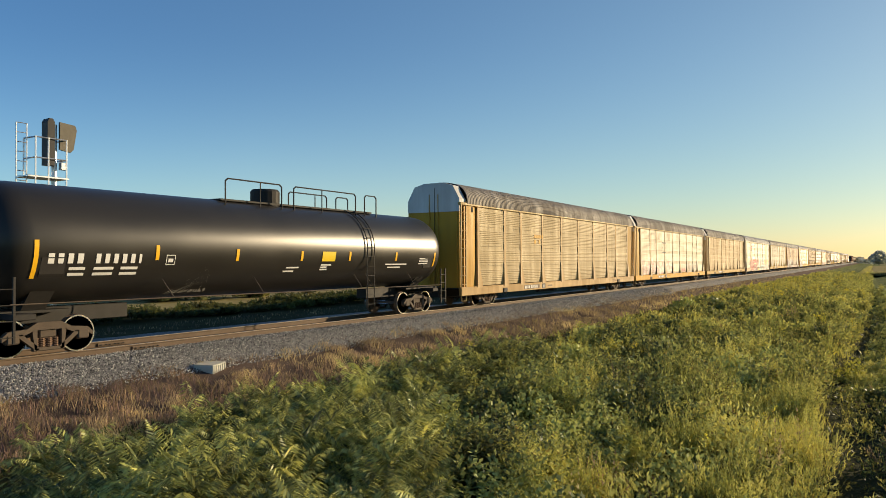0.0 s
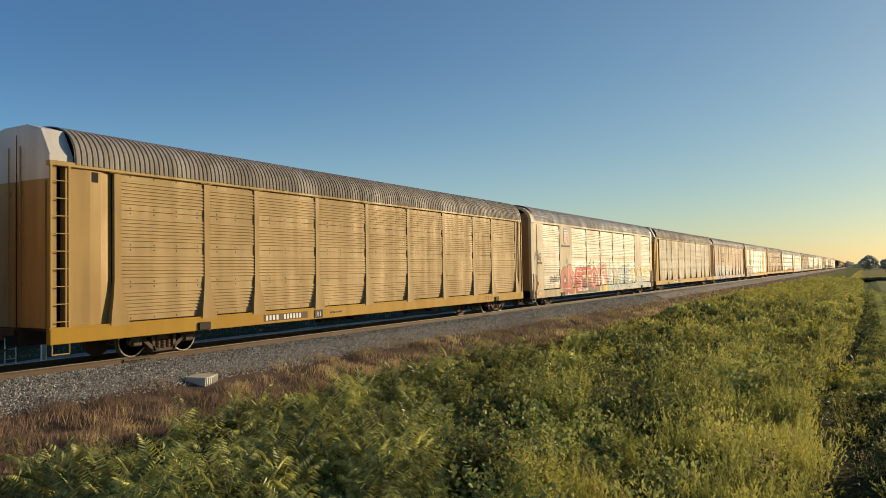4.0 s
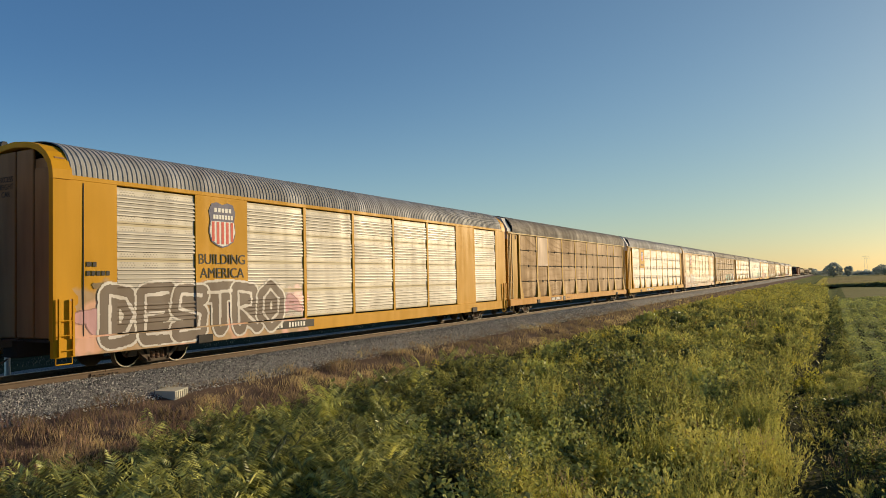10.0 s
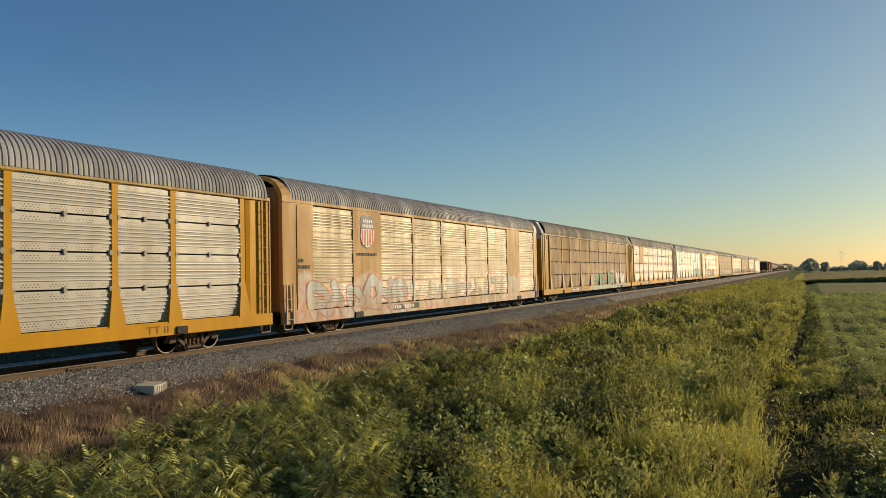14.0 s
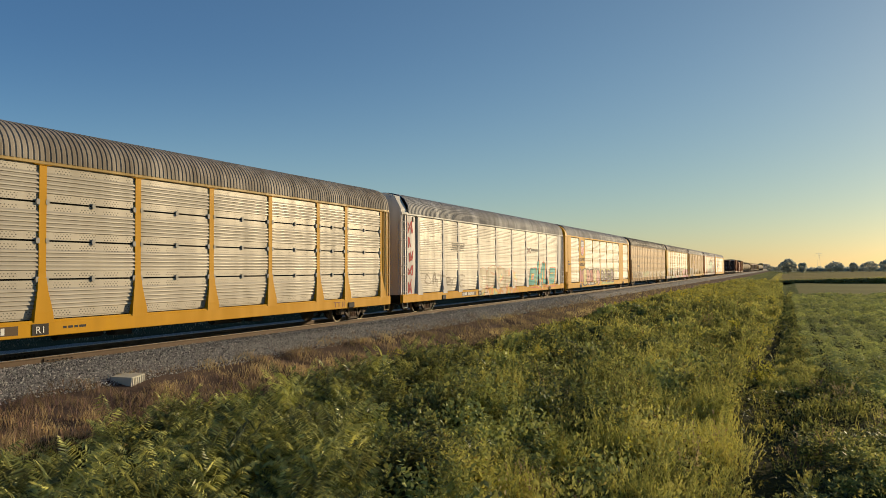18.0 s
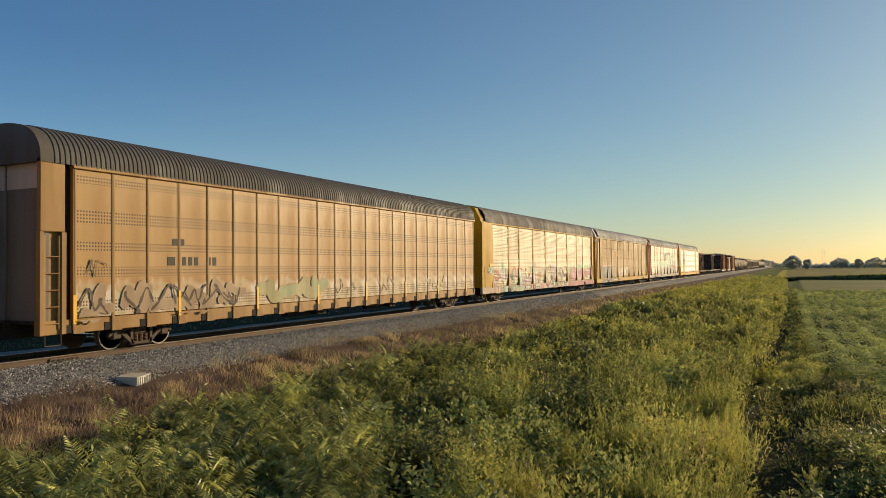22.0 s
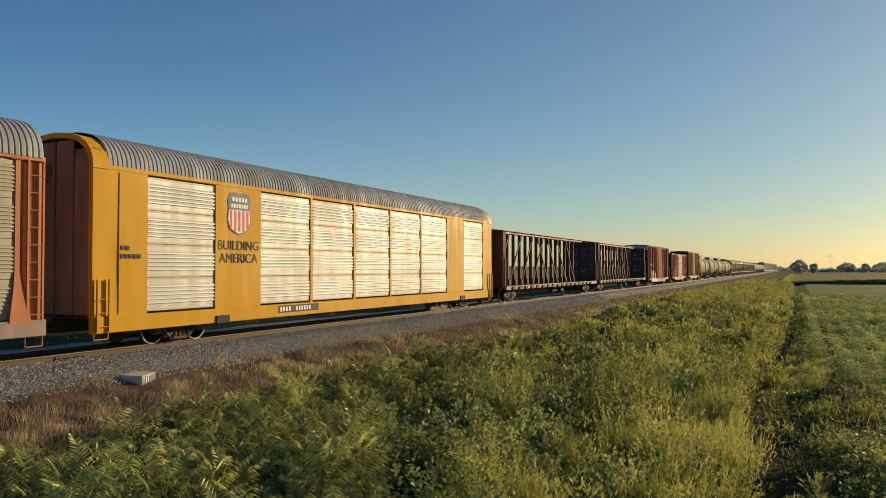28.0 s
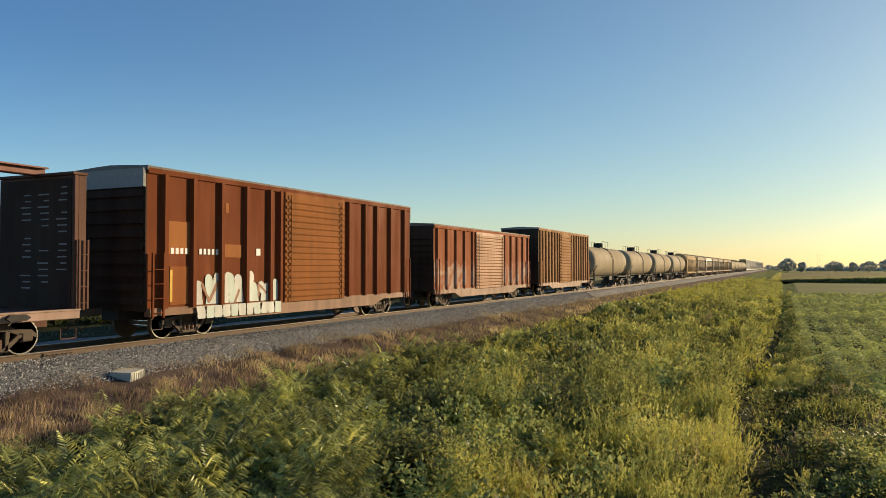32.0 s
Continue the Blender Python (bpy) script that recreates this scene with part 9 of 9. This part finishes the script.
def build_shrubs():
    rng = np.random.default_rng(33)
    shrub(26.5, 0.75, 1.15, 1.05, 1, BLOOM, "round bush covered in yellow-green bloom", 0.035, 900)
    shrub(43, 2.6, 1.2, 1.2, 2, BLOOM, "low yellow flowering bush", 0.06, 360)
    for i, (x, y) in enumerate(spots(rng, 34, 12, 48, 6, 42, 3.0, 12.0)):
        s = rng.uniform(0.8, 1.7)
        shrub(x, y, s, s * rng.uniform(0.7, 0.95), 100 + i, BUSH if i % 3 else WEED, "dark green leafy shrub among the weeds" if i % 3 else "yellow-green leafy shrub among the weeds", 0.026 + x * 0.0013, 900)
    for i, (x, y) in enumerate(((37, 9.4), (41, 8.6), (47, 8.8), (55, 8.4), (66, 8.8))):
        shrub(x, y, 2.0, 1.1, 160 + i, BUSH, "dark green thicket beside the railway bank", 0.08, 800)
    for i, (x, y, w, h, pale) in enumerate(BEYOND):
        shrub(x, y, w, h, 200 + i, OLIVE if pale else HEDGE, "bush beyond the railway line, leaves coloured olive as if sunlit" if pale else "dark green bush beyond the railway line", 0.11, 4800, "bushes beyond the line")
    for i, (x, y, w) in enumerate(((28.6, 6.3, 1.5), (24.0, 6.0, 1.5), (22.4, 5.5, 1.2), (50.0, 9.2, 2.6), (53.0, 8.6, 2.2), (44.0, 6.0, 1.9), (46.5, 5.0, 1.9), (19.0, 5.2, 1.2), (34.0, 8.0, 1.8), (36.0, 7.2, 1.7), (31.0, 5.2, 1.3), (66.0, 10.0, 2.6), (17.0, 3.9, 1.1), (26.0, 4.2, 1.2))):
        shrub(x, y, w, w * 0.42 + 0.42, 300 + i, BUSH, "dark green leafy shrub among the weeds", 0.03 + x * 0.0012, 1500)


def build_grass():
    rng = np.random.default_rng(34)
    p = np.concatenate([spots(rng, 15000, 16, 190, -2, 20, 0.6, 9.0), spots(rng, 900, 14, 34, -14, 3, -2.6, 0.6), spots(rng, 4000, 24, 130, -6, 3, -0.7, 1.2), spots(rng, 9000, 11, 50, 1, 20, 0.8, 4.8)])
    far = np.clip(np.hypot(p[:, 0], p[:, 1]) / 24, 1, 5)
    off = np.abs(p[:, 1] - ditch_y(p[:, 0]))
    keep = (off > rng.uniform(0.1, 0.5, len(p))) & clear_of_domes(rng, p)
    p, far, off = p[keep], far[keep], off[keep]
    L = np.clip(0.15 + 0.75 * canopy(p), 0.25, 0.95) * np.clip(0.5 + off * 0.5, 0.5, 1.0) * np.where(p[:, 1] < 0.4, 0.7, 1.0)
    quad_mesh("tall_grass", blades(rng, p, ground_z(p[:, 1]) - 0.03, L, 0.0065 * far, 0.25), GRASS, "tall yellow-green grass along the ditch", "grass")
    p = np.concatenate([spots(rng, 30000, 11, 120, 4, 76, 12.4, 15.75), spots(rng, 12000, 22, 170, 4, 40, 10.8, 16.0), spots(rng, 1500, 32, 70, 25, 70, 28.5, 31.5)])
    far = np.clip(np.hypot(p[:, 0], p[:, 1]) / 24, 1, 3.5)
    tuft = swell(p, 12.0, 1.1)
    keep = (tuft + rng.normal(0, 0.25, len(p)) > -0.12) | (p[:, 1] < 14)
    p, far, tuft = p[keep], far[keep], tuft[keep]
    L = np.clip(0.26 + 0.34 * tuft, 0.12, 0.62) * np.where(p[:, 1] > 15.2, 0.6, 1.0)
    quad_mesh("dry_grass", blades(rng, p, ground_z(p[:, 1]) - 0.02, L, 0.007 * far, 0.4), HAY, "reddish-brown dry grass at the foot of the ballast", "grass")


def build_brush():
    """Rank weeds on the far side of the line."""
    rng = np.random.default_rng(36)
    n = 2200
    x, y = -12 + 150 * rng.random(n) ** 1.4, rng.uniform(33.0, 37.0, n)
    p = np.stack([x, y], 1)
    tall = np.clip(0.6 + 0.7 * swell(p, 71.0, 0.22) + rng.normal(0, 0.1, n), 0.3, 1.0)
    far = np.clip(np.hypot(x, y) / 30, 1, 2.6)
    quad_mesh("trackside_brush", sprays(rng, p, rng.uniform(0.35, 0.7, n), tall, 9, 10, 0.15, 0.24, 0.9, far), COVER, "weeds along the far side of the line, darkened for shade", "weeds")


def build_beans():
    rng = np.random.default_rng(35)
    n = 150000
    r = 21 * (108 / 21) ** rng.random(n)
    row = np.floor(rng.random(n) * (4 + r * 0.22))
    y = -0.85 - row * 0.76 + rng.normal(0, 0.165, n) + 0.05 * np.sin(r * 0.9 + row)
    x = r
    keep = (y > -40) & (y < -0.55 - np.clip((31 - x) * 0.17, 0, 3)) & (x > 22 + 1.6 * np.sin(y * 1.3)) & (x < 104 + 3 * np.sin(y))
    x, y = x[keep], y[keep]
    n = len(x)
    far = np.clip(x / 38, 1, 2.4)
    lush = 0.75 + 0.7 * swell(np.stack([x * 0.5, y], 1), 15.0, 0.9)
    base = np.stack([x, y, -1.55 + 0.62 * lush * rng.random(n) ** 0.5], 1)
    az = rng.uniform(0, 2 * np.pi, n)
    way = unit(np.stack([np.cos(az), np.sin(az), rng.uniform(-0.3, 0.5, n)], 1))
    size = rng.uniform(0.055, 0.10, n) * far
    quad_mesh("bean_rows", leaves(base, way, unit(rng.normal(0, 0.8, (n, 3)) + (0.1, -0.1, 0.8)), size, size * 0.36), BEAN, "rows of green soybean plants", "crop")


build_sumac()
build_weeds()
build_cover()
build_mounds()
build_domes()
build_shrubs()
build_grass()
build_brush()
build_beans()


# how far the train is ahead of or behind a steady pace, by the second
EASE = ((0, 0.7), (1, 0.73), (2, -0.23), (3, -0.43), (4.5, -0.1), (6, 0.22), (7, 0.77), (8, -0.24), (9, 0.22), (10, 0.0), (11, -0.49), (12, -0.58), (13, 0.47), (14, -0.52), (15.5, -0.9), (17, -1.24), (18, -0.13), (19, -0.22), (20, -0.64), (21, -0.31), (22, -0.6), (23, 0.48), (24, -1.11), (25, 0.08), (26.5, 0.04), (28, 0.0), (29, -1.9), (30, -1.9), (31, -1.9), (32, -1.9))


def motions():
    """The train rolls past at an almost steady pace; wheels turn while a wagon is near."""
    for car, mid, sets in CARS:
        walk(car, [(t, pose(mid - SPEED * t + d, LINE, 0)) for t, d in EASE])
        t0, t1 = (mid - 62) / SPEED, (mid + 24) / SPEED
        if t0 > 31 or t1 < 0.2:
            continue
        a, b = max(0, math.ceil(t0 * FPS)), min(32 * FPS, math.floor(t1 * FPS))
        for w, dx, r in sets:
            turn = lambda k: pose(dx, 0, 0.45, 0, -math.degrees(SPEED * k / FPS / r) % 360, 0)
            rows = [(k / FPS, turn(k)) for k in range(a, b + 1)]
            if a > 0:
                rows.insert(0, (0.0, turn(a)))
            if b < 32 * FPS:
                rows.append((32.0, turn(b)))
            walk(w, rows)


motions()
